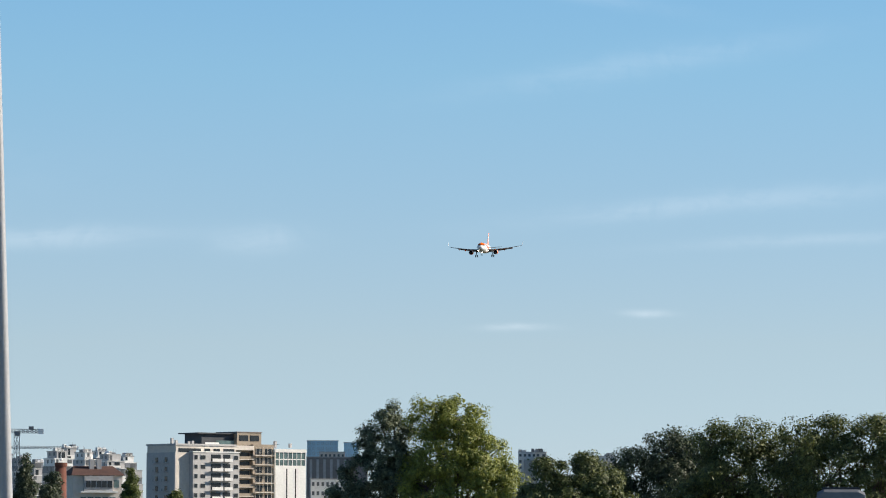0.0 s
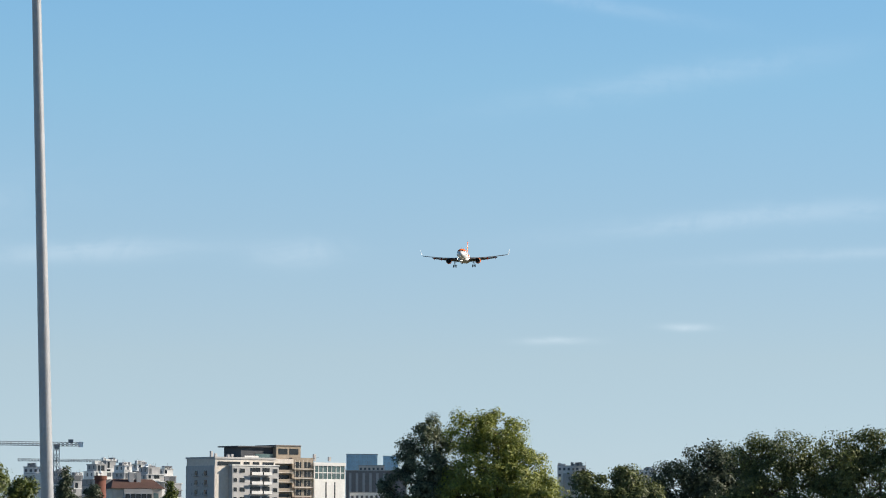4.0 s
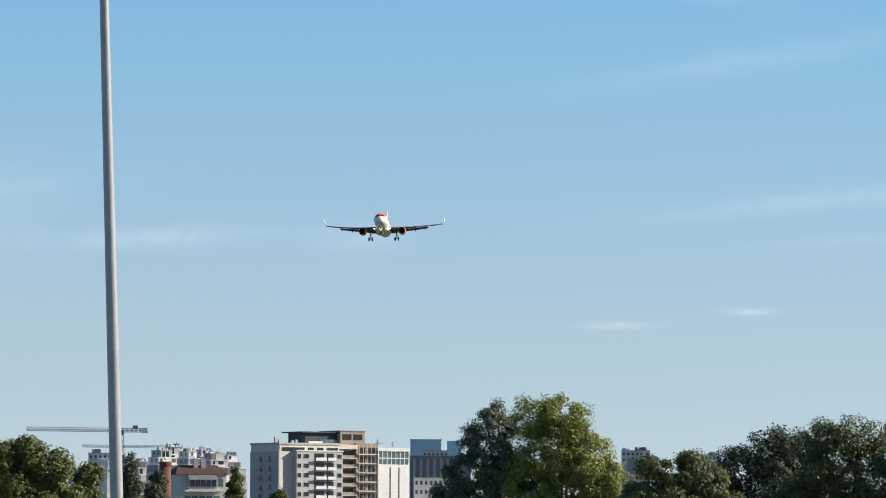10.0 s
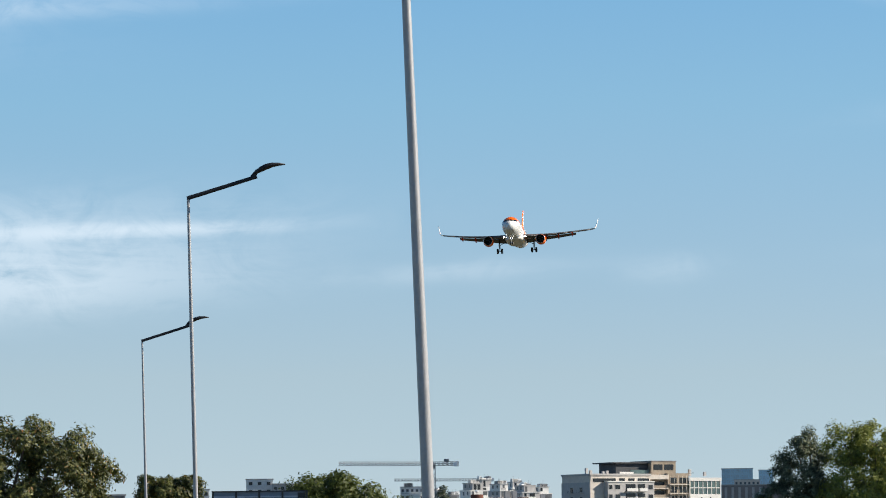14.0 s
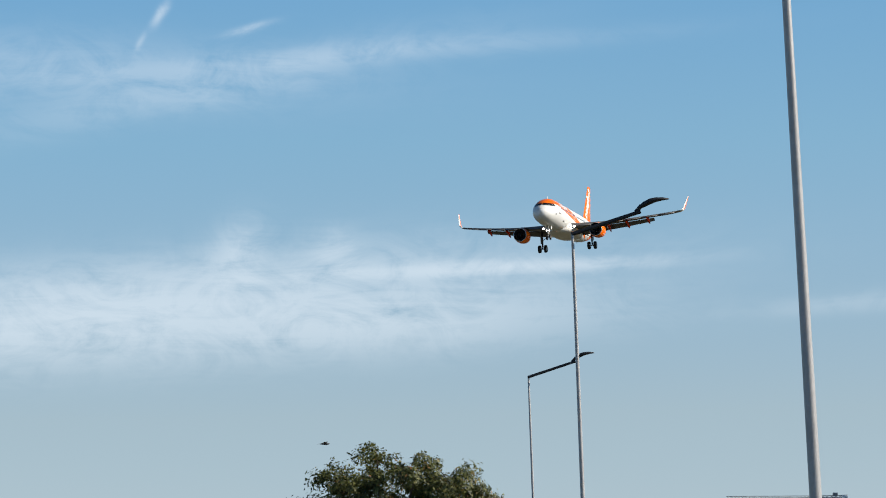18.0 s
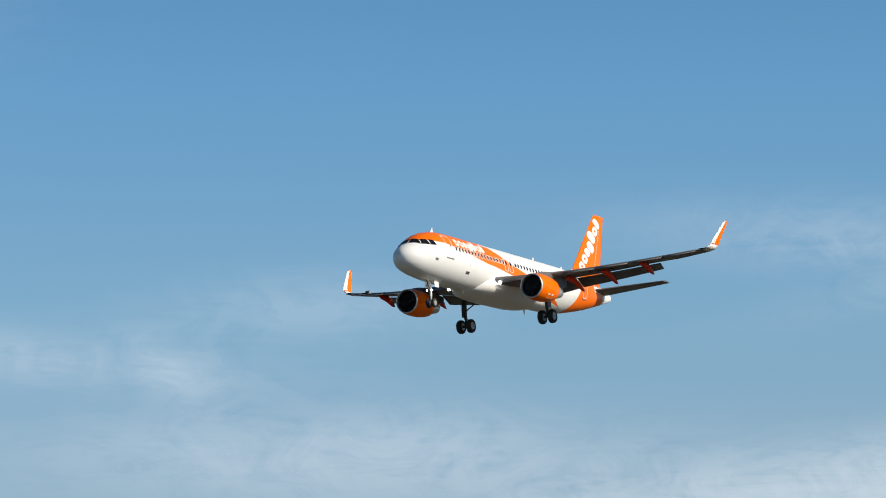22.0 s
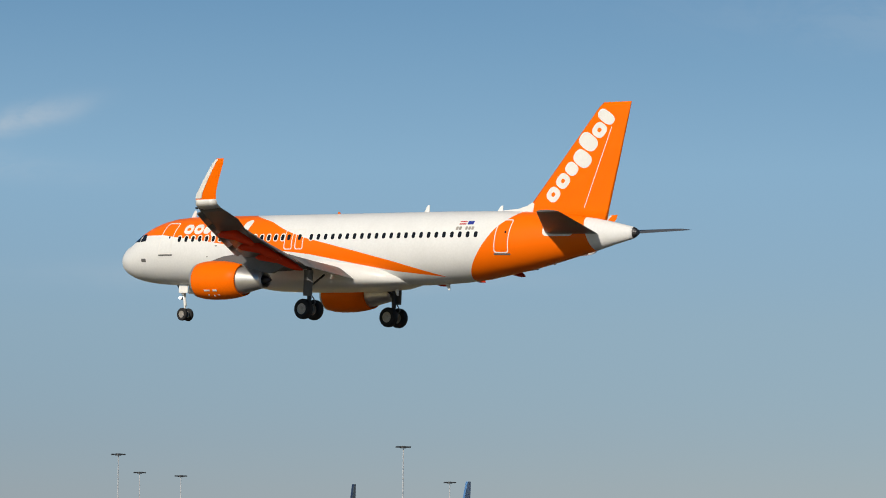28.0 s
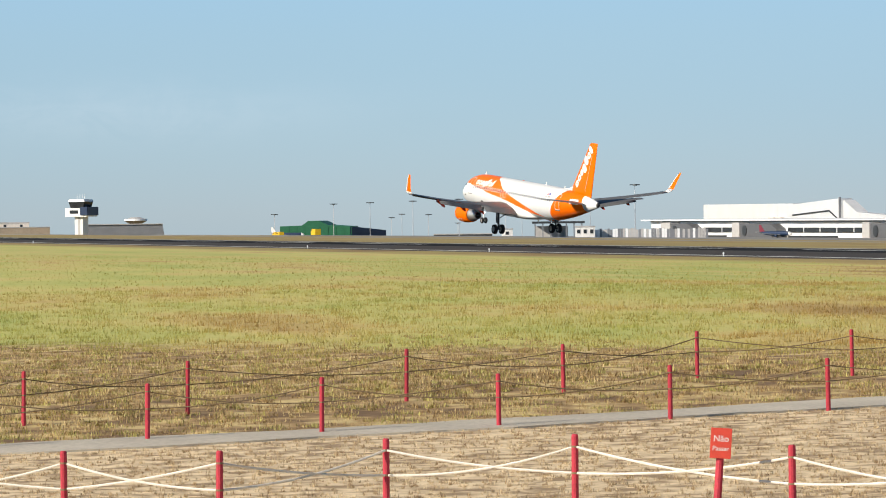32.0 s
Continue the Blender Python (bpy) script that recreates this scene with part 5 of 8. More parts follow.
for az, d, top in ((59.16, 800, 0.605), (58.30, 850, 0.498), (57.49, 760, 0.593), (56.80, 900, 0.366), (55.84, 1020, -0.016), (54.51, 800, 0.482), (52.86, 740, 0.402), (52.76, 690, 0.535),
                   (50.62, 700, 0.450), (47.18, 600, 0.727), (46.85, 690, 0.452), (46.22, 690, 0.405), (42.81, 560, 0.882), (42.09, 700, 0.344), (61.10, 840, 0.435), (68.35, 1250, 0.395),
                   (72.99, 1600, 0.150), (72.43, 1600, 0.165), (71.77, 1580, 0.182), (71.06, 1560, 0.204), (70.34, 1560, 0.151), (69.04, 1500, 0.019), (71.94, 1900, -0.018), (72.10, 1950, -0.068),
                   (71.53, 1900, -0.028), (70.09, 1800, -0.049), (73.90, 1700, -0.001), (71.08, 2000, -0.163)):
    flood_mast(az, d, top, "tall thin floodlight mast on the apron" if d < 1300 else "distant thin floodlight mast")


def striped_mast():
    x, y, z, d = ap(61.76, 330)
    root = empty("lattice_mast", pose(x, y, z), "red and white lattice mast with a platform", "mast")
    top = rise(d, 0.359) - z
    n = 7
    for k in range(n):
        bm = bmesh.new()
        lattice(bm, (0, 0, top * k / n), (0, 0, top * (k + 1) / n), 0.34, 3, 0.05)
        part("mast_section", bm, jet_red if k % 2 == 0 else metal_white, root, "red lattice section" if k % 2 == 0 else "white lattice section")
    slab_box("platform", -0.7, 0.7, -0.7, 0.7, top, top + 0.25, metal_grey, root)
    for q in (-0.55, 0.55):
        bm = bmesh.new()
        tube(bm, (q, 0, top), (q, 0, top + 0.8), 0.08, 0.08, 6)
        part("lamp", bm, metal_dark, root)


striped_mast()


def control_tower():
    """The tall grey-white tower behind the pier."""
    d = 1150.0
    root = empty("control_tower", at(51.10, d, 0, 51.1 - 90), "slim pale control tower with two ringed galleries", "control tower")
    t = rise(d, 0.385)
    for name, z0, z1, r0, r1, mat, label in (("shaft", -9, t - 4.2, 1.15, 1.15, metal_white, "white shaft"), ("gallery", t - 9.0, t - 7.6, 1.7, 1.7, metal_white, "ring gallery"), ("gallery", t - 6.2, t - 5.2, 1.8, 1.8, pale_wall, "ring gallery"),
                                             ("cab", t - 4.2, t - 1.6, 1.6, 2.0, metal_grey, "grey glazed cab"), ("cab_roof", t - 1.6, t - 0.9, 2.1, 1.9, pale_wall, "pale roof")):
        bm = bmesh.new()
        tube(bm, (0, 0, z0), (0, 0, z1), r0, r1, 20)
        part(name, bm, mat, root, label)
    for q in (-1.2, -0.4, 0.5, 1.3):
        bm = bmesh.new()
        tube(bm, (q, 0, t - 0.9), (q, 0, t + 0.9), 0.06, 0.04, 5)
        part("aerial", bm, metal_white, root)


control_tower()


def old_tower():
    """The small tower at the far end of the field."""
    d = 1800.0
    k = d / 6582
    root = empty("control_tower", at(76.90, d, 0, -45), "small white control tower with a wide dark cab", "control tower")
    t = rise(d, 0.276)
    slab_box("shaft", -2.3, 2.3, 0, 5, -20, t - 8.5, white_wall, root, "white square shaft", 0.1)
    slab_box("shaft_recess", -0.5, 0.7, -0.1, 0.05, -20, t - 8.5, pale_wall, root)
    slab_box("cabin", -6.4, 5.6, -2, 8, t - 8.7, t - 4.6, metal_white, root, "white cabin storey", 0.2)
    slab_box("cabin_window", -3.8, 0.8, -2.2, -1.95, t - 7.2, t - 5.6, pane_dark, root)
    slab_box("cabin_annex", 2.2, 6.2, -2.5, 8, t - 8.0, t - 4.0, jet_navy, root, "dark blue annex")
    ring = lambda w, z: [(-w, -2 * w / 4.4, z), (w, -2 * w / 4.4, z), (w, 4 + w / 2, z), (-w, 4 + w / 2, z)]
    solid("cab", *loft([ring(3.5, t - 4.6), ring(4.4, t - 1.5)]), pane_dark, root, "dark slanted cab glass")
    solid("cab_roof", *loft([ring(4.6, t - 1.5), ring(4.0, t - 0.3)]), metal_white, root, "white cab roof")
    for q in (-2, -0.5, 1, 2.2):
        bm = bmesh.new()
        tube(bm, (q, 2, t - 0.3), (q, 2, t + 2.2), 0.09, 0.06, 5)
        part("aerial", bm, metal_white, root)


old_tower()


def far_end():
    """Low buildings along the far end of the field."""
    d = 1900.0
    root = empty("long_shed", at(76.16, d, 0, 76.16 - 90), "long low grey building behind the runway", "building")
    w = 0.66 * d / 57.3
    vs = [(-w, 0, -25), (w, 0, -25), (w, 30, -25), (-w, 30, -25), (-w, 0, rise(d, -0.118)), (w - 4, 0, rise(d, -0.128)), (w - 4, 30, rise(d, -0.128)), (-w, 30, rise(d, -0.118))]
    solid("hull", vs, [(0, 1, 5, 4), (1, 2, 6, 5), (2, 3, 7, 6), (3, 0, 4, 7), (4, 5, 6, 7), (3, 2, 1, 0)], metal_grey, root, "grey walls")
    slab_box("eaves", -w, w - 3.5, -0.6, 30.5, rise(d, -0.13), rise(d, -0.12), pale_wall, root)
    # round radar-like pavilion
    d = 2100.0
    root = empty("round_pavilion", at(76.03, d, 0, 0), "round saucer-shaped pavilion roof with pale glazed rim", "building")
    t = rise(d, -0.035)
    for name, z0, z1, r0, r1, mat in (("drum", -25, t - 3.3, 3.0, 3.0, brown_wall), ("saucer", t - 3.3, t - 1.4, 3.0, 6.6, brown_wall), ("rim", t - 1.4, t - 0.3, 6.6, 6.4, metal_white), ("cap", t - 0.3, t + 0.6, 5.0, 2.5, pale_wall)):
        bm = bmesh.new()
        tube(bm, (0, 0, z0), (0, 0, z1), r0, r1, 28)
        part(name, bm, mat, root)
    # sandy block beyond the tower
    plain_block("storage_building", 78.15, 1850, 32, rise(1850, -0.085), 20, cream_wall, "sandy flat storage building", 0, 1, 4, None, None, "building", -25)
    plain_block("storage_building", 77.75, 1830, 26, rise(1830, -0.16), 20, tan_wall, "low tan storage building with sloping end", 0, 0, 0, None, None, "building", -25)
    # green hangar
    d = 1700.0
    root = empty("hangar", at(73.3, d, 0, 73.3 - 90), "long green metal hangar with shallow gabled roof", "hangar")
    k = d / 57.3
    x0, x1, x2 = -0.52 * k, 0.56 * k, 1.12 * k
    e, r = rise(d, -0.185), rise(d, -0.135)
    ring0 = [(x0, 0, -25), (x0, 0, e), (x0 + 10, 0, e + 0.3), (x0 + 13, 0, r + 0.9), (x0 + 18, 0, r + 0.9), (x0 + 22, 0, e + 0.4), (x1, 0, e - 0.3), (x1, 0, -25)]
    ring1 = [(x + 4, 30, z) for x, y, z in ring0]
    solid("hull", *loft([ring0, ring1]), green_sheet, root, "green sheet walls")
    solid("side_wing", [(x1, 0, -25), (x2, 8, -25), (x2, 8, rise(d, -0.262)), (x1, 0, e - 0.3), (x1, 30, -25), (x2, 30, -25), (x2, 30, rise(d, -0.262)), (x1, 30, e - 0.3)],
          [(0, 1, 2, 3), (5, 4, 7, 6), (3, 2, 6, 7), (1, 5, 6, 2), (4, 0, 3, 7), (0, 4, 5, 1)], jet_navy, root, "dark blue side wing")
    for q in range(9):
        x = x0 + 4 + (x1 - x0) * q / 9
        slab_box("panel_rib", x, x + 0.25, -0.15, 0.02, -20, e - 0.4, green_sheet, root)
    # open shed on columns
    d = 1250.0
    root = empty("open_shed", at(69.53, d, 0, 69.53 - 90), "open shed with dark flat roof on columns", "shed")
    w, t = 0.36 * d / 57.3, rise(d, -0.155)
    slab_box("roof", -w - 1, w + 1, 0, 14, t - 0.7, t, metal_dark, root, "dark flat roof")
    for q in range(7):
        x = -w + 2 * w * q / 6
        slab_box("column", x - 0.2, x + 0.2, 0.3, 0.7, -9, t - 0.7, metal_grey, root)
    slab_box("back_wall", -w, w * 0.4, 12, 13, -9, t - 1.6, pale_wall, root)
    # palisade of grey sheets
    root = empty("metal_screen", at(68.2, 1240, 0, 68.2 - 90), "screen of upright weathered grey sheets", "fence")
    t = rise(1240, -0.272)
    rng = random.Random(5)
    for q in range(46):
        x = -18.5 + 0.86 * q
        slab_box("sheet", x, x + 0.8, 0, 0.1, -9, t - rng.uniform(0, 0.5), (pale_wall, metal_grey, metal_white)[rng.randrange(3)], root)
    plain_block("gatehouse", 69.12, 1235, 6.5, rise(1235, -0.245), 5, white_wall, "small white gatehouse beside the screen", 0, 1, 3, None, None, "building", -9)
    plain_block("gatehouse", 70.32, 1500, 4.5, rise(1500, -0.27), 5, white_wall, "small white technical cabin", 0, 1, 1, None, None, "building", -15)
    plain_block("storage_building", 71.0, 1650, 26, rise(1650, -0.34), 8, metal_dark, "low dark storage sheds", 0, 0, 0, None, None, "building", -20)
    plain_block("storage_building", 45.9, 800, 36, rise(800, -0.27), 20, metal_white, "white low cargo building", 0, 1, 8, to_runway=True)
    # the oval-roofed block behind the pier
    plain_block("terminal_block", 47.9, 760, 34, rise(760, -0.245), 30, metal_white, "cream terminal block with a glazed front", 0, 1, 12, pane_green, to_runway=True)
    root = empty("roof_deck", at(46.9, 840, 0, -90), "dark-edged roof deck with white parapet above the terminal", "building")
    slab_box("deck", -24, 24, 0, 30, -10, rise(840, -0.17), metal_grey, root, "grey deck")
    slab_box("parapet", -24, 20, -0.4, 0, rise(840, -0.2), rise(840, -0.15), metal_white, root)
    slab_box("end_block", 24, 38, -2, 20, -10, rise(840, -0.28), metal_grey, root)
    slab_box("stair_head", 27, 34, -2, 6, rise(840, -0.28), rise(840, -0.21), white_wall, root)
    for a, w, tt in ((50.2, 26, -0.30), (49.2, 20, -0.24), (44.9, 20, -0.33), (43.6, 16, -0.34), (42.4, 20, -0.33), (41.2, 30, -0.32)):
        plain_block("terminal_block", a, 800, w, rise(800, tt), 16, metal_white, "pale low terminal block behind parked jets", 0, 1, 8, to_runway=True)


far_end()


def parked_jet(azimuth, x, turn, fin_mat, body_mat, label, scale=1.0, fin_tip=None):
    """A parked airliner; turn is the heading of its nose, counted from east towards north."""
    px, py, pz, d = ap(azimuth, x)
    root = empty("parked_jet", Matrix.LocRotScale((px, py, pz), Euler((0, 0, radians(turn))), None), label, "airplane", "parked jets")
    S = scale
    st = [(18.5, 0.05, 3.6, 3.4), (18.0, 0.7, 4.1, 2.6), (17.0, 1.4, 4.9, 2.1), (15.5, 1.85, 5.5, 1.75), (13, 1.97, 5.7, 1.7), (-6, 1.97, 5.7, 1.7), (-11, 1.5, 5.65, 2.4), (-15.5, 0.8, 5.4, 3.7), (-18.5, 0.2, 5.0, 4.6)]
    rings = [[(sx * S, w * S * math.cos(t), ((zt + zb) / 2 + (zt - zb) / 2 * math.sin(t)) * S) for t in (2 * math.pi * k / 20 for k in range(20))] for sx, w, zt, zb in st]
    solid("fuselage", *loft(rings), body_mat, root, "", True)
    if body_mat is not jet_white:
        rings = [[((sx + 0.02) * S, w * 1.015 * S * math.cos(t), ((zt + zb) / 2 + (zt - zb) / 2 * 1.015 * math.sin(t)) * S) for t in (2 * math.pi * k / 20 for k in range(20))] for sx, w, zt, zb in st[:4]]
        solid("nose_cone", *loft(rings), jet_white, root, "pale nose section", True)
    def blade(name, pts, th, mat, lab=""):
        up = [(a * S, b * S, (c + th) * S) for a, b, c in pts]
        lo = [(a * S, b * S, (c - th) * S) for a, b, c in pts]
        return solid(name, *loft([lo, up]), mat, root, lab)
    for sd in (1, -1):
        blade("wing", [(6.5, sd * 1.8, 2.5), (-1.5, sd * 17, 4.0), (-3.0, sd * 17, 4.0), (-0.5, sd * 6, 2.9), (-0.5, sd * 1.8, 2.5)], 0.16, paint_light)
        blade("tailplane", [(-14.0, sd * 0.8, 4.7), (-17.6, sd * 6.1, 5.2), (-18.8, sd * 6.1, 5.2), (-17.2, sd * 0.6, 4.7)], 0.1, paint_light)
        rr = [[(ex * S, (sd * 5.75 + r * math.cos(t)) * S, (1.65 + r * math.sin(t)) * S) for t in (2 * math.pi * k / 14 for k in range(14))] for ex, r in ((6.2, 0.85), (6.4, 1.0), (5, 1.1), (3, 1.0), (1.6, 0.6))]
        e = solid("engine", *loft(rr), body_mat, root, "", True)
        bm = bmesh.new()
        tube(bm, (6.3 * S, sd * 5.75 * S, 1.65 * S), (6.45 * S, sd * 5.75 * S, 1.65 * S), 0.82 * S, 0.82 * S, 14)
        part("intake", bm, metal_dark, e)
        bm = bmesh.new()
        tube(bm, (-0.5 * S, sd * 3.8 * S, 0), (-0.5 * S, sd * 3.8 * S, 2.5 * S), 0.2 * S, 0.2 * S, 8)
        tube(bm, (-0.5 * S, sd * 3.3 * S, 0.55 * S), (-0.5 * S, sd * 4.3 * S, 0.55 * S), 0.55 * S, 0.55 * S, 12)
        part("main_gear", bm, tyre_black, root)
        solid("cockpit_window", *loft([[(16.3 * S, sd * 0.15 * S, 4.6 * S), (16.3 * S, sd * 1.45 * S, 4.5 * S), (15.7 * S, sd * 1.65 * S, 5.0 * S), (15.9 * S, sd * 0.15 * S, 5.2 * S)],
                                      [(17.1 * S, sd * 0.15 * S, 4.55 * S), (16.6 * S, sd * 1.5 * S, 4.45 * S), (16.0 * S, sd * 1.62 * S, 4.98 * S), (16.4 * S, sd * 0.15 * S, 5.15 * S)]]), pane_dark, root)
    fin = [(-12.0, 5.4), (-16.6, 11.6), (-18.6, 11.6), (-17.8, 5.0)]
    solid("fin", *loft([[(a * S, -0.15 * S, c * S) for a, c in fin], [(a * S, 0.15 * S, c * S) for a, c in fin]]), fin_mat, root, "coloured tail fin")
    if fin_tip:
        for k in range(2):
            a0 = -13.2 - 1.5 * k
            q = [(a0, 6.0), (a0 - 3.2, 10.6), (a0 - 4.0, 10.6), (a0 - 0.9, 6.0)]
            solid("fin_stripe", *loft([[(a * S, -0.2 * S, c * S) for a, c in q], [(a * S, 0.2 * S, c * S) for a, c in q]]), fin_tip, root, "plain slanted fin stripe")
    bm = bmesh.new()
    tube(bm, (13 * S, 0, 0.4 * S), (13 * S, 0, 2.0 * S), 0.15 * S, 0.15 * S, 8)
    tube(bm, (13 * S, -0.3 * S, 0.4 * S), (13 * S, 0.3 * S, 0.4 * S), 0.4 * S, 0.4 * S, 10)
    part("nose_gear", bm, tyre_black, root)
    return root


paint_light = material("pale_wing_paint", (0.5, 0.51, 0.52), 0.45)
parked_jet(51.31, 412, 212, jet_blue, jet_blue, "blue parked airliner facing the runway with stairs beside it", 0.9)
parked_jet(47.78, 425, 212, jet_blue, jet_blue, "second blue parked airliner before the cream terminal block", 0.66)
parked_jet(43.85, 420, 214, jet_navy, jet_white, "white parked airliner with a navy tail fin")
parked_jet(42.25, 400, 208, jet_blue, jet_blue, "blue parked airliner at the apron's near end")
parked_jet(52.1, 500, 206, jet_navy, jet_white, "white parked airliner with a dark navy tail fin")
parked_jet(58.85, 478, 218 + 130, jet_white, jet_white, "white parked airliner with dark stripes on its fin", 0.72, jet_navy)
parked_jet(58.05, 505, 218 + 130, jet_coral, jet_white, "white parked airliner with a red and yellow fin", 0.72, yellow_paint)
parked_jet(66.2, 548, 300, jet_maroon, jet_navy, "small dark parked jet with a maroon fin by the gate", 0.4)
parked_jet(73.7, 452, 330, jet_white, jet_navy, "small dark parked jet with a white fin before the green hangar", 0.4)
parked_jet(54.2, 545, 235, jet_navy, jet_white, "parked airliner half hidden behind gates, dark fin", 0.75)


# ground vehicles and gear
def wheel_pair(root, x, half, r=0.42):
    for sd in (-1, 1):
        bm = bmesh.new()
        tube(bm, (x, sd * half - 0.13, r), (x, sd * half + 0.13, r), r, r, 12)
        part("wheel", bm, tyre_black, root, "black wheel")


def service_van(m, mat, label):
    root = empty("service_van", m, label, "van", "apron vehicles")
    ring = lambda y: [(-2.6, y, 0.45), (2.6, y, 0.45), (2.65, y, 1.1), (1.9, y, 1.35), (1.3, y, 2.1), (-2.5, y, 2.2), (-2.65, y, 1.2)]
    solid("body", *loft([ring(-0.98), ring(0.98)]), mat, root, "van body")
    slab_box("windscreen", 1.45, 1.95, -0.85, 0.85, 1.38, 1.95, pane_dark, root)
    for sd in (-1, 1):
        slab_box("side_window", 0.3, 1.35, sd * 0.99 - 0.02, sd * 0.99 + 0.02, 1.35, 1.9, pane_dark, root)
    wheel_pair(root, 1.7, 0.9)
    wheel_pair(root, -1.7, 0.9)


def box_truck(m, mat, label, lifted=0.0):
    root = empty("catering_truck", m, label, "truck", "apron vehicles")
    slab_box("chassis", -3.6, 3.4, -0.9, 0.9, 0.6, 0.95, metal_dark, root)
    slab_box("cab", 2.0, 3.6, -1.1, 1.1, 0.6, 2.5, mat, root, "white cab", 0.12)
    slab_box("windscreen", 3.58, 3.64, -0.95, 0.95, 1.5, 2.3, pane_dark, root)
    slab_box("cargo_box", -3.6, 1.8, -1.25, 1.25, 1.0 + lifted, 3.5 + lifted, mat, root, "white cargo box", 0.06)
    if lifted:
        for a, b in ((-3.0, 1.2), (1.2, -3.0)):
            bm = bmesh.new()
            tube(bm, (a, -1.0, 0.95), (b, -1.0, 1.0 + lifted), 0.13, 0.13, 6)
            tube(bm, (a, 1.0, 0.95), (b, 1.0, 1.0 + lifted), 0.13, 0.13, 6)
            part("scissor_arm", bm, metal_grey, root, "scissor lift arm")
    for x in (-2.4, 2.6):
        wheel_pair(root, x, 1.05, 0.5)


def passenger_stairs(m, label):
    root = empty("passenger_stairs", m, label, "stairs", "passenger stairs")
    slab_box("chassis", -4, 4, -1.0, 1.0, 0.4, 0.9, metal_white, root)
    n = 14
    for k in range(n):
        slab_box("step", -3.5 + 0.5 * k, -2.9 + 0.5 * k, -0.9, 0.9, 0.75 + 0.21 * k, 0.82 + 0.21 * k, metal_grey, root)
    for sd in (-1, 1):
        vs = [(-3.8, sd * 0.98, 0.6), (3.6, sd * 0.98, 3.6), (3.6, sd * 0.98, 4.7), (-3.8, sd * 0.98, 1.7)]
        vs += [(a, b + 0.06, c) for a, b, c in vs]
        solid("side_panel", vs, [(0, 1, 2, 3), (7, 6, 5, 4), (0, 4, 5, 1), (1, 5, 6, 2), (2, 6, 7, 3), (3, 7, 4, 0)], metal_white, root, "white side panel")
    slab_box("platform", 3.4, 5.2, -1.0, 1.0, 3.5, 3.65, metal_white, root)
    for x in (-2.5, 2.5):
        slab_box("support", x - 0.12, x + 0.12, -0.8, 0.8, 0.8, 0.9 + (x + 4) * 0.36, metal_grey, root)
        wheel_pair(root, x, 0.95)


def jet_bridge(m, label):
    root = empty("jet_bridge", m, label, "jet bridge", "jet bridges")
    slab_box("tunnel", -9, 7, -1.5, 1.5, 3.2, 5.9, metal_white, root, "ribbed white tunnel", 0.08)
    for k in range(8):
        slab_box("rib", -8.8 + 2.1 * k, -8.6 + 2.1 * k, -1.58, 1.58, 3.15, 5.95, pale_wall, root)
    slab_box("cab", 7, 10.5, -2.0, 2.0, 3.0, 6.2, metal_grey, root, "grey docking cab", 0.15)
    for sd in (-1, 1):
        slab_box("lift_column", 5.0, 5.6, sd * 2.0 - 0.25, sd * 2.0 + 0.25, 0.4, 6.9, metal_grey, root)
    slab_box("bogie", 4.3, 6.3, -2.0, 2.0, 0.3, 1.0, metal_dark, root)
    slab_box("round_base", -10.5, -8.5, -1.6, 1.6, 0, 6.2, metal_white, root, "white rotunda", 0.2)


def container_stack(m, mat, label, n):
    root = empty("cargo_container", m, label, "container", "apron containers")
    slab_box("shell", -1.2 * n, 1.2 * n, -0.8, 0.8, 0.45, 2.05, mat, root, "", 0.05)
    slab_box("dolly", -1.25 * n, 1.25 * n, -0.85, 0.85, 0.25, 0.42, metal_dark, root)
    wheel_pair(root, -0.9 * n, 0.7, 0.25)
    wheel_pair(root, 0.9 * n, 0.7, 0.25)


def spot(azimuth, x, turn):
    px, py, pz, d = ap(azimuth, x)
    return pose(px, py, pz + 0.04, 0, 0, turn)


rng = random.Random(41)
for az in (59.9, 59.45, 56.4, 55.75, 55.2, 54.9, 54.1, 53.5, 51.2, 50.2, 49.7, 48.0, 47.4, 46.1, 45.1, 43.2, 57.3, 60.35, 58.9):
    service_van(spot(az + rng.uniform(-0.08, 0.08), rng.uniform(385, 430), rng.choice((90, 270, 60, 110, 0))), metal_white, "white service van parked on the apron")
for az in (57.0, 52.2, 49.0):
    service_van(spot(az, rng.uniform(378, 410), rng.choice((90, 250))), yellow_paint, "yellow service van parked on the apron")
for az, lifted in ((53.1, 2.2), (52.4, 2.4), (55.9, 0), (54.3, 0), (50.4, 0), (47.9, 1.8), (45.4, 0), (43.0, 1.5), (57.6, 0)):
    box_truck(spot(az, rng.uniform(388, 420), rng.choice((90, 270))), metal_white, "white box truck with raised cargo box" if lifted else "white box truck on the apron", lifted)
for az in (73.88, 73.82):
    service_van(spot(az, 440, 90), yellow_paint, "yellow service van before the green hangar")
box_truck(spot(73.27, 455, 90), yellow_paint, "yellow box truck before the green hangar", 0)
for az in (57.75, 57.35, 56.3, 55.5):
    container_stack(spot(az, rng.uniform(376, 400), 90), rng.choice((metal_white, metal_white, metal_white, jet_coral, metal_white, metal_grey)), "boxy freight container on a dolly", 1)
box_truck(spot(57.85, 392, 90), metal_white, "white box truck on the apron", 0)
box_truck(spot(58.25, 398, 270), metal_white, "white box truck on the apron", 0)
box_truck(spot(56.5, 396, 90), yellow_paint, "yellow box truck on the apron", 0)


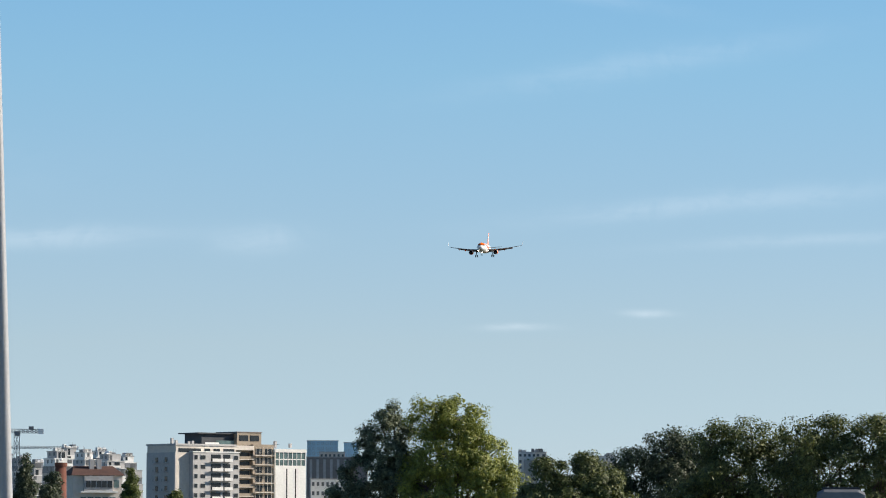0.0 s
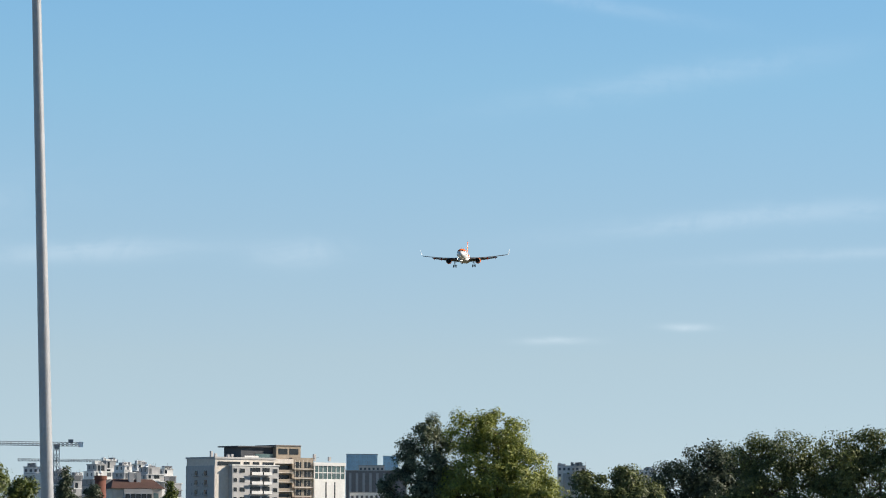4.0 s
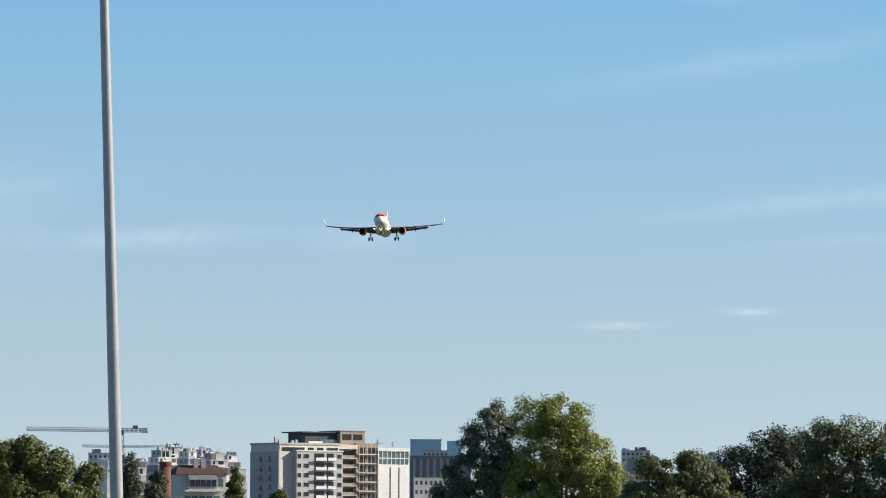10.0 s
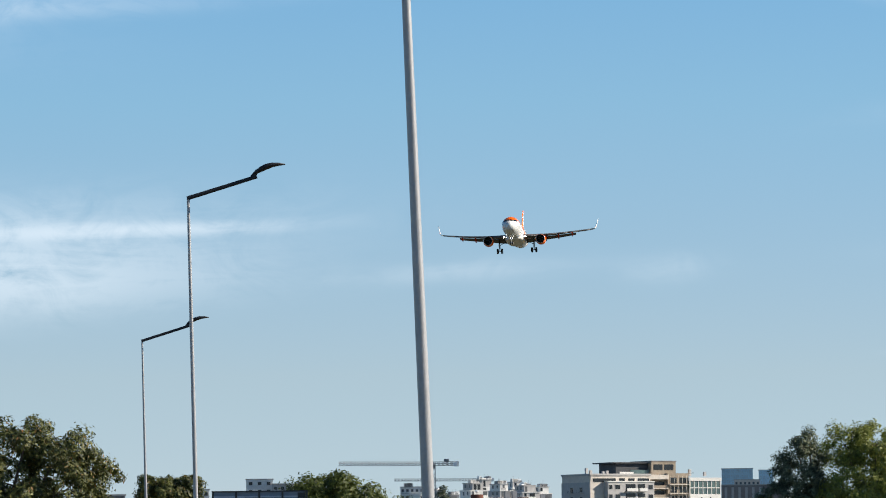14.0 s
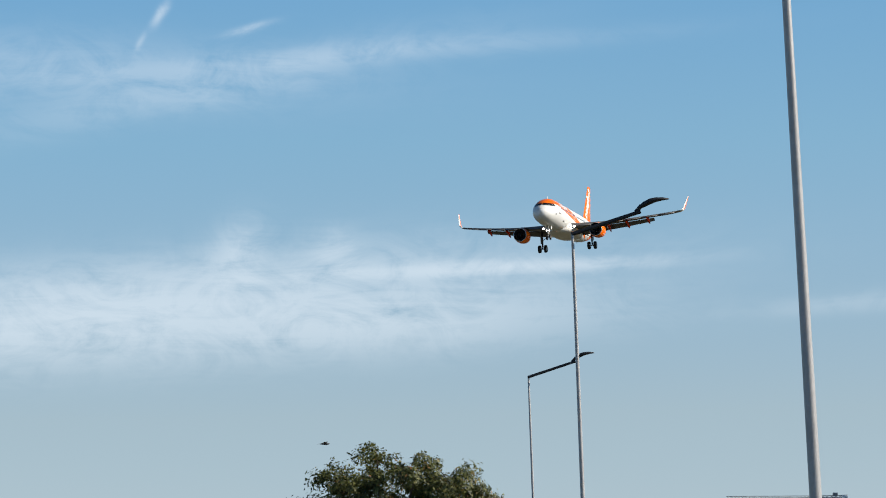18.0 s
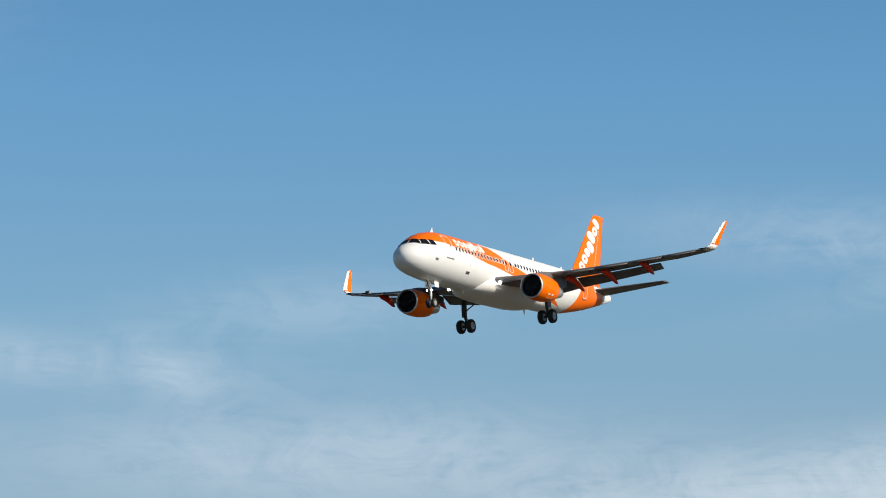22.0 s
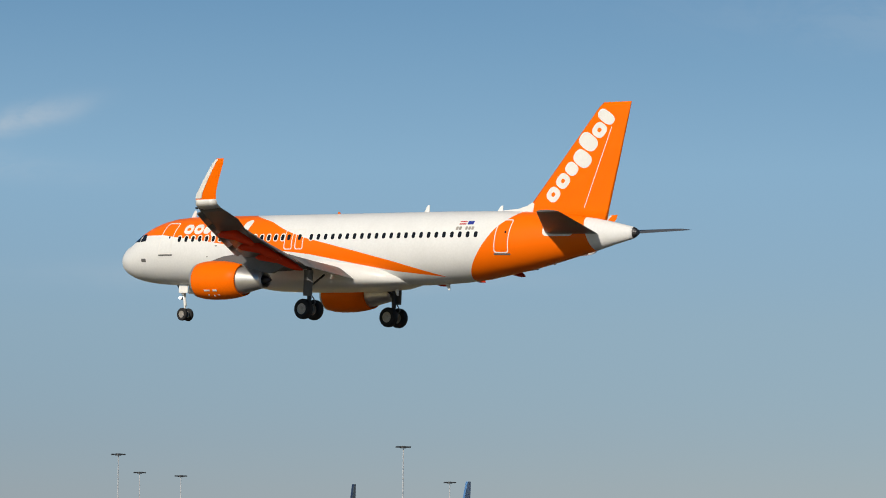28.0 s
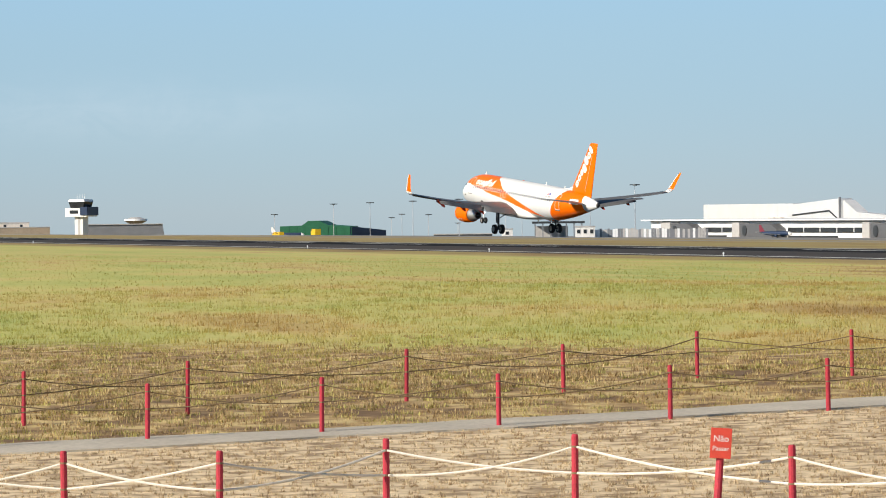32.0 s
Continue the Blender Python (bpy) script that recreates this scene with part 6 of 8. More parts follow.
def baggage_tractor(m, mat, label):
    root = empty("baggage_tractor", m, label, "tractor", "apron vehicles")
    slab_box("body", -1.4, 1.3, -0.65, 0.65, 0.3, 0.85, mat, root, "", 0.08)
    slab_box("seat_back", -0.5, -0.35, -0.5, 0.5, 0.85, 1.3, metal_dark, root)
    for x in (-0.55, 0.55):
        for y in (-0.58, 0.58):
            slab_box("canopy_post", x - 0.04, x + 0.04, y - 0.04, y + 0.04, 0.85, 1.85, metal_dark, root)
    slab_box("canopy", -0.7, 0.7, -0.65, 0.65, 1.85, 1.93, mat, root)
    for x in (-0.9, 0.9):
        wheel_pair(root, x, 0.6, 0.32)


def belt_loader(m, mat, label):
    root = empty("belt_loader", m, label, "belt loader", "apron vehicles")
    slab_box("chassis", -2.6, 2.2, -0.8, 0.8, 0.35, 0.95, mat, root, "", 0.06)
    slab_box("cab", 1.2, 2.2, 0.1, 0.8, 0.95, 1.8, mat, root)
    vs = [(-3.2, 0.8), (3.4, 2.6), (3.4, 2.95), (-3.2, 1.15)]
    solid("conveyor", *loft([[(x, -0.75, z) for x, z in vs], [(x, -0.05, z) for x, z in vs]]), metal_dark, root, "slanted dark conveyor")
    for x, z in ((-1.5, 1.5), (1.0, 2.2), (2.8, 2.7)):
        slab_box("rail_post", x - 0.04, x + 0.04, -0.8, -0.74, z - 0.3, z + 0.7, mat, root)
    for x in (-1.7, 1.6):
        wheel_pair(root, x, 0.75, 0.36)


def baggage_cart(m, mat, label):
    root = empty("baggage_cart", m, label, "cart", "baggage carts")
    slab_box("deck", -1.3, 1.3, -0.7, 0.7, 0.4, 0.52, metal_grey, root)
    slab_box("roof", -1.3, 1.3, -0.72, 0.72, 1.75, 1.82, mat, root)
    for x in (-1.25, 0.0, 1.25):
        for y in (-0.66, 0.66):
            slab_box("post", x - 0.04, x + 0.04, y - 0.04, y + 0.04, 0.52, 1.75, metal_grey, root)
    slab_box("load", -1.0, 0.8, -0.5, 0.5, 0.52, 1.2, metal_dark, root, "dark luggage", 0.1)
    for x in (-0.9, 0.9):
        wheel_pair(root, x, 0.6, 0.24)


for k in range(34):
    az = 58.3 - 0.26 * k + rng.uniform(-0.1, 0.1)
    kind = rng.randrange(7)
    m = spot(az, rng.uniform(372, 388), rng.choice((90, 75, 105, 10, 40)))
    if kind == 0:
        container_stack(m, metal_white, "white freight container on a dolly", 1)
    elif kind == 1:
        service_van(m, metal_white, "white service van at the apron's edge")
    elif kind == 2:
        belt_loader(m, rng.choice((metal_white, metal_white, yellow_paint)), "belt loader with a slanted conveyor")
    elif kind in (3, 4):
        baggage_cart(m, metal_white, "open baggage cart with a white roof and dark luggage")
    elif kind == 5:
        baggage_tractor(m, rng.choice((metal_white, jet_red, yellow_paint, metal_white)), "low baggage tractor with a canopy")
    else:
        root = empty("apron_bollard", m, "short white apron post with a dark cap", "bollard", "apron posts")
        slab_box("post", -0.15, 0.15, -0.15, 0.15, 0, 2.2, metal_white, root, "white post")
        slab_box("cap", -0.3, 0.3, -0.3, 0.3, 2.2, 2.5, metal_dark, root)
for az, t in ((51.3, 245), (50.45, 60), (48.1, 200), (47.6, 110), (59.75, 80), (60.2, 100), (43.6, 200), (42.6, 220)):
    passenger_stairs(spot(az, rng.uniform(392, 405), t), "white mobile passenger stairs")
for az, t in ((54.85, 200), (52.25, 215), (50.5, 210), (48.6, 205), (44.4, 200), (56.2, 190)):
    jet_bridge(spot(az, rng.uniform(470, 500), t), "white and grey jet bridge reaching to a parked jet")
for az in (56.9, 56.05, 54.65, 53.3, 52.0, 50.0, 49.2, 46.9, 45.7, 44.1, 42.9):
    container_stack(spot(az + rng.uniform(-0.05, 0.05), rng.uniform(376, 440), rng.choice((90, 80, 100, 0))), (metal_white, pale_wall, metal_white, metal_white, metal_white)[rng.randrange(5)], "boxy freight container on a dolly", rng.choice((1, 1, 2)))
for az in (55.65, 54.95, 53.05, 45.5):
    m = spot(az, 440, 90)
    root = empty("glass_shelter", m, "low white canopy on posts at the gate", "shelter", "gate shelters")
    slab_box("canopy", -8, 8, -2, 2, 3.4, 3.8, metal_white, root)
    for x in (-7, -2.3, 2.3, 7):
        slab_box("post", x - 0.12, x + 0.12, -0.15, 0.15, 0, 3.4, metal_grey, root)


# signs and markers by the runway
def taxi_sign(azimuth, x, width, panels, label):
    px, py, pz, d = ap(azimuth, x)
    root = empty("taxiway_sign", pose(px, py, pz, 0, 0, azimuth - 90), label, "airfield sign", "airfield signs")
    w = width / panels
    for k in range(panels):
        x0 = -width / 2 + w * k
        p = slab_box("panel", x0 + 0.03, x0 + w - 0.03, -0.12, 0.12, 0.16, 0.76, metal_dark if "black" in label and k == 0 else yellow_paint, root, "upright sign panel", 0.03)
        for q in (0.3, 0.55):
            slab_box("marking_bar", x0 + w * q, x0 + w * (q + 0.12), -0.14, -0.12, 0.3, 0.62, yellow_paint if "black" in label and k == 0 else metal_dark, p, "plain bar")
        for sx in (0.2, 0.8):
            slab_box("leg", x0 + w * sx - 0.04, x0 + w * sx + 0.04, -0.05, 0.05, -0.1, 0.22, metal_dark, root)


taxi_sign(54.2, 205, 3.2, 2, "yellow taxiway sign in two panels on the grass")
taxi_sign(63.5, 215, 3.4, 2, "black and yellow taxiway sign on the grass")


def equipment_box():
    x, y = 215 * math.cos(radians(57.63)), 215 * math.sin(radians(57.63))
    root = empty("equipment_cabinet", pose(x, y, ground_z(x, y), 0, 0, 57.6 - 90), "pair of pale grey electrical cabinets in the grass", "cabinet")
    for x0, x1 in ((-0.54, -0.02), (0.04, 0.54)):
        slab_box("cabinet", x0, x1, -0.3, 0.3, 0.05, 0.85, pale_wall, root, "pale grey metal cabinet", 0.02)
        slab_box("door_seam", x0 + 0.22, x0 + 0.25, -0.31, -0.3, 0.12, 0.8, metal_grey, root)
        slab_box("lid", x0 - 0.03, x1 + 0.03, -0.34, 0.34, 0.85, 0.9, metal_grey, root)
    slab_box("plinth", -0.6, 0.6, -0.36, 0.36, -0.1, 0.05, concrete, root)


equipment_box()


def marker_post(azimuth, x, h, mat, label):
    px, py, pz, d = ap(azimuth, x)
    root = empty("marker_post", pose(px, py, pz), label, "marker", "runway markers")
    bm = bmesh.new()
    tube(bm, (0, 0, -0.1), (0, 0, h), 0.12, 0.12, 8)
    part("post", bm, mat, root)
    slab_box("cap", -0.2, 0.2, -0.2, 0.2, h, h + 0.25, metal_dark, root, "", 0.03)


for az, x, h, mat in ((59.54, 230, 1.6, metal_white), (62.05, 240, 1.5, jet_red), (61.95, 240, 0.9, metal_white), (61.7, 245, 1.0, metal_white), (62.6, 240, 1.2, metal_white)):
    marker_post(az, x, h, mat, "white airfield marker post" if mat is metal_white else "red and white airfield marker post")
for az in (77.6, 73.4, 70.6, 67.0, 63.5, 58.4, 54.6):
    x = 127.5
    d = x / math.cos(radians(az))
    y = d * math.sin(radians(az))
    root = empty("runway_edge_light", pose(x, y, ground_z(x, y) + 0.03), "small runway edge light on a stub", "airfield light", "runway edge lights")
    bm = bmesh.new()
    tube(bm, (0, 0, 0), (0, 0, 0.22), 0.06, 0.06, 8)
    part("stub", bm, metal_white, root)
    bm = bmesh.new()
    tube(bm, (0, 0, 0.22), (0, 0, 0.36), 0.09, 0.05, 8)
    part("lens", bm, metal_white, root)



# ---- thin high cloud, far behind everything ----
def cirrus():
    """A far shell over the part of the sky that comes into view, with wisps placed by bearing and height."""
    R = 4300.0
    azs = [-100 + 4 * k for k in range(47)]
    els = [-0.6 + 0.9 * k for k in range(18)]
    verts = [(R * math.cos(radians(e)) * math.cos(radians(a)), R * math.cos(radians(e)) * math.sin(radians(a)), EYE + R * math.sin(radians(e))) for e in els for a in azs]
    n = len(azs)
    faces = [(j * n + i, j * n + i + 1, (j + 1) * n + i + 1, (j + 1) * n + i) for j in range(len(els) - 1) for i in range(n - 1)]
    m = bpy.data.materials.new("thin_cirrus")
    m.use_nodes = True
    nt = m.node_tree
    nt.nodes.remove(nt.nodes["Principled BSDF"])
    uv = nt.nodes.new("ShaderNodeUVMap")
    uv.uv_map = "bearing"

    def op(kind, *args):
        q = nt.nodes.new("ShaderNodeMath")
        q.operation = kind
        for k, v in enumerate(args):
            if isinstance(v, (int, float)):
                q.inputs[k].default_value = v
            else:
                nt.links.new(v, q.inputs[k])
        return q.outputs[0]

    def noise_of(scale, detail, stretch, turn=0.0, warp=0.0, rough=0.55):
        mp, q = nt.nodes.new("ShaderNodeMapping"), nt.nodes.new("ShaderNodeTexNoise")
        mp.inputs["Rotation"].default_value = (0, 0, radians(turn))
        mp.inputs["Scale"].default_value = (*stretch, 1)
        q.inputs["Scale"].default_value, q.inputs["Detail"].default_value = scale, detail
        q.inputs["Roughness"].default_value, q.inputs["Distortion"].default_value = rough, warp
        nt.links.new(uv.outputs[0], mp.inputs[0])
        nt.links.new(mp.outputs[0], q.inputs["Vector"])
        return q.outputs["Fac"]

    sep = nt.nodes.new("ShaderNodeSeparateXYZ")
    nt.links.new(uv.outputs[0], sep.inputs[0])
    V = op("ADD", sep.outputs["Y"], op("MULTIPLY_ADD", noise_of(0.5, 3, (0.6, 1)), 0.26, -0.13))
    U = op("ADD", sep.outputs["X"], op("MULTIPLY_ADD", noise_of(0.7, 3, (1, 0.8), 40.0), 0.6, -0.3))

    def streak(az, el, half_len, half_wid, slope, strength):
        """A soft band; slope: its rise per degree of bearing."""
        ca, sa_ = math.cos(math.atan(slope)), math.sin(math.atan(slope))
        x, y = op("SUBTRACT", U, az), op("SUBTRACT", V, el)
        du = op("DIVIDE", op("ADD", op("MULTIPLY", x, ca), op("MULTIPLY", y, sa_)), half_len)
        dv = op("DIVIDE", op("SUBTRACT", op("MULTIPLY", y, ca), op("MULTIPLY", x, sa_)), half_wid)
        r = op("ADD", op("MULTIPLY", du, du), op("MULTIPLY", dv, dv))
        return op("MULTIPLY", op("EXPONENT", op("MULTIPLY", r, -1.0)), strength)
    total = None
    for band in CLOUD_BANDS:
        s = streak(*band)
        total = s if total is None else op("ADD", total, s)
    # fibres: long along the wind, fine across
    fibre = noise_of(1.3, 8, (0.3, 2.4), 6.0, 1.6, 0.66)
    puff = noise_of(1.0, 8, (0.8, 1.3), -8.0, 1.2, 0.66)
    tex = op("ADD", op("MULTIPLY", fibre, 0.38), op("MULTIPLY", puff, 0.82))
    tex = op("SUBTRACT", op("MULTIPLY", tex, 3.3), 1.22)
    tex.node.use_clamp = True
    fac = op("MULTIPLY", total, tex)
    fac = op("DIVIDE", fac, op("ADD", fac, 0.75))
    glow, clear, mix = nt.nodes.new("ShaderNodeEmission"), nt.nodes.new("ShaderNodeBsdfTransparent"), nt.nodes.new("ShaderNodeMixShader")
    glow.inputs["Color"].default_value, glow.inputs["Strength"].default_value = (0.80, 0.88, 0.95, 1), 0.86
    nt.links.new(fac, mix.inputs["Fac"])
    nt.links.new(clear.outputs[0], mix.inputs[1])
    nt.links.new(glow.outputs[0], mix.inputs[2])
    nt.links.new(mix.outputs[0], nt.nodes["Material Output"].inputs[0])
    ob = solid("backdrop_cirrus", verts, faces, m)
    layer = ob.data.uv_layers.new(name="bearing")
    for loop in ob.data.loops:
        x, y, z = verts[loop.vertex_index]
        layer.data[loop.index].uv = (math.degrees(math.atan2(y, x)), math.degrees(math.asin((z - EYE) / R)))
    ob.visible_shadow = False
    return tagged(ob, "thin white cirrus wisps high in the sky", "cloud", kind="structure")


# bearing, height, half length, half width, slope, strength
CLOUD_BANDS = [(-66.5, 4.4, 5.6, 0.62, -0.08, 0.95), (-71.2, 4.2, 3, 0.42, -0.05, 0.45), (-72.8, 5.05, 2.2, 0.1, -0.04, 0.8), (-69, 5.3, 0.35, 0.5, 0.3, 0.5), (-70.4, 5.2, 0.35, 0.4, -0.4, 0.45),
               (-70.3, 8.35, 4, 0.16, -0.06, 0.2), (-68.5, 7.9, 3.5, 0.3, -0.2, 0.18), (-66, 8.2, 4, 0.5, 0.05, 0.2), (-67.75, 9.05, 0.2, 0.07, -1.3, 0.55), (-69.1, 8.8, 0.35, 0.06, -0.25, 0.35),
               (-67.35, 8.6, 0.16, 0.05, -1.5, 0.25), (-78.3, 4.4, 1.6, 0.16, -0.05, 0.15), (-81.5, 4.4, 0.7, 0.2, 0, 0.14), (-88.6, 4.95, 2.6, 0.16, -0.08, 0.12), (-90, 4.4, 2, 0.09, -0.06, 0.1),
               (-87.3, 7.1, 2.4, 0.2, -0.15, 0.08), (-85.5, 8.4, 2, 0.12, 0.2, 0.09), (-46.3, 10.4, 3.8, 1.4, -0.3, 0.28), (-45.8, 9.3, 0.3, 1.2, 1.2, 0.28), (-47, 9.6, 0.25, 0.8, 1, 0.22),
               (-52.4, 6.4, 3.4, 0.4, 0.08, 0.26), (-54.8, 6.2, 0.8, 0.4, 0.6, 0.22), (-57.5, 4.9, 4, 0.6, 0, 0.4), (-57, 7.2, 2.4, 0.5, -0.05, 0.18), (-33, 9.6, 5, 1.2, 0.1, 0.2),
               (2.6, 10.8, 3.6, 0.1, 0.165, 0.52), (4.2, 9.85, 4, 0.11, 0.15, 0.5), (-3.2, 10.3, 2.4, 0.12, 0.05, 0.3), (-2, 4.2, 4, 0.25, 0, 0.1), (17, 10.2, 4.5, 0.25, 0.12, 0.25),
               (14, 4, 5, 0.4, 0, 0.15), (48.8, 5.85, 0.8, 0.16, -0.25, 0.7), (52.8, 5.45, 3.6, 0.22, 0.08, 0.36), (44.5, 3.5, 3.2, 0.2, 0, 0.2), (58, 6, 3, 0.2, 0.1, 0.26),
               (56, 4.2, 3, 0.2, 0.1, 0.12), (62, 4.6, 5, 0.4, 0, 0.08), (76, 1.6, 3, 0.4, 0, 0.12), (31, 7, 6, 0.5, 0.1, 0.2), (-24.31, 11.05, 0.91, 0.3, -1.81, 0.26),
               (-24.3, 10.11, 0.65, 0.1, 0.92, 0.34), (-22.65, 11.49, 1.14, 0.44, -0.17, 0.25), (-22.27, 10.65, 0.51, 0.12, 2.69, 0.35), (-23.5, 10.05, 0.46, 0.11, 1.31, 0.28), (-23.22, 11.14, 0.74, 0.39, 2.8, 0.3),
               (-22.47, 10.93, 1.73, 0.61, -0.03, 0.2), (-18.23, 10.95, 1.92, 0.39, 0.04, 0.3), (-17.1, 9.91, 0.57, 0.19, 0.97, 0.3), (-16.76, 9.1, 0.81, 0.16, 0.08, 0.3), (-17.23, 5.08, 1.29, 0.09, -0.02, 0.35),
               (-20.4, 4.44, 0.65, 0.14, 0, 0.3), (-25.11, 10, 0.43, 0.17, 1.01, 0.2), (-22.56, 11.71, 0.48, 0.26, -0.61, 0.25), (-85.48, 3.08, 0.45, 0.05, 0, 0.2), (-87.5, 3.29, 0.32, 0.05, 0.08, 0.25)]
cirrus()


# ---- birds over the field ----
def bird(label):
    root = tagged(new("bird"), label, "bird", "gulls in flight")
    rings = [[(sx, w * math.cos(t), w * 0.9 * math.sin(t)) for t in (2 * math.pi * k / 8 for k in range(8))] for sx, w in ((0.24, 0.01), (0.18, 0.035), (0.05, 0.06), (-0.1, 0.045), (-0.24, 0.01))]
    solid("body", *loft(rings), bird_grey, root, "dark grey body", True)
    for sd in (1, -1):
        v = [(0.08, sd * 0.04, 0.02), (0.12, sd * 0.25, 0.10), (0.0, sd * 0.5, 0.06), (-0.05, sd * 0.3, 0.08), (-0.08, sd * 0.04, 0.02)]
        solid("wing", *loft([[(a, b, c - 0.006) for a, b, c in v], [(a, b, c + 0.006) for a, b, c in v]]), bird_grey, root, "spread wing")
    v = [(-0.2, 0.02, 0), (-0.36, 0.07, 0.0), (-0.36, -0.07, 0.0), (-0.2, -0.02, 0)]
    solid("tail", *loft([[(a, b, c - 0.005) for a, b, c in v], [(a, b, c + 0.005) for a, b, c in v]]), bird_grey, root)
    return root


bird_grey = material("bird_plumage", (0.08, 0.08, 0.085), 0.8, 0, 0.3, 6, 40)
birds = [bird("small dark bird gliding across the sky") for _ in range(3)]


# ---- the landing airliner ----
def B(s, y, z):
    """Airliner space: s metres aft of the nose, y to port, z above the fuselage's axis."""
    return (-y, 17.0 - s, z)


def interp(table, s):
    for (a, va), (b, vb) in zip(table, table[1:]):
        if s <= b:
            k = (s - a) / (b - a)
            return va + (vb - va) * k
    return table[-1][1]


# station, half width, top, bottom
STATIONS = [(0.0, 0.03, -0.42, -0.5), (0.05, 0.24, -0.24, -0.74), (0.15, 0.46, -0.05, -0.98), (0.35, 0.72, 0.16, -1.2), (0.65, 0.98, 0.36, -1.38), (1.05, 1.22, 0.53, -1.54),
            (1.4, 1.38, 0.68, -1.65), (1.8, 1.52, 1.0, -1.74), (2.3, 1.65, 1.3, -1.82), (2.9, 1.77, 1.58, -1.88), (3.6, 1.86, 1.8, -1.93),
            (4.5, 1.93, 1.97, -1.98), (5.5, 1.965, 2.05, -2.02), (6.8, 1.975, 2.07, -2.06), (8.0, 1.975, 2.07, -2.07), (12.0, 1.975, 2.07, -2.07),
            (16.0, 1.975, 2.07, -2.07), (20.0, 1.975, 2.07, -2.07), (23.0, 1.975, 2.07, -2.07), (24.5, 1.96, 2.07, -2.02), (26.0, 1.91, 2.06, -1.93),
            (27.5, 1.82, 2.04, -1.78), (29.0, 1.68, 2.01, -1.52), (30.5, 1.5, 1.95, -1.25), (32.0, 1.26, 1.85, -0.92), (33.5, 0.97, 1.7, -0.56),
            (34.8, 0.7, 1.52, -0.25), (36.0, 0.45, 1.3, 0.08), (36.9, 0.29, 1.1, 0.3), (37.25, 0.24, 1.02, 0.4)]


def fuselage_point(s, angle):
    """angle 0 at port, 90 on top."""
    w = interp([(r[0], r[1]) for r in STATIONS], s)
    t = interp([(r[0], r[2]) for r in STATIONS], s)
    b = interp([(r[0], r[3]) for r in STATIONS], s)
    c, h = (t + b) / 2, (t - b) / 2
    return (s, w * math.cos(angle), c + h * math.sin(angle))


def fuselage_side(s, z, out=0.012):
    """A point of the port skin at station s and height z, lifted off by out, and its outward angle."""
    w = interp([(r[0], r[1]) for r in STATIONS], s)
    t = interp([(r[0], r[2]) for r in STATIONS], s)
    b = interp([(r[0], r[3]) for r in STATIONS], s)
    c, h = (t + b) / 2, (t - b) / 2
    a = math.asin(max(-1, min(1, (z - c) / h)))
    return (s, (w + out) * math.cos(a), c + (h + out) * math.sin(a))


def airfoil(s_le, chord, y, z, thick, n=10, twist=0.0):
    """A closed ring of points round a wing section."""
    up, low = [], []
    for k in range(n + 1):
        u = (1 - math.cos(math.pi * k / n)) / 2
        t = 5 * thick * (0.2969 * math.sqrt(u) - 0.126 * u - 0.3516 * u * u + 0.2843 * u ** 3 - 0.1015 * u ** 4)
        camb = 0.02 * 4 * u * (1 - u)
        up.append((u, camb + t))
        low.append((u, camb - t * 0.85))
    pts = up + low[-2:0:-1]
    return [B(s_le + u * chord, y, z + w * chord - twist * (u - 0.3) * chord) for u, w in pts]


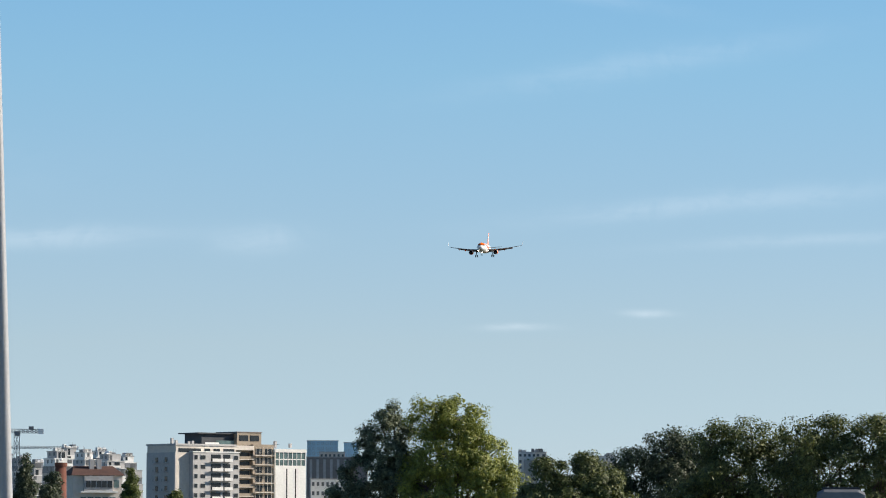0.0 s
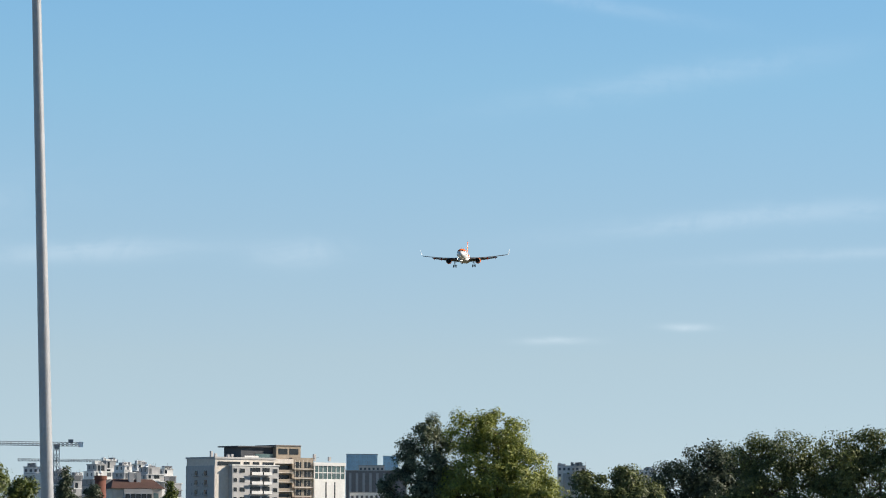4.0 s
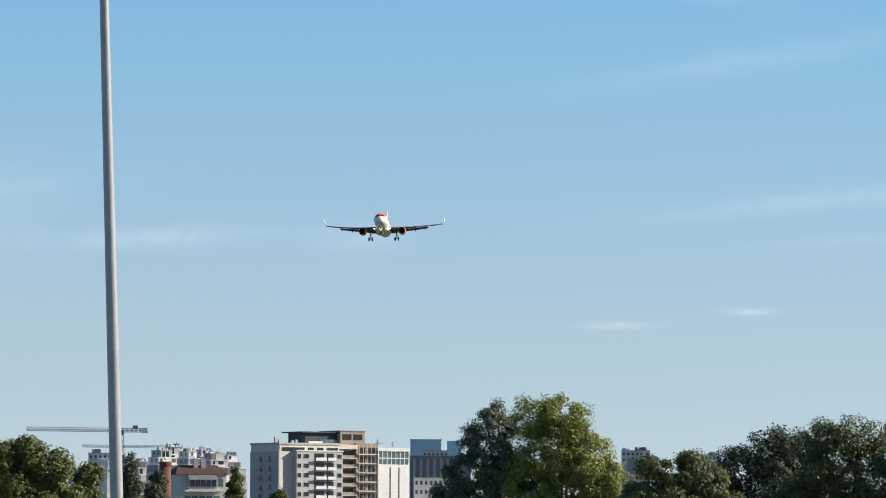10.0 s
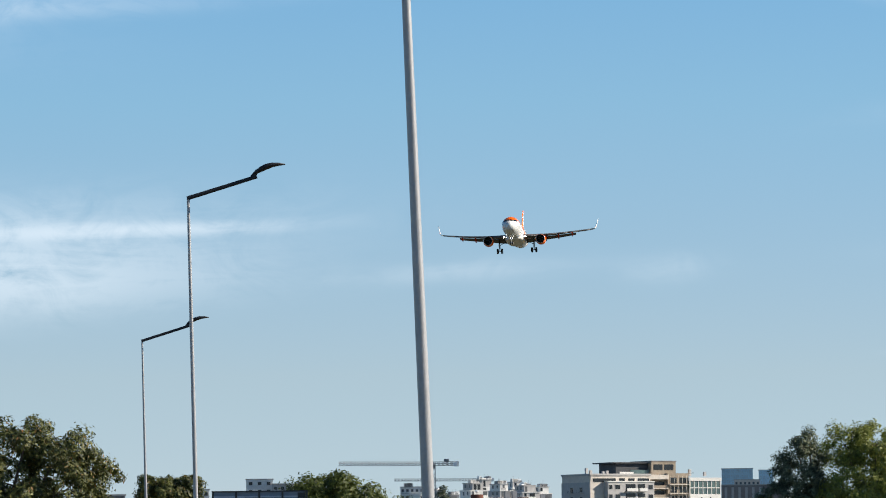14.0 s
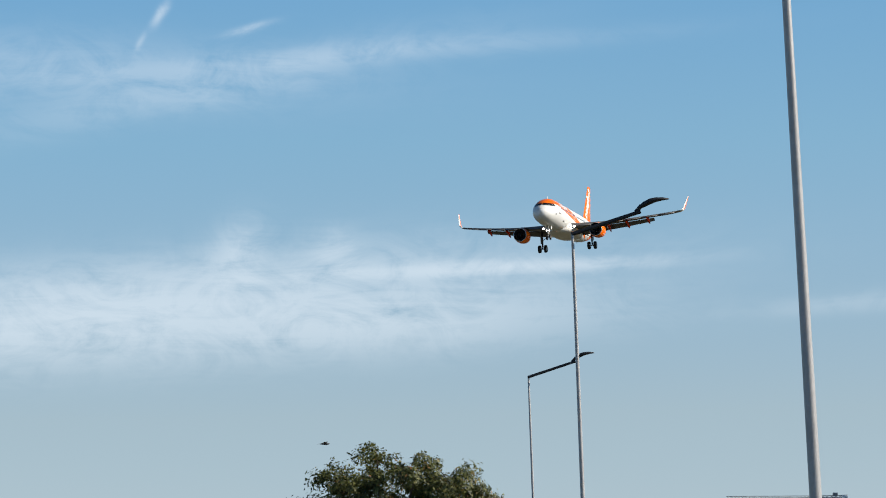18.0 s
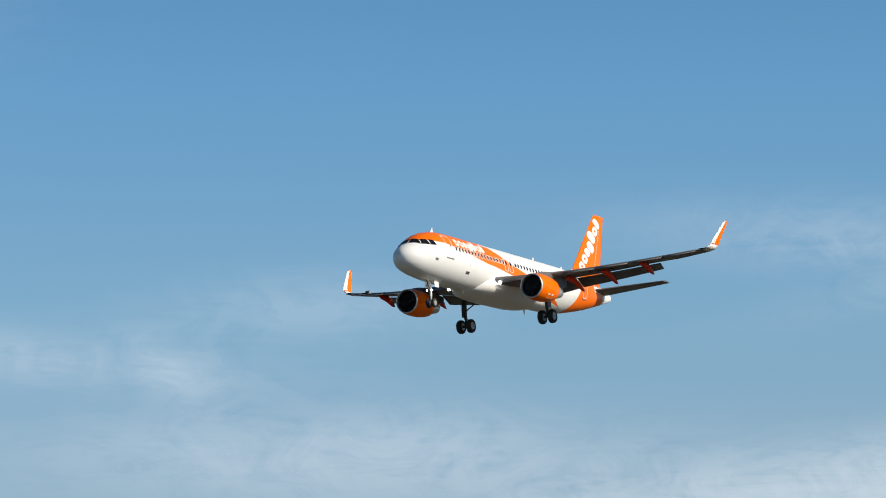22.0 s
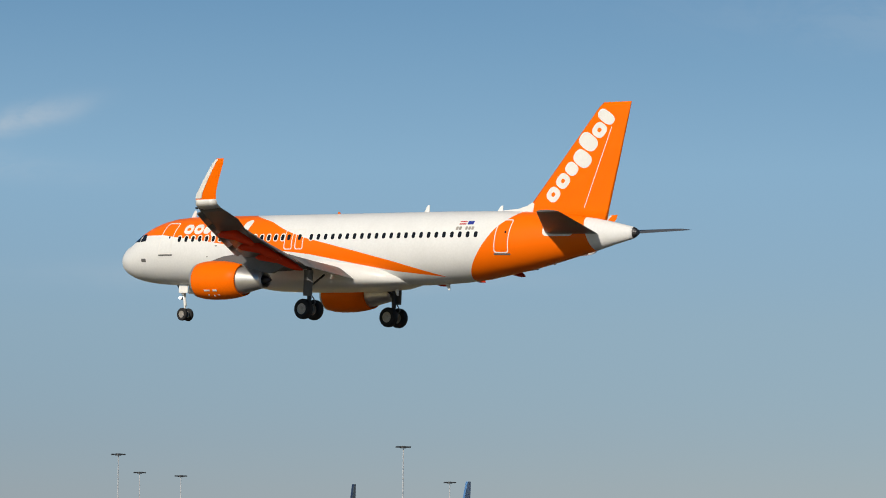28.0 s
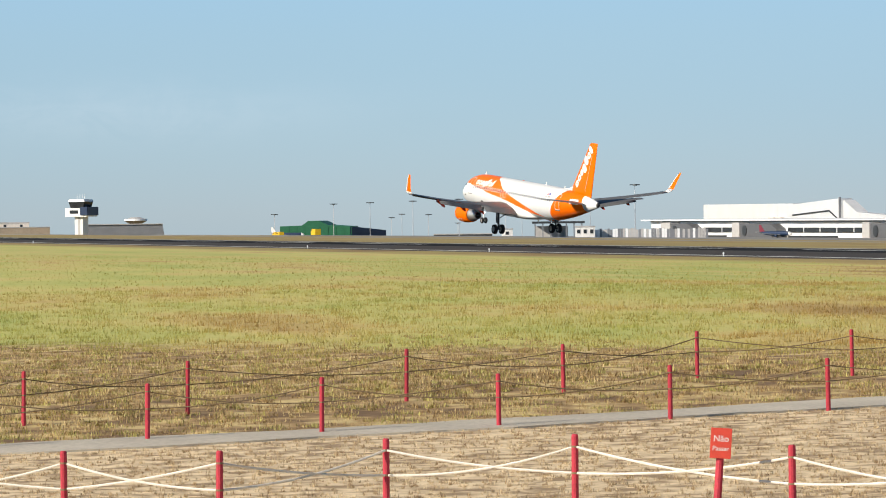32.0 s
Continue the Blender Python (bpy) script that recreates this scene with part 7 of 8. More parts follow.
def livery():
    """White paint with orange over the forward roof, a wedge towards the wing and the rear fuselage."""
    m = material("airliner_paint", (0.775, 0.79, 0.79), 0.38, 0, 0.05, 0.6, 8.0, coat=0.12, gloss=0.15)
    nt = m.node_tree
    b = nt.nodes["Principled BSDF"]
    white = b.inputs["Base Color"].links[0].from_socket
    tc, sep = nt.nodes.new("ShaderNodeTexCoord"), nt.nodes.new("ShaderNodeSeparateXYZ")
    nt.links.new(tc.outputs["Object"], sep.inputs[0])

    def op(kind, a, c, d=None):
        n = nt.nodes.new("ShaderNodeMath")
        n.operation = kind
        for k, v in enumerate((a, c) if d is None else (a, c, d)):
            if isinstance(v, (int, float)):
                n.inputs[k].default_value = v
            else:
                nt.links.new(v, n.inputs[k])
        return n.outputs[0]
    s = op("SUBTRACT", 17.0, sep.outputs["Y"])
    z = sep.outputs["Z"]

    def curve(pairs, lo, hi):
        """Height of a paint edge along the stations."""
        r = nt.nodes.new("ShaderNodeValToRGB")
        r.color_ramp.interpolation = "LINEAR"
        e = r.color_ramp.elements
        for k, (st, v) in enumerate(pairs):
            q = e[k] if k < 2 else e.new(st / 40.0)
            q.position = st / 40.0
            g = (v + 3) / 6
            q.color = (g, g, g, 1)
        nt.links.new(op("DIVIDE", s, 40.0), r.inputs[0])
        return op("MULTIPLY_ADD", r.outputs[0], 6.0, -3.0)
    low = curve([(1.0, 0.70), (1.7, 0.86), (2.6, 0.88), (4.5, 0.88), (5.9, 0.70), (7.2, 0.58), (8.5, 0.40), (9.8, 0.24), (11.2, 0.06), (12.5, -0.02),
                 (16.0, -0.38), (19.4, -0.95), (22.0, -1.36), (25.3, -1.68)], 0, 0)
    high = curve([(1.0, 3.0), (10.4, 3.0), (10.6, 2.05), (11.2, 1.9), (12.6, 1.58), (14.1, 1.0), (15.45, 0.6), (17.0, 0.28), (19.6, -0.28), (22.0, -0.82), (25.35, -1.68)], 0, 0)
    front = op("MULTIPLY", op("GREATER_THAN", z, low), op("LESS_THAN", z, high))
    front = op("MULTIPLY", front, op("LESS_THAN", s, 25.35))
    front = op("MULTIPLY", front, op("GREATER_THAN", s, 1.15))
    rear_edge = curve([(0, -3.0), (26.5, -2.2), (27.8, -0.55), (28.95, 0.92), (29.85, 1.72), (31, 3.0)], 0, 0)
    rear = op("MULTIPLY", op("LESS_THAN", z, rear_edge), op("GREATER_THAN", s, 26.2))
    # white tail cone behind the tailplane
    rear = op("MULTIPLY", rear, op("LESS_THAN", op("MULTIPLY_ADD", z, 0.35, s), 34.75))
    mask = op("MAXIMUM", front, rear)
    mix = nt.nodes.new("ShaderNodeMix")
    mix.data_type = "RGBA"
    nt.links.new(mask, mix.inputs["Factor"])
    nt.links.new(white, mix.inputs["A"])
    mix.inputs["B"].default_value = (*ORANGE, 1)
    nt.links.new(mix.outputs["Result"], b.inputs["Base Color"])
    return m


ORANGE = (0.97, 0.165, 0.001)
paint_orange = material("orange_paint", ORANGE, 0.4, 0, 0.06, 0.8, 12, coat=0.12, gloss=0.06)
paint_white = material("white_paint_gloss", (0.8, 0.8, 0.78), 0.32, 0, 0.05, 1.0, 14, coat=0.2)
paint_grey = material("grey_wing_paint", (0.125, 0.128, 0.133), 0.45, 0, 0.18, 0.8, 9)
paint_light_grey = material("light_grey_paint", (0.13, 0.13, 0.132), 0.45, 0, 0.12, 1.0, 10)
hub_metal = material("dull_hub_metal", (0.42, 0.39, 0.35), 0.5, 0.5, 0.25, 6, 30)
bare_metal = material("bare_metal", (0.70, 0.69, 0.67), 0.42, 0.85, 0.12, 2.0, 30)
# the livery's orange, reddened and darkened for the shade under the wing
fairing_shade_orange = material("shaded_orange_paint", (0.62, 0.034, 0.003), 0.45, 0, 0.1, 1.0, 12, gloss=0.15)
dark_metal = material("dark_metal", (0.06, 0.06, 0.065), 0.45, 0.6, 0.2, 3, 30)
tyre_rubber = material("tyre_rubber", (0.018, 0.018, 0.019), 0.75, 0, 0.3, 5, 40, 0.1)
dark_glass = material("dark_glass", (0.012, 0.015, 0.02), 0.08, 0, 0.2, 2, 9)
lamp_glow = bpy.data.materials.new("landing_light_glow")
lamp_glow.use_nodes = True
lamp_glow.node_tree.nodes["Principled BSDF"].inputs["Emission Color"].default_value = (1, 0.95, 0.85, 1)
lamp_glow.node_tree.nodes["Principled BSDF"].inputs["Emission Strength"].default_value = 8.0


def wing_le(y):
    return 12.2 + 0.575 * (y - 1.97)


def wing_te(y):
    """The fixed wing's trailing edge: the flaps begin behind it, the full chord only outboard of them."""
    if y < 6.4:
        return 18.1 - 0.02 * (y - 1.97)
    inner, full = 18.01 + 0.385 * (y - 6.4), 18.96 + 0.325 * (y - 6.4)
    return inner + (full - inner) * max(0.0, min(1.0, (y - 12.9) / 1.1))


def wing_z(y):
    return -1.15 + 0.09 * (y - 1.97) + 0.0034 * (y - 1.97) ** 2


def wing(side, parent):
    ys = [0.6, 1.97, 3.2, 4.6, 6.4, 8.5, 10.5, 12.5, 14.5, 16.0, 16.7]
    rings = []
    for y in ys:
        c = wing_te(y) - wing_le(y)
        rings.append(airfoil(wing_le(y), c, side * y, wing_z(y), 0.15 - 0.05 * min(1, y / 8)))
    w = solid("wing", *loft(rings), paint_grey, parent, "grey painted swept wing", True)
    # slats drooped ahead of the leading edge
    for y0, y1 in ((2.6, 4.9), (6.7, 9.0), (9.06, 11.4), (11.46, 13.8), (13.86, 16.2)):
        rr = []
        for y in (y0, (y0 + y1) / 2, y1):
            c = 0.17 * (wing_te(y) - wing_le(y)) + 0.12
            rr.append(airfoil(wing_le(y) - 0.22, c, side * y, wing_z(y) - 0.12, 0.2, 8, -0.35))
        solid("slat", *loft(rr), paint_grey, w, "grey extended slat", True)
    # flaps lowered behind the trailing edge
    for y0, y1, c0, c1 in ((2.1, 6.1, 1.5, 1.4), (6.5, 12.9, 1.35, 0.85)):
        rr = []
        for k in range(5):
            y = y0 + (y1 - y0) * k / 4
            c = c0 + (c1 - c0) * k / 4
            rr.append(airfoil(wing_te(y) + 0.02, c * 0.92, side * y, wing_z(y) - 0.21, 0.12, 8, 0.5))
        solid("flap", *loft(rr), paint_grey, w, "grey lowered flap", True)
    # registration below the port wing as plain bars
    if side > 0:
        for k in range(6):
            if k != 2:
                y = 8.2 + 0.52 * k
                c = wing_te(y) - wing_le(y)
                st, zz = wing_le(y) + 0.46 * c, wing_z(y) - 0.0185 * c
                bm = bmesh.new()
                box(bm, -y - 0.15, -y + 0.15, 17 - st - 0.28, 17 - st + 0.28, zz - 0.025, zz + 0.02)
                part("registration_bar", bm, dark_metal, w, "plain dark registration bar")
    # flap track fairings
    for y, ln in ((6.5, 3.5), (9.2, 3.2), (12.2, 2.7)):
        rr = []
        te = wing_te(y)
        for u, r in ((0, 0.02), (0.08, 0.13), (0.25, 0.2), (0.5, 0.24), (0.7, 0.22), (0.88, 0.15), (1, 0.03)):
            s = te - 2.1 + u * ln
            zc = wing_z(y) - 0.24 - 0.42 * max(0, u - 0.45) * ln * 0.9
            rr.append([B(s, side * y + r * 0.75 * math.cos(a), zc + r * 1.25 * math.sin(a)) for a in (2 * math.pi * k / 10 for k in range(10))])
        solid("flap_track_fairing", *loft(rr), fairing_shade_orange, w, "deep orange flap track fairing", True)
    # sharklet: blended root in white, orange blade above
    base = [(16.7, 0.0, 0.0, 0.0), (17.05, 0.16, 0.10, 0.05), (17.3, 0.42, 0.24, 0.14), (17.45, 0.78, 0.42, 0.24)]
    z0, le0, c0 = wing_z(16.7), wing_le(16.7), wing_te(16.7) - wing_le(16.7)

    def ring(y, dz, ds, lean, chord):
        out = []
        for u, t in ((0, 0), (0.1, 0.05), (0.3, 0.07), (0.6, 0.05), (1, 0.0), (0.6, -0.04), (0.3, -0.055), (0.1, -0.04)):
            th = t * chord
            out.append(B(le0 + ds + u * chord, side * (y + th * -lean), z0 + dz + th * (1 - lean)))
        return out
    rr = [ring(16.7, 0, 0, 0, c0), ring(17.05, 0.14, 0.16, 0.45, c0 * 0.95), ring(17.3, 0.4, 0.36, 0.75, c0 * 0.88)]
    solid("sharklet_root", *loft(rr), paint_white, w, "white blended wing tip", True)
    rr = [ring(17.3, 0.4, 0.36, 0.75, c0 * 0.88), ring(17.4, 0.72, 0.55, 0.9, c0 * 0.8), ring(17.6, 1.5, 1.22, 0.95, c0 * 0.62), ring(17.78, 2.25, 1.9, 0.95, c0 * 0.45), ring(17.82, 2.48, 2.2, 0.95, c0 * 0.3)]
    sh = solid("sharklet", *loft(rr), paint_orange, w, "orange upturned wing tip", False)

    def front(y, dz, ds, lean, chord):
        out = []
        for u, t in ((-0.03, 0.0), (0.1, 0.075), (0.24, 0.088), (0.32, 0.088), (0.32, 0.0), (0.32, -0.075), (0.24, -0.076), (0.1, -0.065)):
            th = t * chord
            out.append(B(le0 + ds + u * chord, side * (y + th * -lean), z0 + dz + th * (1 - lean)))
        return out
    lead = [front(17.32, 0.46, 0.40, 0.78, c0 * 0.87), front(17.4, 0.72, 0.55, 0.9, c0 * 0.8), front(17.6, 1.5, 1.22, 0.95, c0 * 0.62), front(17.77, 2.2, 1.85, 0.95, c0 * 0.46), front(17.81, 2.44, 2.15, 0.95, c0 * 0.33)]
    solid("leading_edge", *loft(lead), paint_white, sh, "white leading edge", False)
    bm = bmesh.new()
    box(bm, side * -16.6 - 0.2, side * -16.6 + 0.2, 17 - wing_le(16.6) - 0.25, 17 - wing_le(16.6) + 0.03, wing_z(16.6) - 0.04, wing_z(16.6) + 0.06, 0.02)
    part("navigation_light", bm, dark_glass, w)
    return w


def engine(side, parent):
    y0, z0 = 5.75, -2.12
    e = new("engine")
    e.parent = parent
    e.location = B(11.2, side * y0, z0)

    def skin(name, prof, mat, label="", caps=False):
        rings = [[(x, -y, z) for x, y, z in r] for r in lathe(prof, 32)]
        return solid(name, *loft(rings, True, caps), mat, e, label, True)
    cowl = skin("fan_cowl", [(0.16, 1.0), (0.5, 1.07), (1.1, 1.11), (1.9, 1.10), (2.6, 1.03), (3.3, 0.90), (3.32, 0.86), (2.4, 0.9), (1.2, 0.93), (0.3, 0.9)], paint_orange, "glossy orange engine cowl")
    skin("intake_lip", [(0.3, 0.9), (0.12, 0.89), (0.03, 0.93), (0.0, 0.96), (0.04, 0.99), (0.16, 1.002)], bare_metal, "polished intake lip")
    skin("intake_duct", [(0.3, 0.895), (0.6, 0.88), (0.95, 0.87), (0.97, 0.3)], dark_metal, "dark intake duct")
    skin("spinner", [(0.97, 0.3), (0.7, 0.2), (0.5, 0.06), (0.48, 0.005)], dark_metal, "", True)
    for k in range(24):
        a = 2 * math.pi * k / 24
        bm = bmesh.new()
        pts = [(0.26, -0.03), (0.26, 0.03), (0.86, 0.09), (0.86, -0.06)]
        for dy in (0.0, 0.05):
            [bm.verts.new((r * math.cos(a) - w * math.sin(a), -0.9 - dy - w, r * math.sin(a) + w * math.cos(a))) for r, w in pts]
        bm.verts.ensure_lookup_table()
        v = bm.verts
        for f in ((0, 1, 2, 3), (7, 6, 5, 4), (0, 4, 5, 1), (1, 5, 6, 2), (2, 6, 7, 3), (3, 7, 4, 0)):
            bm.faces.new([v[i] for i in f])
        part("fan_blade", bm, dark_metal, e)
    skin("core_nozzle", [(3.1, 0.84), (3.4, 0.76), (4.0, 0.62), (4.7, 0.47), (4.95, 0.42), (4.9, 0.38), (4.2, 0.36)], bare_metal, "bare metal exhaust nozzle")
    skin("exhaust_plug", [(4.4, 0.28), (4.9, 0.22), (5.25, 0.1), (5.4, 0.01)], dark_metal, "", True)
    # maintenance markings on the cowl
    for dy, dz, w, h in ((1.35, -0.62, 0.42, 0.1), (1.95, -0.62, 0.3, 0.12), (1.35, -0.85, 0.09, 0.1), (1.75, -0.9, 0.09, 0.1), (2.1, -0.85, 0.09, 0.1)):
        a = math.asin(dz / 1.09)
        vs = []
        for u in (-w / 2, w / 2):
            for v in (-h / 2, h / 2):
                aa = a + v / 1.09
                vs.append((side * -1.125 * math.cos(aa), -dy - u, 1.125 * math.sin(aa)))
        vs += [(x * 0.99, y, z * 0.99) for x, y, z in vs]
        solid("cowl_marking", vs, [(0, 1, 3, 2), (4, 6, 7, 5), (0, 4, 5, 1), (2, 3, 7, 6), (0, 2, 6, 4), (1, 5, 7, 3)], paint_white, e, "small white maintenance marking")
    # pylon
    rr = []
    for s, zb, zt, w in ((12.0, -1.12, -1.02, 0.03), (13.0, -1.2, -0.78, 0.17), (14.4, -1.3, -0.62, 0.2), (15.6, -1.7, -0.75, 0.19), (16.6, -1.75, -0.95, 0.15), (17.6, -1.35, -1.0, 0.04)):
        rr.append([(-side * (y0 + dy) + side * y0, 17 - s - (17 - 11.2), z - z0) for dy, z in ((-w, zb), (w, zb), (w, zt), (-w, zt))])
    solid("pylon", *loft(rr), paint_light_grey, e, "pale grey engine pylon", False)
    return e


def wheel(parent, centre, radius, width, side):
    w = new("wheel")
    w.parent = parent
    w.location = centre
    def ring(prof):
        return [[(y, r * math.cos(2 * math.pi * k / 24), r * math.sin(2 * math.pi * k / 24)) for k in range(24)] for y, r in prof]
    h = width / 2
    solid("tyre", *loft(ring([(-h * 0.8, radius * 0.55), (-h, radius * 0.75), (-h * 0.92, radius * 0.92), (-h * 0.55, radius * 0.99), (0, radius), (h * 0.55, radius * 0.99), (h * 0.92, radius * 0.92),
          (h, radius * 0.75), (h * 0.8, radius * 0.55)])), tyre_rubber, w, "black rubber tyre", True)
    solid("rim", *loft(ring([(-h * 0.86, radius * 0.5), (-h * 0.9, radius * 0.54), (-h * 0.6, radius * 0.4), (-h * 0.95, radius * 0.16), (h * 0.95, radius * 0.16), (h * 0.6, radius * 0.4), (h * 0.9, radius * 0.54), (h * 0.86, radius * 0.5)])),
          hub_metal, w, "dull metal wheel rim", False)
    return w


def rounded_quad(name, s0, s1, z0, z1, mat, parent, label="", radius=0.12, side=1, out=0.012, lean=0.0, rim=0.0):
    """A thin panel that follows the fuselage's side; rim: only its border of that width."""
    pts = []
    for cx, cz, a0 in ((s1 - radius, z1 - radius, 0), (s0 + radius, z1 - radius, 90), (s0 + radius, z0 + radius, 180), (s1 - radius, z0 + radius, 270)):
        for k in range(5):
            a = radians(a0 + 22.5 * k)
            pts.append((cx + radius * math.cos(a), cz + radius * math.sin(a)))
    # points along the straight sides, so that long panels follow the curved skin
    dense = []
    for p, q in zip(pts, pts[1:] + pts[:1]):
        n = max(1, int(math.hypot(q[0] - p[0], q[1] - p[1]) / 0.16))
        dense += [(p[0] + (q[0] - p[0]) * k / n, p[1] + (q[1] - p[1]) * k / n) for k in range(n)]
    pts = dense
    cs, cz = (s0 + s1) / 2, (z0 + z1) / 2

    def skin(p, o):
        s, y, z = fuselage_side(p[0] + lean * (p[1] - cz), p[1], o)
        return B(s, side * y, z)
    n = len(pts)
    if rim:
        fs, fz = 1 - 2 * rim / (s1 - s0), 1 - 2 * rim / (z1 - z0)
        inner = [(cs + (a - cs) * fs, cz + (b - cz) * fz) for a, b in pts]
        rings = [[skin(p, -0.01) for p in pts], [skin(p, out) for p in pts], [skin(p, out) for p in inner], [skin(p, -0.01) for p in inner]]
        v, f = loft(rings, True, False)
        return solid(name, v, f, mat, parent, label)
    shrink = [[(cs + (a - cs) * f, cz + (b - cz) * f) for a, b in pts] for f in ((1.0, 0.62, 0.2) if z1 - z0 > 0.25 else (1.0,))]
    return solid(name, *loft([[skin(p, -0.01) for p in pts]] + [[skin(p, out) for p in q] for q in shrink]), mat, parent, label)


# plain shapes that stand for the brand lettering: offset, width, foot, height, slot
BRAND_SHAPES = [(0.0, 0.60, 0.0, 0.62, 1), (0.70, 0.60, 0.0, 0.62, 1), (1.38, 0.50, 0.0, 0.62, 0), (1.95, 0.62, -0.26, 0.88, 0),
                (2.62, 0.62, -0.05, 0.95, 0), (3.32, 0.60, 0.0, 0.62, 1), (3.98, 0.46, 0.0, 0.85, 0)]


def airliner():
    root = new("airliner")
    root.empty_display_size = 1.0
    tagged(root, "white and orange twin-engine passenger jet with gear and flaps lowered", "airplane")
    fine = []
    for (s0, *_), (s1, *_) in zip(STATIONS, STATIONS[1:]):
        n = max(1, int((s1 - s0) / 0.8))
        fine += [s0 + (s1 - s0) * k / n for k in range(n)]
    fine.append(STATIONS[-1][0])
    rings = [[B(*fuselage_point(s, 2 * math.pi * k / 48)) for k in range(48)] for s in fine]
    body = solid("fuselage", *loft(rings), livery(), root, "white fuselage with orange roof sweep and rear", True)
    rings = [[B(*fuselage_point(37.25, a)) for a in (2 * math.pi * k / 16 for k in range(16))], [B(37.5, 0.16 * math.cos(2 * math.pi * k / 16), 0.72 + 0.16 * math.sin(2 * math.pi * k / 16)) for k in range(16)]]
    solid("exhaust_outlet", *loft(rings), dark_metal, body, "dark outlet at the tail's end")
    # belly fairing
    rr = []
    for s, w, top, bot in ((10.3, 0.3, -1.5, -2.0), (11.0, 1.3, -0.9, -2.2), (12.2, 2.0, -0.45, -2.36), (14, 2.2, -0.4, -2.42), (17, 2.22, -0.5, -2.42), (19.5, 2.12, -0.75, -2.38), (21, 1.85, -1.1, -2.28), (21.9, 1.3, -1.5, -2.12), (22.3, 0.4, -1.75, -1.95)):
        c, h = (top + bot) / 2, (top - bot) / 2
        ring = []
        for k in range(32):
            a = 2 * math.pi * k / 32
            ca, sa_ = math.cos(a), math.sin(a)
            ring.append(B(s, w * math.copysign(abs(ca) ** 0.75, ca), c + h * math.copysign(abs(sa_) ** 0.75, sa_)))
        rr.append(ring)
    solid("belly_fairing", *loft(rr), paint_white, root, "white wing root fairing", True)
    for side in (1, -1):
        wing(side, root)
        engine(side, root)
        # tailplane
        rr = [airfoil(31.6 + (y - 0.3) * 0.62, 3.7 - 0.36 * y, side * y, 0.55 + 0.13 * y, 0.09) for y in (0.3, 1.2, 3.0, 5.0, 6.05, 6.22)]
        solid("tailplane", *loft(rr), paint_grey, root, "grey swept tailplane", True)
        # cabin windows
        k, s = 0, 5.95
        while s < 28.2:
            if not (14.05 < s < 15.6):
                win = rounded_quad("cabin_window", s - 0.115, s + 0.115, 0.44, 0.78, dark_glass, body, "", 0.1, side, 0.014)
                if s < 17.0:
                    rounded_quad("window_surround", s - 0.17, s + 0.17, 0.38, 0.84, paint_white, body, "white window surround", 0.14, side, 0.009, 0, 0.05)
            s += 0.533
            k += 1
        for s in (14.4, 15.22):
            rounded_quad("overwing_exit", s - 0.3, s + 0.3, -0.1, 1.12, paint_white, body, "white outline of overwing exit", 0.12, side, 0.012, 0, 0.05)
            rounded_quad("cabin_window", s - 0.115, s + 0.115, 0.44, 0.78, dark_glass, body, "", 0.1, side, 0.014)
        for s0, s1, z0, z1 in ((4.4, 5.42, -0.26, 1.62), (29.05, 29.95, -0.42, 1.44)):
            d = rounded_quad("cabin_door", s0, s1, z0, z1, paint_white, body, "white outline of cabin door", 0.14, side, 0.012, 0.08, 0.05)
            rounded_quad("door_sill", s0 - 0.08, s1 + 0.02, z0 - 0.1, z0 - 0.02, paint_light_grey, body, "grey door sill", 0.03, side, 0.02)
            rounded_quad("door_window", (s0 + s1) / 2 + 0.16, (s0 + s1) / 2 + 0.26, 0.66, 0.8, dark_glass, body, "", 0.04, side, 0.016)
        # cockpit windows: patches that follow the curved skin, given as corners of station and angle
        for name, corners in (("cockpit_window", [(1.69, 0.50), (2.44, 0.50), (2.37, 0.965), (1.985, 0.955)]), ("cockpit_window", [(2.50, 0.505), (3.08, 0.535), (2.95, 0.945), (2.53, 0.965)]), ("windscreen", [(1.30, 9.0), (1.63, 0.50), (1.93, 0.95), (1.86, 9.0)])):
            polar = []
            for st, z in corners:
                t, b = interp([(r[0], r[2]) for r in STATIONS], st), interp([(r[0], r[3]) for r in STATIONS], st)
                polar.append((st, radians(87.6) if z > 5 else math.asin(max(-1, min(1, (z - (t + b) / 2) / ((t - b) / 2))))))
            rings = []
            for q in range(9):
                v = q / 8
                (s0, a0), (s1, a1) = [tuple(e + (f - e) * v for e, f in zip(polar[k], polar[m])) for k, m in ((0, 3), (1, 2))]
                row = [(s0 + (s1 - s0) * u / 8, a0 + (a1 - a0) * u / 8) for u in range(9)]
                ring = []
                for lift_off, seq in ((0.016, row), (-0.04, row[::-1])):
                    for st, a in seq:
                        w, t, b = [interp([(r[0], r[k]) for r in STATIONS], st) for k in (1, 2, 3)]
                        ring.append(B(st, side * (w + lift_off) * math.cos(a), (t + b) / 2 + ((t - b) / 2 + lift_off) * math.sin(a)))
                rings.append(ring)
            solid(name, *loft(rings), dark_glass, body, "dark windscreen pane" if name == "windscreen" else "dark cockpit side window")
        # brand shapes on the roof sweep
        for off, w, z0, h, slot in BRAND_SHAPES:
            s = 6.1 + off * 1.13
            hi, lo = 0.90 + (z0 + h) * 0.95, 0.90 + z0 * 0.7
            rounded_quad("brand_shape", s, s + w * 1.16, lo, hi, paint_white, body, "plain white brand shape", min(w * 1.16, hi - lo) * 0.46, side, 0.012, -0.1 if slot else 0.18, 0.2 if slot else 0)
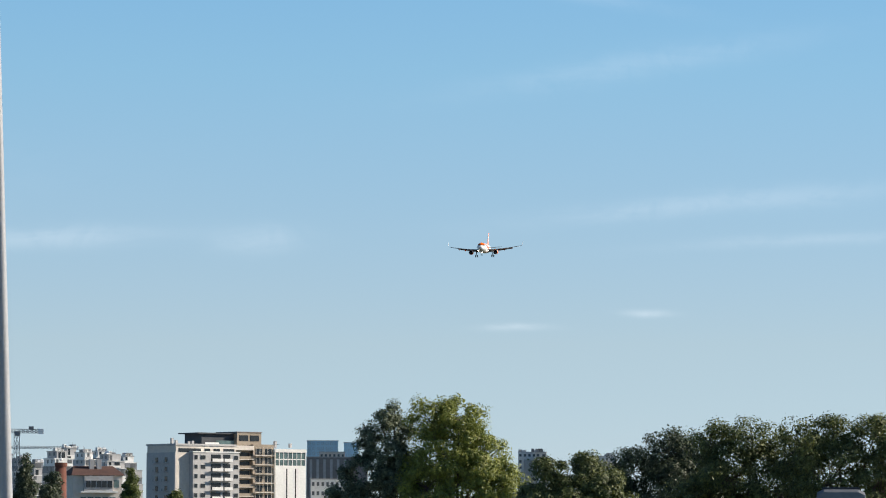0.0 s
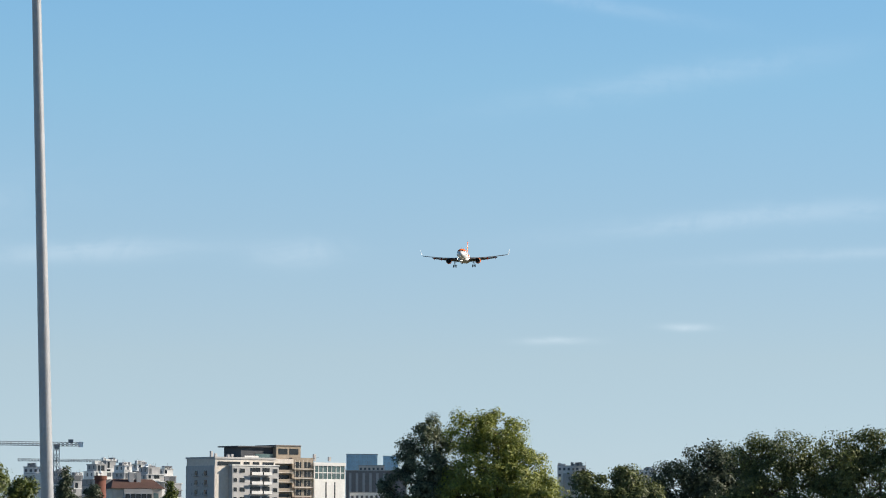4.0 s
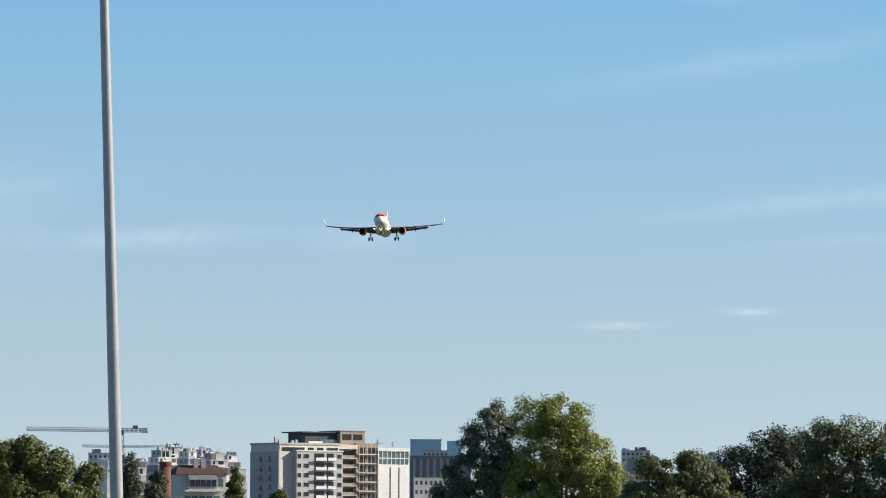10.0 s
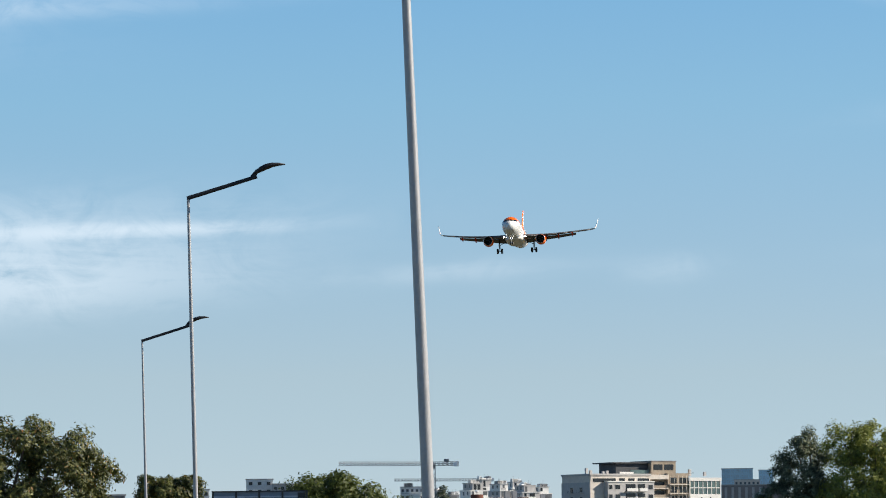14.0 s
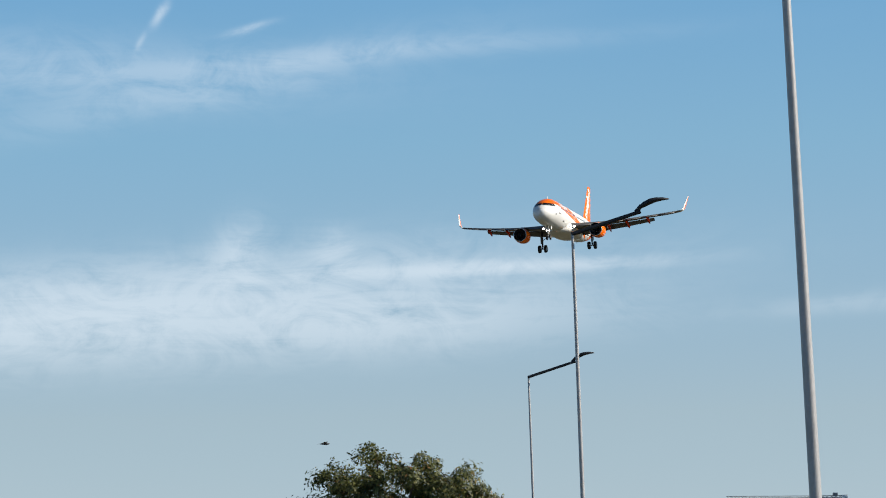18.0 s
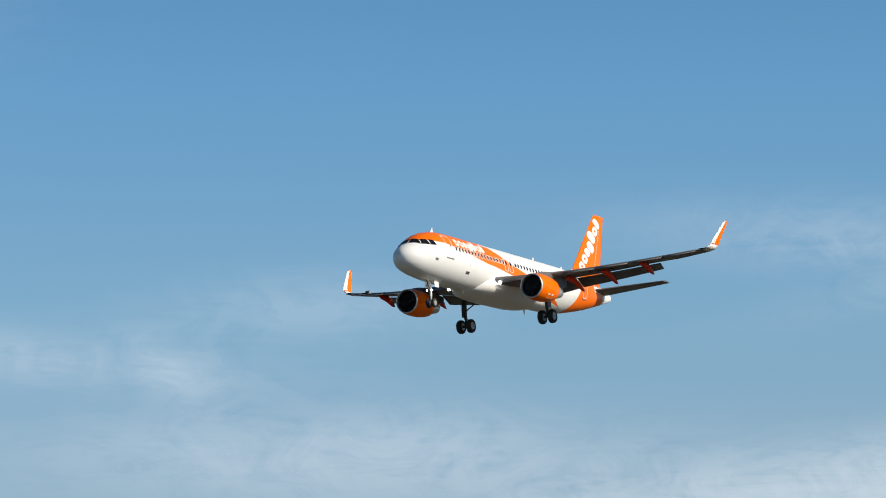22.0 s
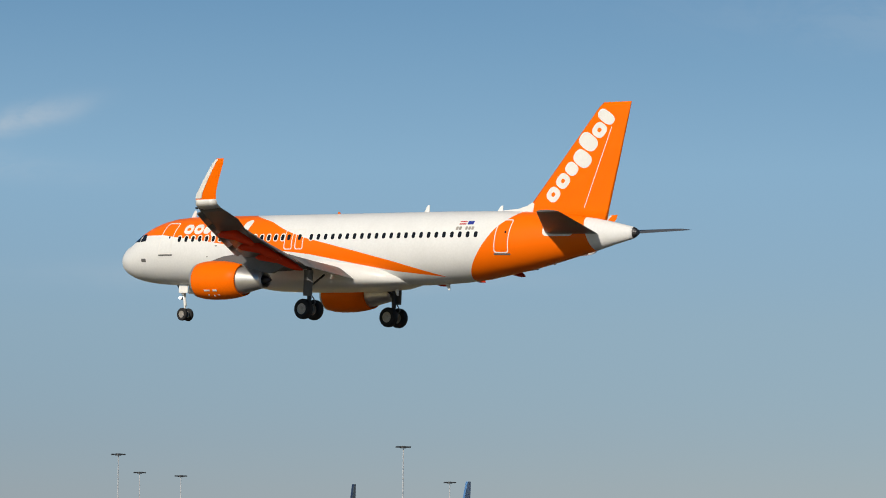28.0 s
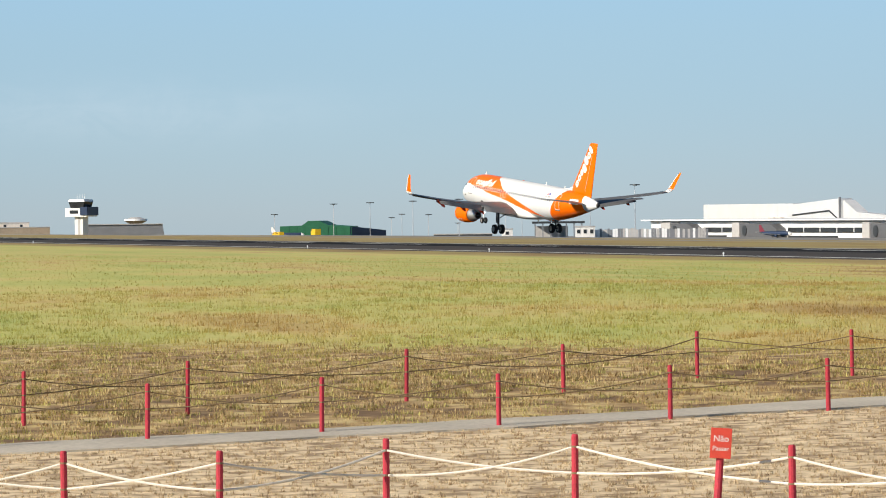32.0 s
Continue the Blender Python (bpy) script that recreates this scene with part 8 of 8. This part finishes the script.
        # small service hatches
        for s, z, w, h in ((8.05, -1.05, 0.3, 0.22), (8.2, -0.45, 0.05, 0.05), (8.9, 0.18, 0.07, 0.07), (10.0, 0.18, 0.07, 0.07), (3.0, -0.6, 0.2, 0.2), (12.7, -1.3, 0.06, 0.06)):
            rounded_quad("service_hatch", s - w, s + w, z - h / 2, z + h / 2, paint_light_grey, body, "small grey service hatch", min(w, h) * 0.3, side, 0.01)
        rounded_quad("drain_opening", 7.9, 8.2, -1.12, -0.98, dark_metal, body, "", 0.05, side, 0.016)
        # pale seal plate round the tailplane's root
        rounded_quad("tailplane_seal", 32.0, 33.8, 0.5, 1.1, paint_white, body, "white plate at the tailplane's root", 0.22, side, 0.014)
        # registration as plain bars, with two small flags above
        for k in range(6):
            if k != 2:
                rounded_quad("registration_bar", 26.45 + k * 0.21 - 0.07, 26.45 + k * 0.21 + 0.09, 0.88, 1.06, hub_metal, body, "plain grey registration bar", 0.03, side, 0.012)
        rounded_quad("flag", 26.5, 26.95, 1.18, 1.38, flag_red, body, "small red and white flag", 0.02, side, 0.012)
        rounded_quad("flag_band", 26.5, 26.95, 1.245, 1.315, paint_white, body, "", 0.02, side, 0.016)
        rounded_quad("flag", 27.05, 27.45, 1.18, 1.38, flag_blue, body, "small blue flag", 0.02, side, 0.012)
    # fin with dorsal fillet
    def fin_ring(z, le, te, th):
        n, out = 8, []
        for k in range(n + 1):
            u = (1 - math.cos(math.pi * k / n)) / 2
            out.append((le + u * (te - le), th * 4 * u * (1 - u) * (1.3 - 0.6 * u)))
        return [B(s, y, z) for s, y in out] + [B(s, -y, z) for s, y in out[-2:0:-1]]
    fin = solid("fin", *loft([fin_ring(1.2, 29.3, 35.4, 0.28), fin_ring(2.0, 29.95, 35.55, 0.26), fin_ring(4.5, 32.05, 36.1, 0.19), fin_ring(7.6, 34.65, 36.75, 0.1), fin_ring(7.85, 34.95, 36.8, 0.05)]), paint_orange, root, "tall orange tail fin", True)
    solid("dorsal_fillet", *loft([[B(28.2, 0, 2.05), B(28.2, 0.04, 2.0), B(28.2, -0.04, 2.0)], [B(29.4, 0, 2.14), B(29.4, 0.14, 1.9), B(29.4, -0.14, 1.9)], [B(30.0, 0, 2.3), B(30.0, 0.18, 1.9), B(30.0, -0.18, 1.9)], [B(30.5, 0, 2.55), B(30.5, 0.2, 1.9), B(30.5, -0.2, 1.9)]]), paint_white, root, "white fillet before the fin")
    def fin_half(s, z):
        k = (z - 2.0) / 5.6
        le, te, th = 29.95 + 4.7 * k, 35.55 + 1.2 * k, 0.26 - 0.16 * k
        u = (s - le) / (te - le)
        return th * 4 * u * (1 - u) * (1.3 - 0.6 * u)
    # brand shapes climb along the fin's leading edge
    ang = radians(50)
    for side in (1, -1):
        for off, w, z0, h, slot in BRAND_SHAPES:
            w2, x0, y0, y1 = w * 1.36, off * 1.3, z0 * 1.35, (z0 + h) * 1.35
            loops = []
            for grow, o in ((1.0, -0.02), (1.0, 0.012)) + (((0.3, 0.012), (0.3, -0.02)) if slot else ((0.7, 0.012), (0.4, 0.012), (0.1, 0.012))):
                r = []
                for k in range(20):
                    t = 2 * math.pi * k / 20
                    px = x0 + w2 / 2 + grow * w2 / 2 * math.copysign(abs(math.cos(t)) ** 0.75, math.cos(t))
                    pz = (y0 + y1) / 2 + grow * (y1 - y0) / 2 * math.copysign(abs(math.sin(t)) ** 0.75, math.sin(t))
                    px -= 0.12 * (pz - (y0 + y1) / 2)
                    s = 31.95 + px * 1.05 * math.cos(ang) - pz * 1.05 * math.sin(ang)
                    z = 2.25 + px * 1.05 * math.sin(ang) + pz * 1.05 * math.cos(ang)
                    r.append(B(s, side * (fin_half(s, z) + o), z))
                loops.append(r)
            skin = loops
            solid("brand_shape", *loft(skin, True, not slot), paint_white, fin, "plain white brand shape")
        # rudder line
        line = [(34.0, 2.1), (35.6, 6.5)]
        r = []
        for s, z in line:
            y = fin_half(s, z)
            r.append([B(s - 0.02, side * (y - 0.01), z), B(s + 0.02, side * (y - 0.01), z), B(s + 0.02, side * (y + 0.01), z), B(s - 0.02, side * (y + 0.01), z)])
        solid("rudder_hinge", *loft(r), paint_white, fin, "pale rudder hinge line")
    # blade aerials
    for s, z, h in ((5.3, 2.03, 0.42), (22.9, 2.05, 0.4), (28.1, 2.03, 0.3)):
        rr = [[B(s - 0.18, 0.02, z - 0.03), B(s + 0.22, 0.02, z - 0.03), B(s + 0.22, -0.02, z - 0.03), B(s - 0.18, -0.02, z - 0.03)], [B(s + 0.08, 0.012, z + h), B(s + 0.22, 0.012, z + h), B(s + 0.22, -0.012, z + h), B(s + 0.08, -0.012, z + h)]]
        solid("aerial", *loft(rr), paint_white, root, "white blade aerial")
    for s, z, h in ((24.6, -2.0, 0.35), (20.9, -2.2, 0.45), (10.2, -2.05, 0.2), (31.9, -0.8, 0.2)):
        rr = [[B(s - 0.15, 0.02, z), B(s + 0.2, 0.02, z), B(s + 0.2, -0.02, z), B(s - 0.15, -0.02, z)], [B(s + 0.1, 0.012, z - h), B(s + 0.2, 0.012, z - h), B(s + 0.2, -0.012, z - h), B(s + 0.1, -0.012, z - h)]]
        solid("aerial", *loft(rr), paint_white, root, "white blade aerial below the hull")
    bm = bmesh.new()
    bmesh.ops.create_icosphere(bm, subdivisions=2, radius=0.09, matrix=Matrix.Translation(B(16.5, 0, 2.1)))
    part("beacon", bm, paint_orange, root)
    # main gear
    for side in (1, -1):
        g = new("main_gear")
        g.parent = root
        bm = bmesh.new()
        tube(bm, B(17.6, side * 3.75, -1.0), B(17.74, side * 3.8, -3.1), 0.15, 0.13, 12)
        tube(bm, B(17.74, side * 3.8, -2.9), B(17.74, side * 3.8, -3.66), 0.09, 0.09, 12)
        tube(bm, B(17.74, side * 3.25, -3.66), B(17.74, side * 4.35, -3.66), 0.08, 0.08, 10)
        part("leg", bm, dark_metal, g, "dark gear leg")
        bm = bmesh.new()
        tube(bm, B(17.68, side * 3.75, -2.4), B(17.5, side * 2.3, -1.6), 0.06, 0.06, 8)
        part("side_stay", bm, dark_metal, g)
        bm = bmesh.new()
        tube(bm, B(17.95, side * 3.8, -2.9), B(18.2, side * 3.8, -3.25), 0.035, 0.035, 8)
        tube(bm, B(18.2, side * 3.8, -3.25), B(17.9, side * 3.8, -3.6), 0.035, 0.035, 8)
        part("torque_link", bm, paint_light_grey, g)
        bm = bmesh.new()
        box(bm, -side * 4.0 - 0.02, -side * 4.0 + 0.02, 17 - 18.1, 17 - 17.45, -2.9, -1.45, 0.02)
        part("gear_door", bm, paint_grey, g, "grey gear leg door")
        for dy in (-0.465, 0.465):
            wheel(g, B(17.74, side * 3.8 + dy, -3.66), 0.58, 0.42, side)
    g = new("nose_gear")
    g.parent = root
    bm = bmesh.new()
    tube(bm, B(4.72, 0, -1.85), B(4.92, 0, -3.2), 0.1, 0.09, 12)
    tube(bm, B(4.87, 0, -3.0), B(4.95, 0, -3.7), 0.06, 0.06, 10)
    tube(bm, B(4.95, -0.3, -3.7), B(4.95, 0.3, -3.7), 0.05, 0.05, 8)
    part("leg", bm, paint_white, g, "white nose gear leg")
    bm = bmesh.new()
    tube(bm, B(4.22, 0, -1.9), B(4.82, 0, -2.7), 0.05, 0.05, 8)
    tube(bm, B(4.67, -0.18, -2.75), B(4.67, 0.18, -2.75), 0.07, 0.07, 8)
    part("drag_stay", bm, paint_light_grey, g)
    for side in (1, -1):
        bm = bmesh.new()
        box(bm, -side * 0.42 - 0.02, -side * 0.42 + 0.02, 17 - 5.45, 17 - 4.75, -2.45, -1.85, 0.03)
        part("gear_door", bm, paint_white, g, "white nose gear door")
        bm = bmesh.new()
        bmesh.ops.create_uvsphere(bm, u_segments=12, v_segments=8, radius=0.085, matrix=Matrix.Translation(B(4.66, side * 0.2, -2.72)))
        part("taxi_light", bm, lamp_glow, g, "bright lit taxi light")
        bm = bmesh.new()
        bmesh.ops.create_uvsphere(bm, u_segments=12, v_segments=8, radius=0.15, matrix=Matrix.Translation(B(12.35, side * 2.35, -1.35)))
        part("landing_light", bm, lamp_glow, root, "bright lit landing light")
        wheel(g, B(4.95, side * 0.25, -3.7), 0.38, 0.22, side)
    return root


flag_red = material("flag_red", (0.5, 0.03, 0.04), 0.5)
flag_blue = material("flag_blue", (0.02, 0.04, 0.3), 0.5)
plane = airliner()

AIRLINER_ROWS = [
    (0.0, 151.89, -1725.53, 133.98, -1.82, 0.84, -1.32),
    (0.5, 151.99, -1693.02, 131.80, -1.48, 0.85, -1.00),
    (1.0, 152.08, -1660.47, 129.62, -1.12, 0.85, -0.66),
    (1.5, 152.18, -1627.89, 127.43, -0.74, 0.86, -0.32),
    (2.0, 152.29, -1595.27, 125.23, -0.36, 0.86, 0.03),
    (2.5, 152.39, -1562.62, 123.03, 0.04, 0.86, 0.38),
    (3.0, 152.49, -1529.94, 120.83, 0.43, 0.86, 0.73),
    (3.5, 152.59, -1497.21, 118.62, 0.83, 0.87, 1.08),
    (4.0, 152.69, -1464.46, 116.42, 1.21, 0.87, 1.43),
    (4.5, 152.79, -1431.67, 114.22, 1.58, 0.87, 1.77),
    (5.0, 152.89, -1398.84, 112.03, 1.94, 0.88, 2.10),
    (5.5, 152.98, -1365.99, 109.85, 2.27, 0.89, 2.42),
    (6.0, 153.07, -1333.09, 107.68, 2.58, 0.90, 2.72),
    (6.5, 153.15, -1300.17, 105.52, 2.86, 0.91, 3.01),
    (7.0, 153.23, -1267.21, 103.38, 3.10, 0.93, 3.27),
    (7.5, 153.30, -1234.22, 101.26, 3.30, 0.95, 3.52),
    (8.0, 153.36, -1201.19, 99.15, 3.46, 0.98, 3.74),
    (8.5, 153.42, -1168.13, 97.07, 3.58, 1.01, 3.95),
    (9.0, 153.48, -1135.04, 95.00, 3.66, 1.04, 4.16),
    (9.5, 153.55, -1101.92, 92.96, 3.70, 1.07, 4.37),
    (10.0, 153.61, -1068.76, 90.93, 3.72, 1.11, 4.58),
    (10.5, 153.67, -1035.57, 88.92, 3.71, 1.14, 4.78),
    (11.0, 153.72, -1002.35, 86.92, 3.68, 1.18, 4.97),
    (11.5, 153.77, -969.10, 84.93, 3.62, 1.22, 5.14),
    (12.0, 153.82, -935.81, 82.95, 3.54, 1.27, 5.30),
    (12.5, 153.85, -902.49, 80.98, 3.44, 1.32, 5.42),
    (13.0, 153.88, -869.14, 79.02, 3.33, 1.37, 5.52),
    (13.5, 153.90, -835.75, 77.07, 3.20, 1.42, 5.58),
    (14.0, 153.91, -802.33, 75.13, 3.07, 1.49, 5.60),
    (14.5, 153.90, -768.88, 73.19, 2.92, 1.55, 5.58),
    (15.0, 153.88, -735.40, 71.27, 2.77, 1.62, 5.52),
    (15.5, 153.85, -701.89, 69.35, 2.62, 1.70, 5.40),
    (16.0, 153.80, -668.34, 67.44, 2.46, 1.78, 5.23),
    (16.5, 153.72, -634.76, 65.55, 2.29, 1.88, 4.98),
    (17.0, 153.62, -601.16, 63.67, 2.08, 2.00, 4.63),
    (17.5, 153.50, -567.51, 61.81, 1.85, 2.12, 4.23),
    (18.0, 153.38, -533.84, 59.95, 1.61, 2.25, 3.79),
    (18.5, 153.25, -500.13, 58.17, 1.38, 2.37, 3.36),
    (19.0, 153.14, -466.38, 56.48, 1.17, 2.48, 2.98),
    (19.5, 153.05, -432.60, 54.82, 0.99, 2.56, 2.66),
    (20.0, 152.98, -398.78, 53.14, 0.86, 2.62, 2.44),
    (20.5, 152.95, -364.92, 51.37, 0.79, 2.66, 2.34),
    (21.0, 152.94, -331.04, 49.46, 0.79, 2.70, 2.30),
    (21.5, 152.95, -297.11, 47.37, 0.81, 2.72, 2.32),
    (22.0, 152.96, -263.16, 45.05, 0.82, 2.71, 2.37),
    (22.5, 152.97, -229.18, 42.44, 0.78, 2.66, 2.41),
    (23.0, 152.99, -195.16, 39.64, 0.68, 2.56, 2.44),
    (23.5, 152.98, -161.11, 36.87, 0.44, 2.40, 2.43),
    (24.0, 152.98, -127.03, 34.34, 0.12, 2.20, 2.39),
    (24.5, 152.99, -92.91, 32.01, -0.16, 1.97, 2.41),
    (25.0, 153.03, -58.76, 29.76, -0.27, 1.73, 2.55),
    (25.5, 153.12, -24.57, 27.60, -0.15, 1.46, 2.86),
    (26.0, 153.24, 9.66, 25.58, 0.09, 1.18, 3.26),
    (26.5, 153.34, 43.93, 23.82, 0.38, 0.96, 3.60),
    (27.0, 153.40, 78.23, 22.23, 0.68, 0.90, 3.81),
    (27.5, 153.44, 112.56, 20.54, 1.02, 0.93, 3.94),
    (28.0, 153.48, 146.92, 18.64, 1.38, 0.96, 4.07),
    (28.5, 153.53, 181.32, 16.66, 1.74, 0.88, 4.27),
    (29.0, 153.63, 215.76, 14.73, 2.08, 0.63, 4.59),
    (29.5, 153.74, 250.23, 12.80, 2.41, 0.32, 4.95),
    (30.0, 153.81, 284.74, 10.90, 2.80, 0.07, 5.19),
    (30.5, 153.82, 319.27, 9.22, 3.27, -0.03, 5.20),
    (31.0, 153.78, 353.85, 7.91, 3.80, -0.04, 5.06),
    (31.5, 153.72, 388.45, 6.84, 4.36, -0.01, 4.87),
    (32.0, 153.67, 423.10, 5.77, 4.90, -0.01, 4.70),
]


def motions():
    walk(plane, [(t, pose(*r)) for t, *r in AIRLINER_ROWS])
    # each bird holds a straight course: bearing and height at a time, change a second, distance
    for ob, (t0, az, el, daz, d_el, d) in zip(birds, ((19.0, -63.35, 6.79, -2.7, -0.22, 150), (17.0, -68.4, 2.45, -1.8, -0.06, 170), (21.5, -56.4, 7.6, -2.7, -0.4, 160))):
        a = radians(az)
        p = Vector((d * math.cos(a), d * math.sin(a), rise(d, el)))
        v = Vector((-math.sin(a), math.cos(a), 0)) * radians(daz) * d + Vector((0, 0, radians(d_el) * d))
        turn = math.degrees(math.atan2(v.y, v.x))
        walk(ob, [(t, pose(*(p + v * (t - t0)), 0, 0, turn)) for t in (0.0, t0, 26.0, 32.0)])


motions()
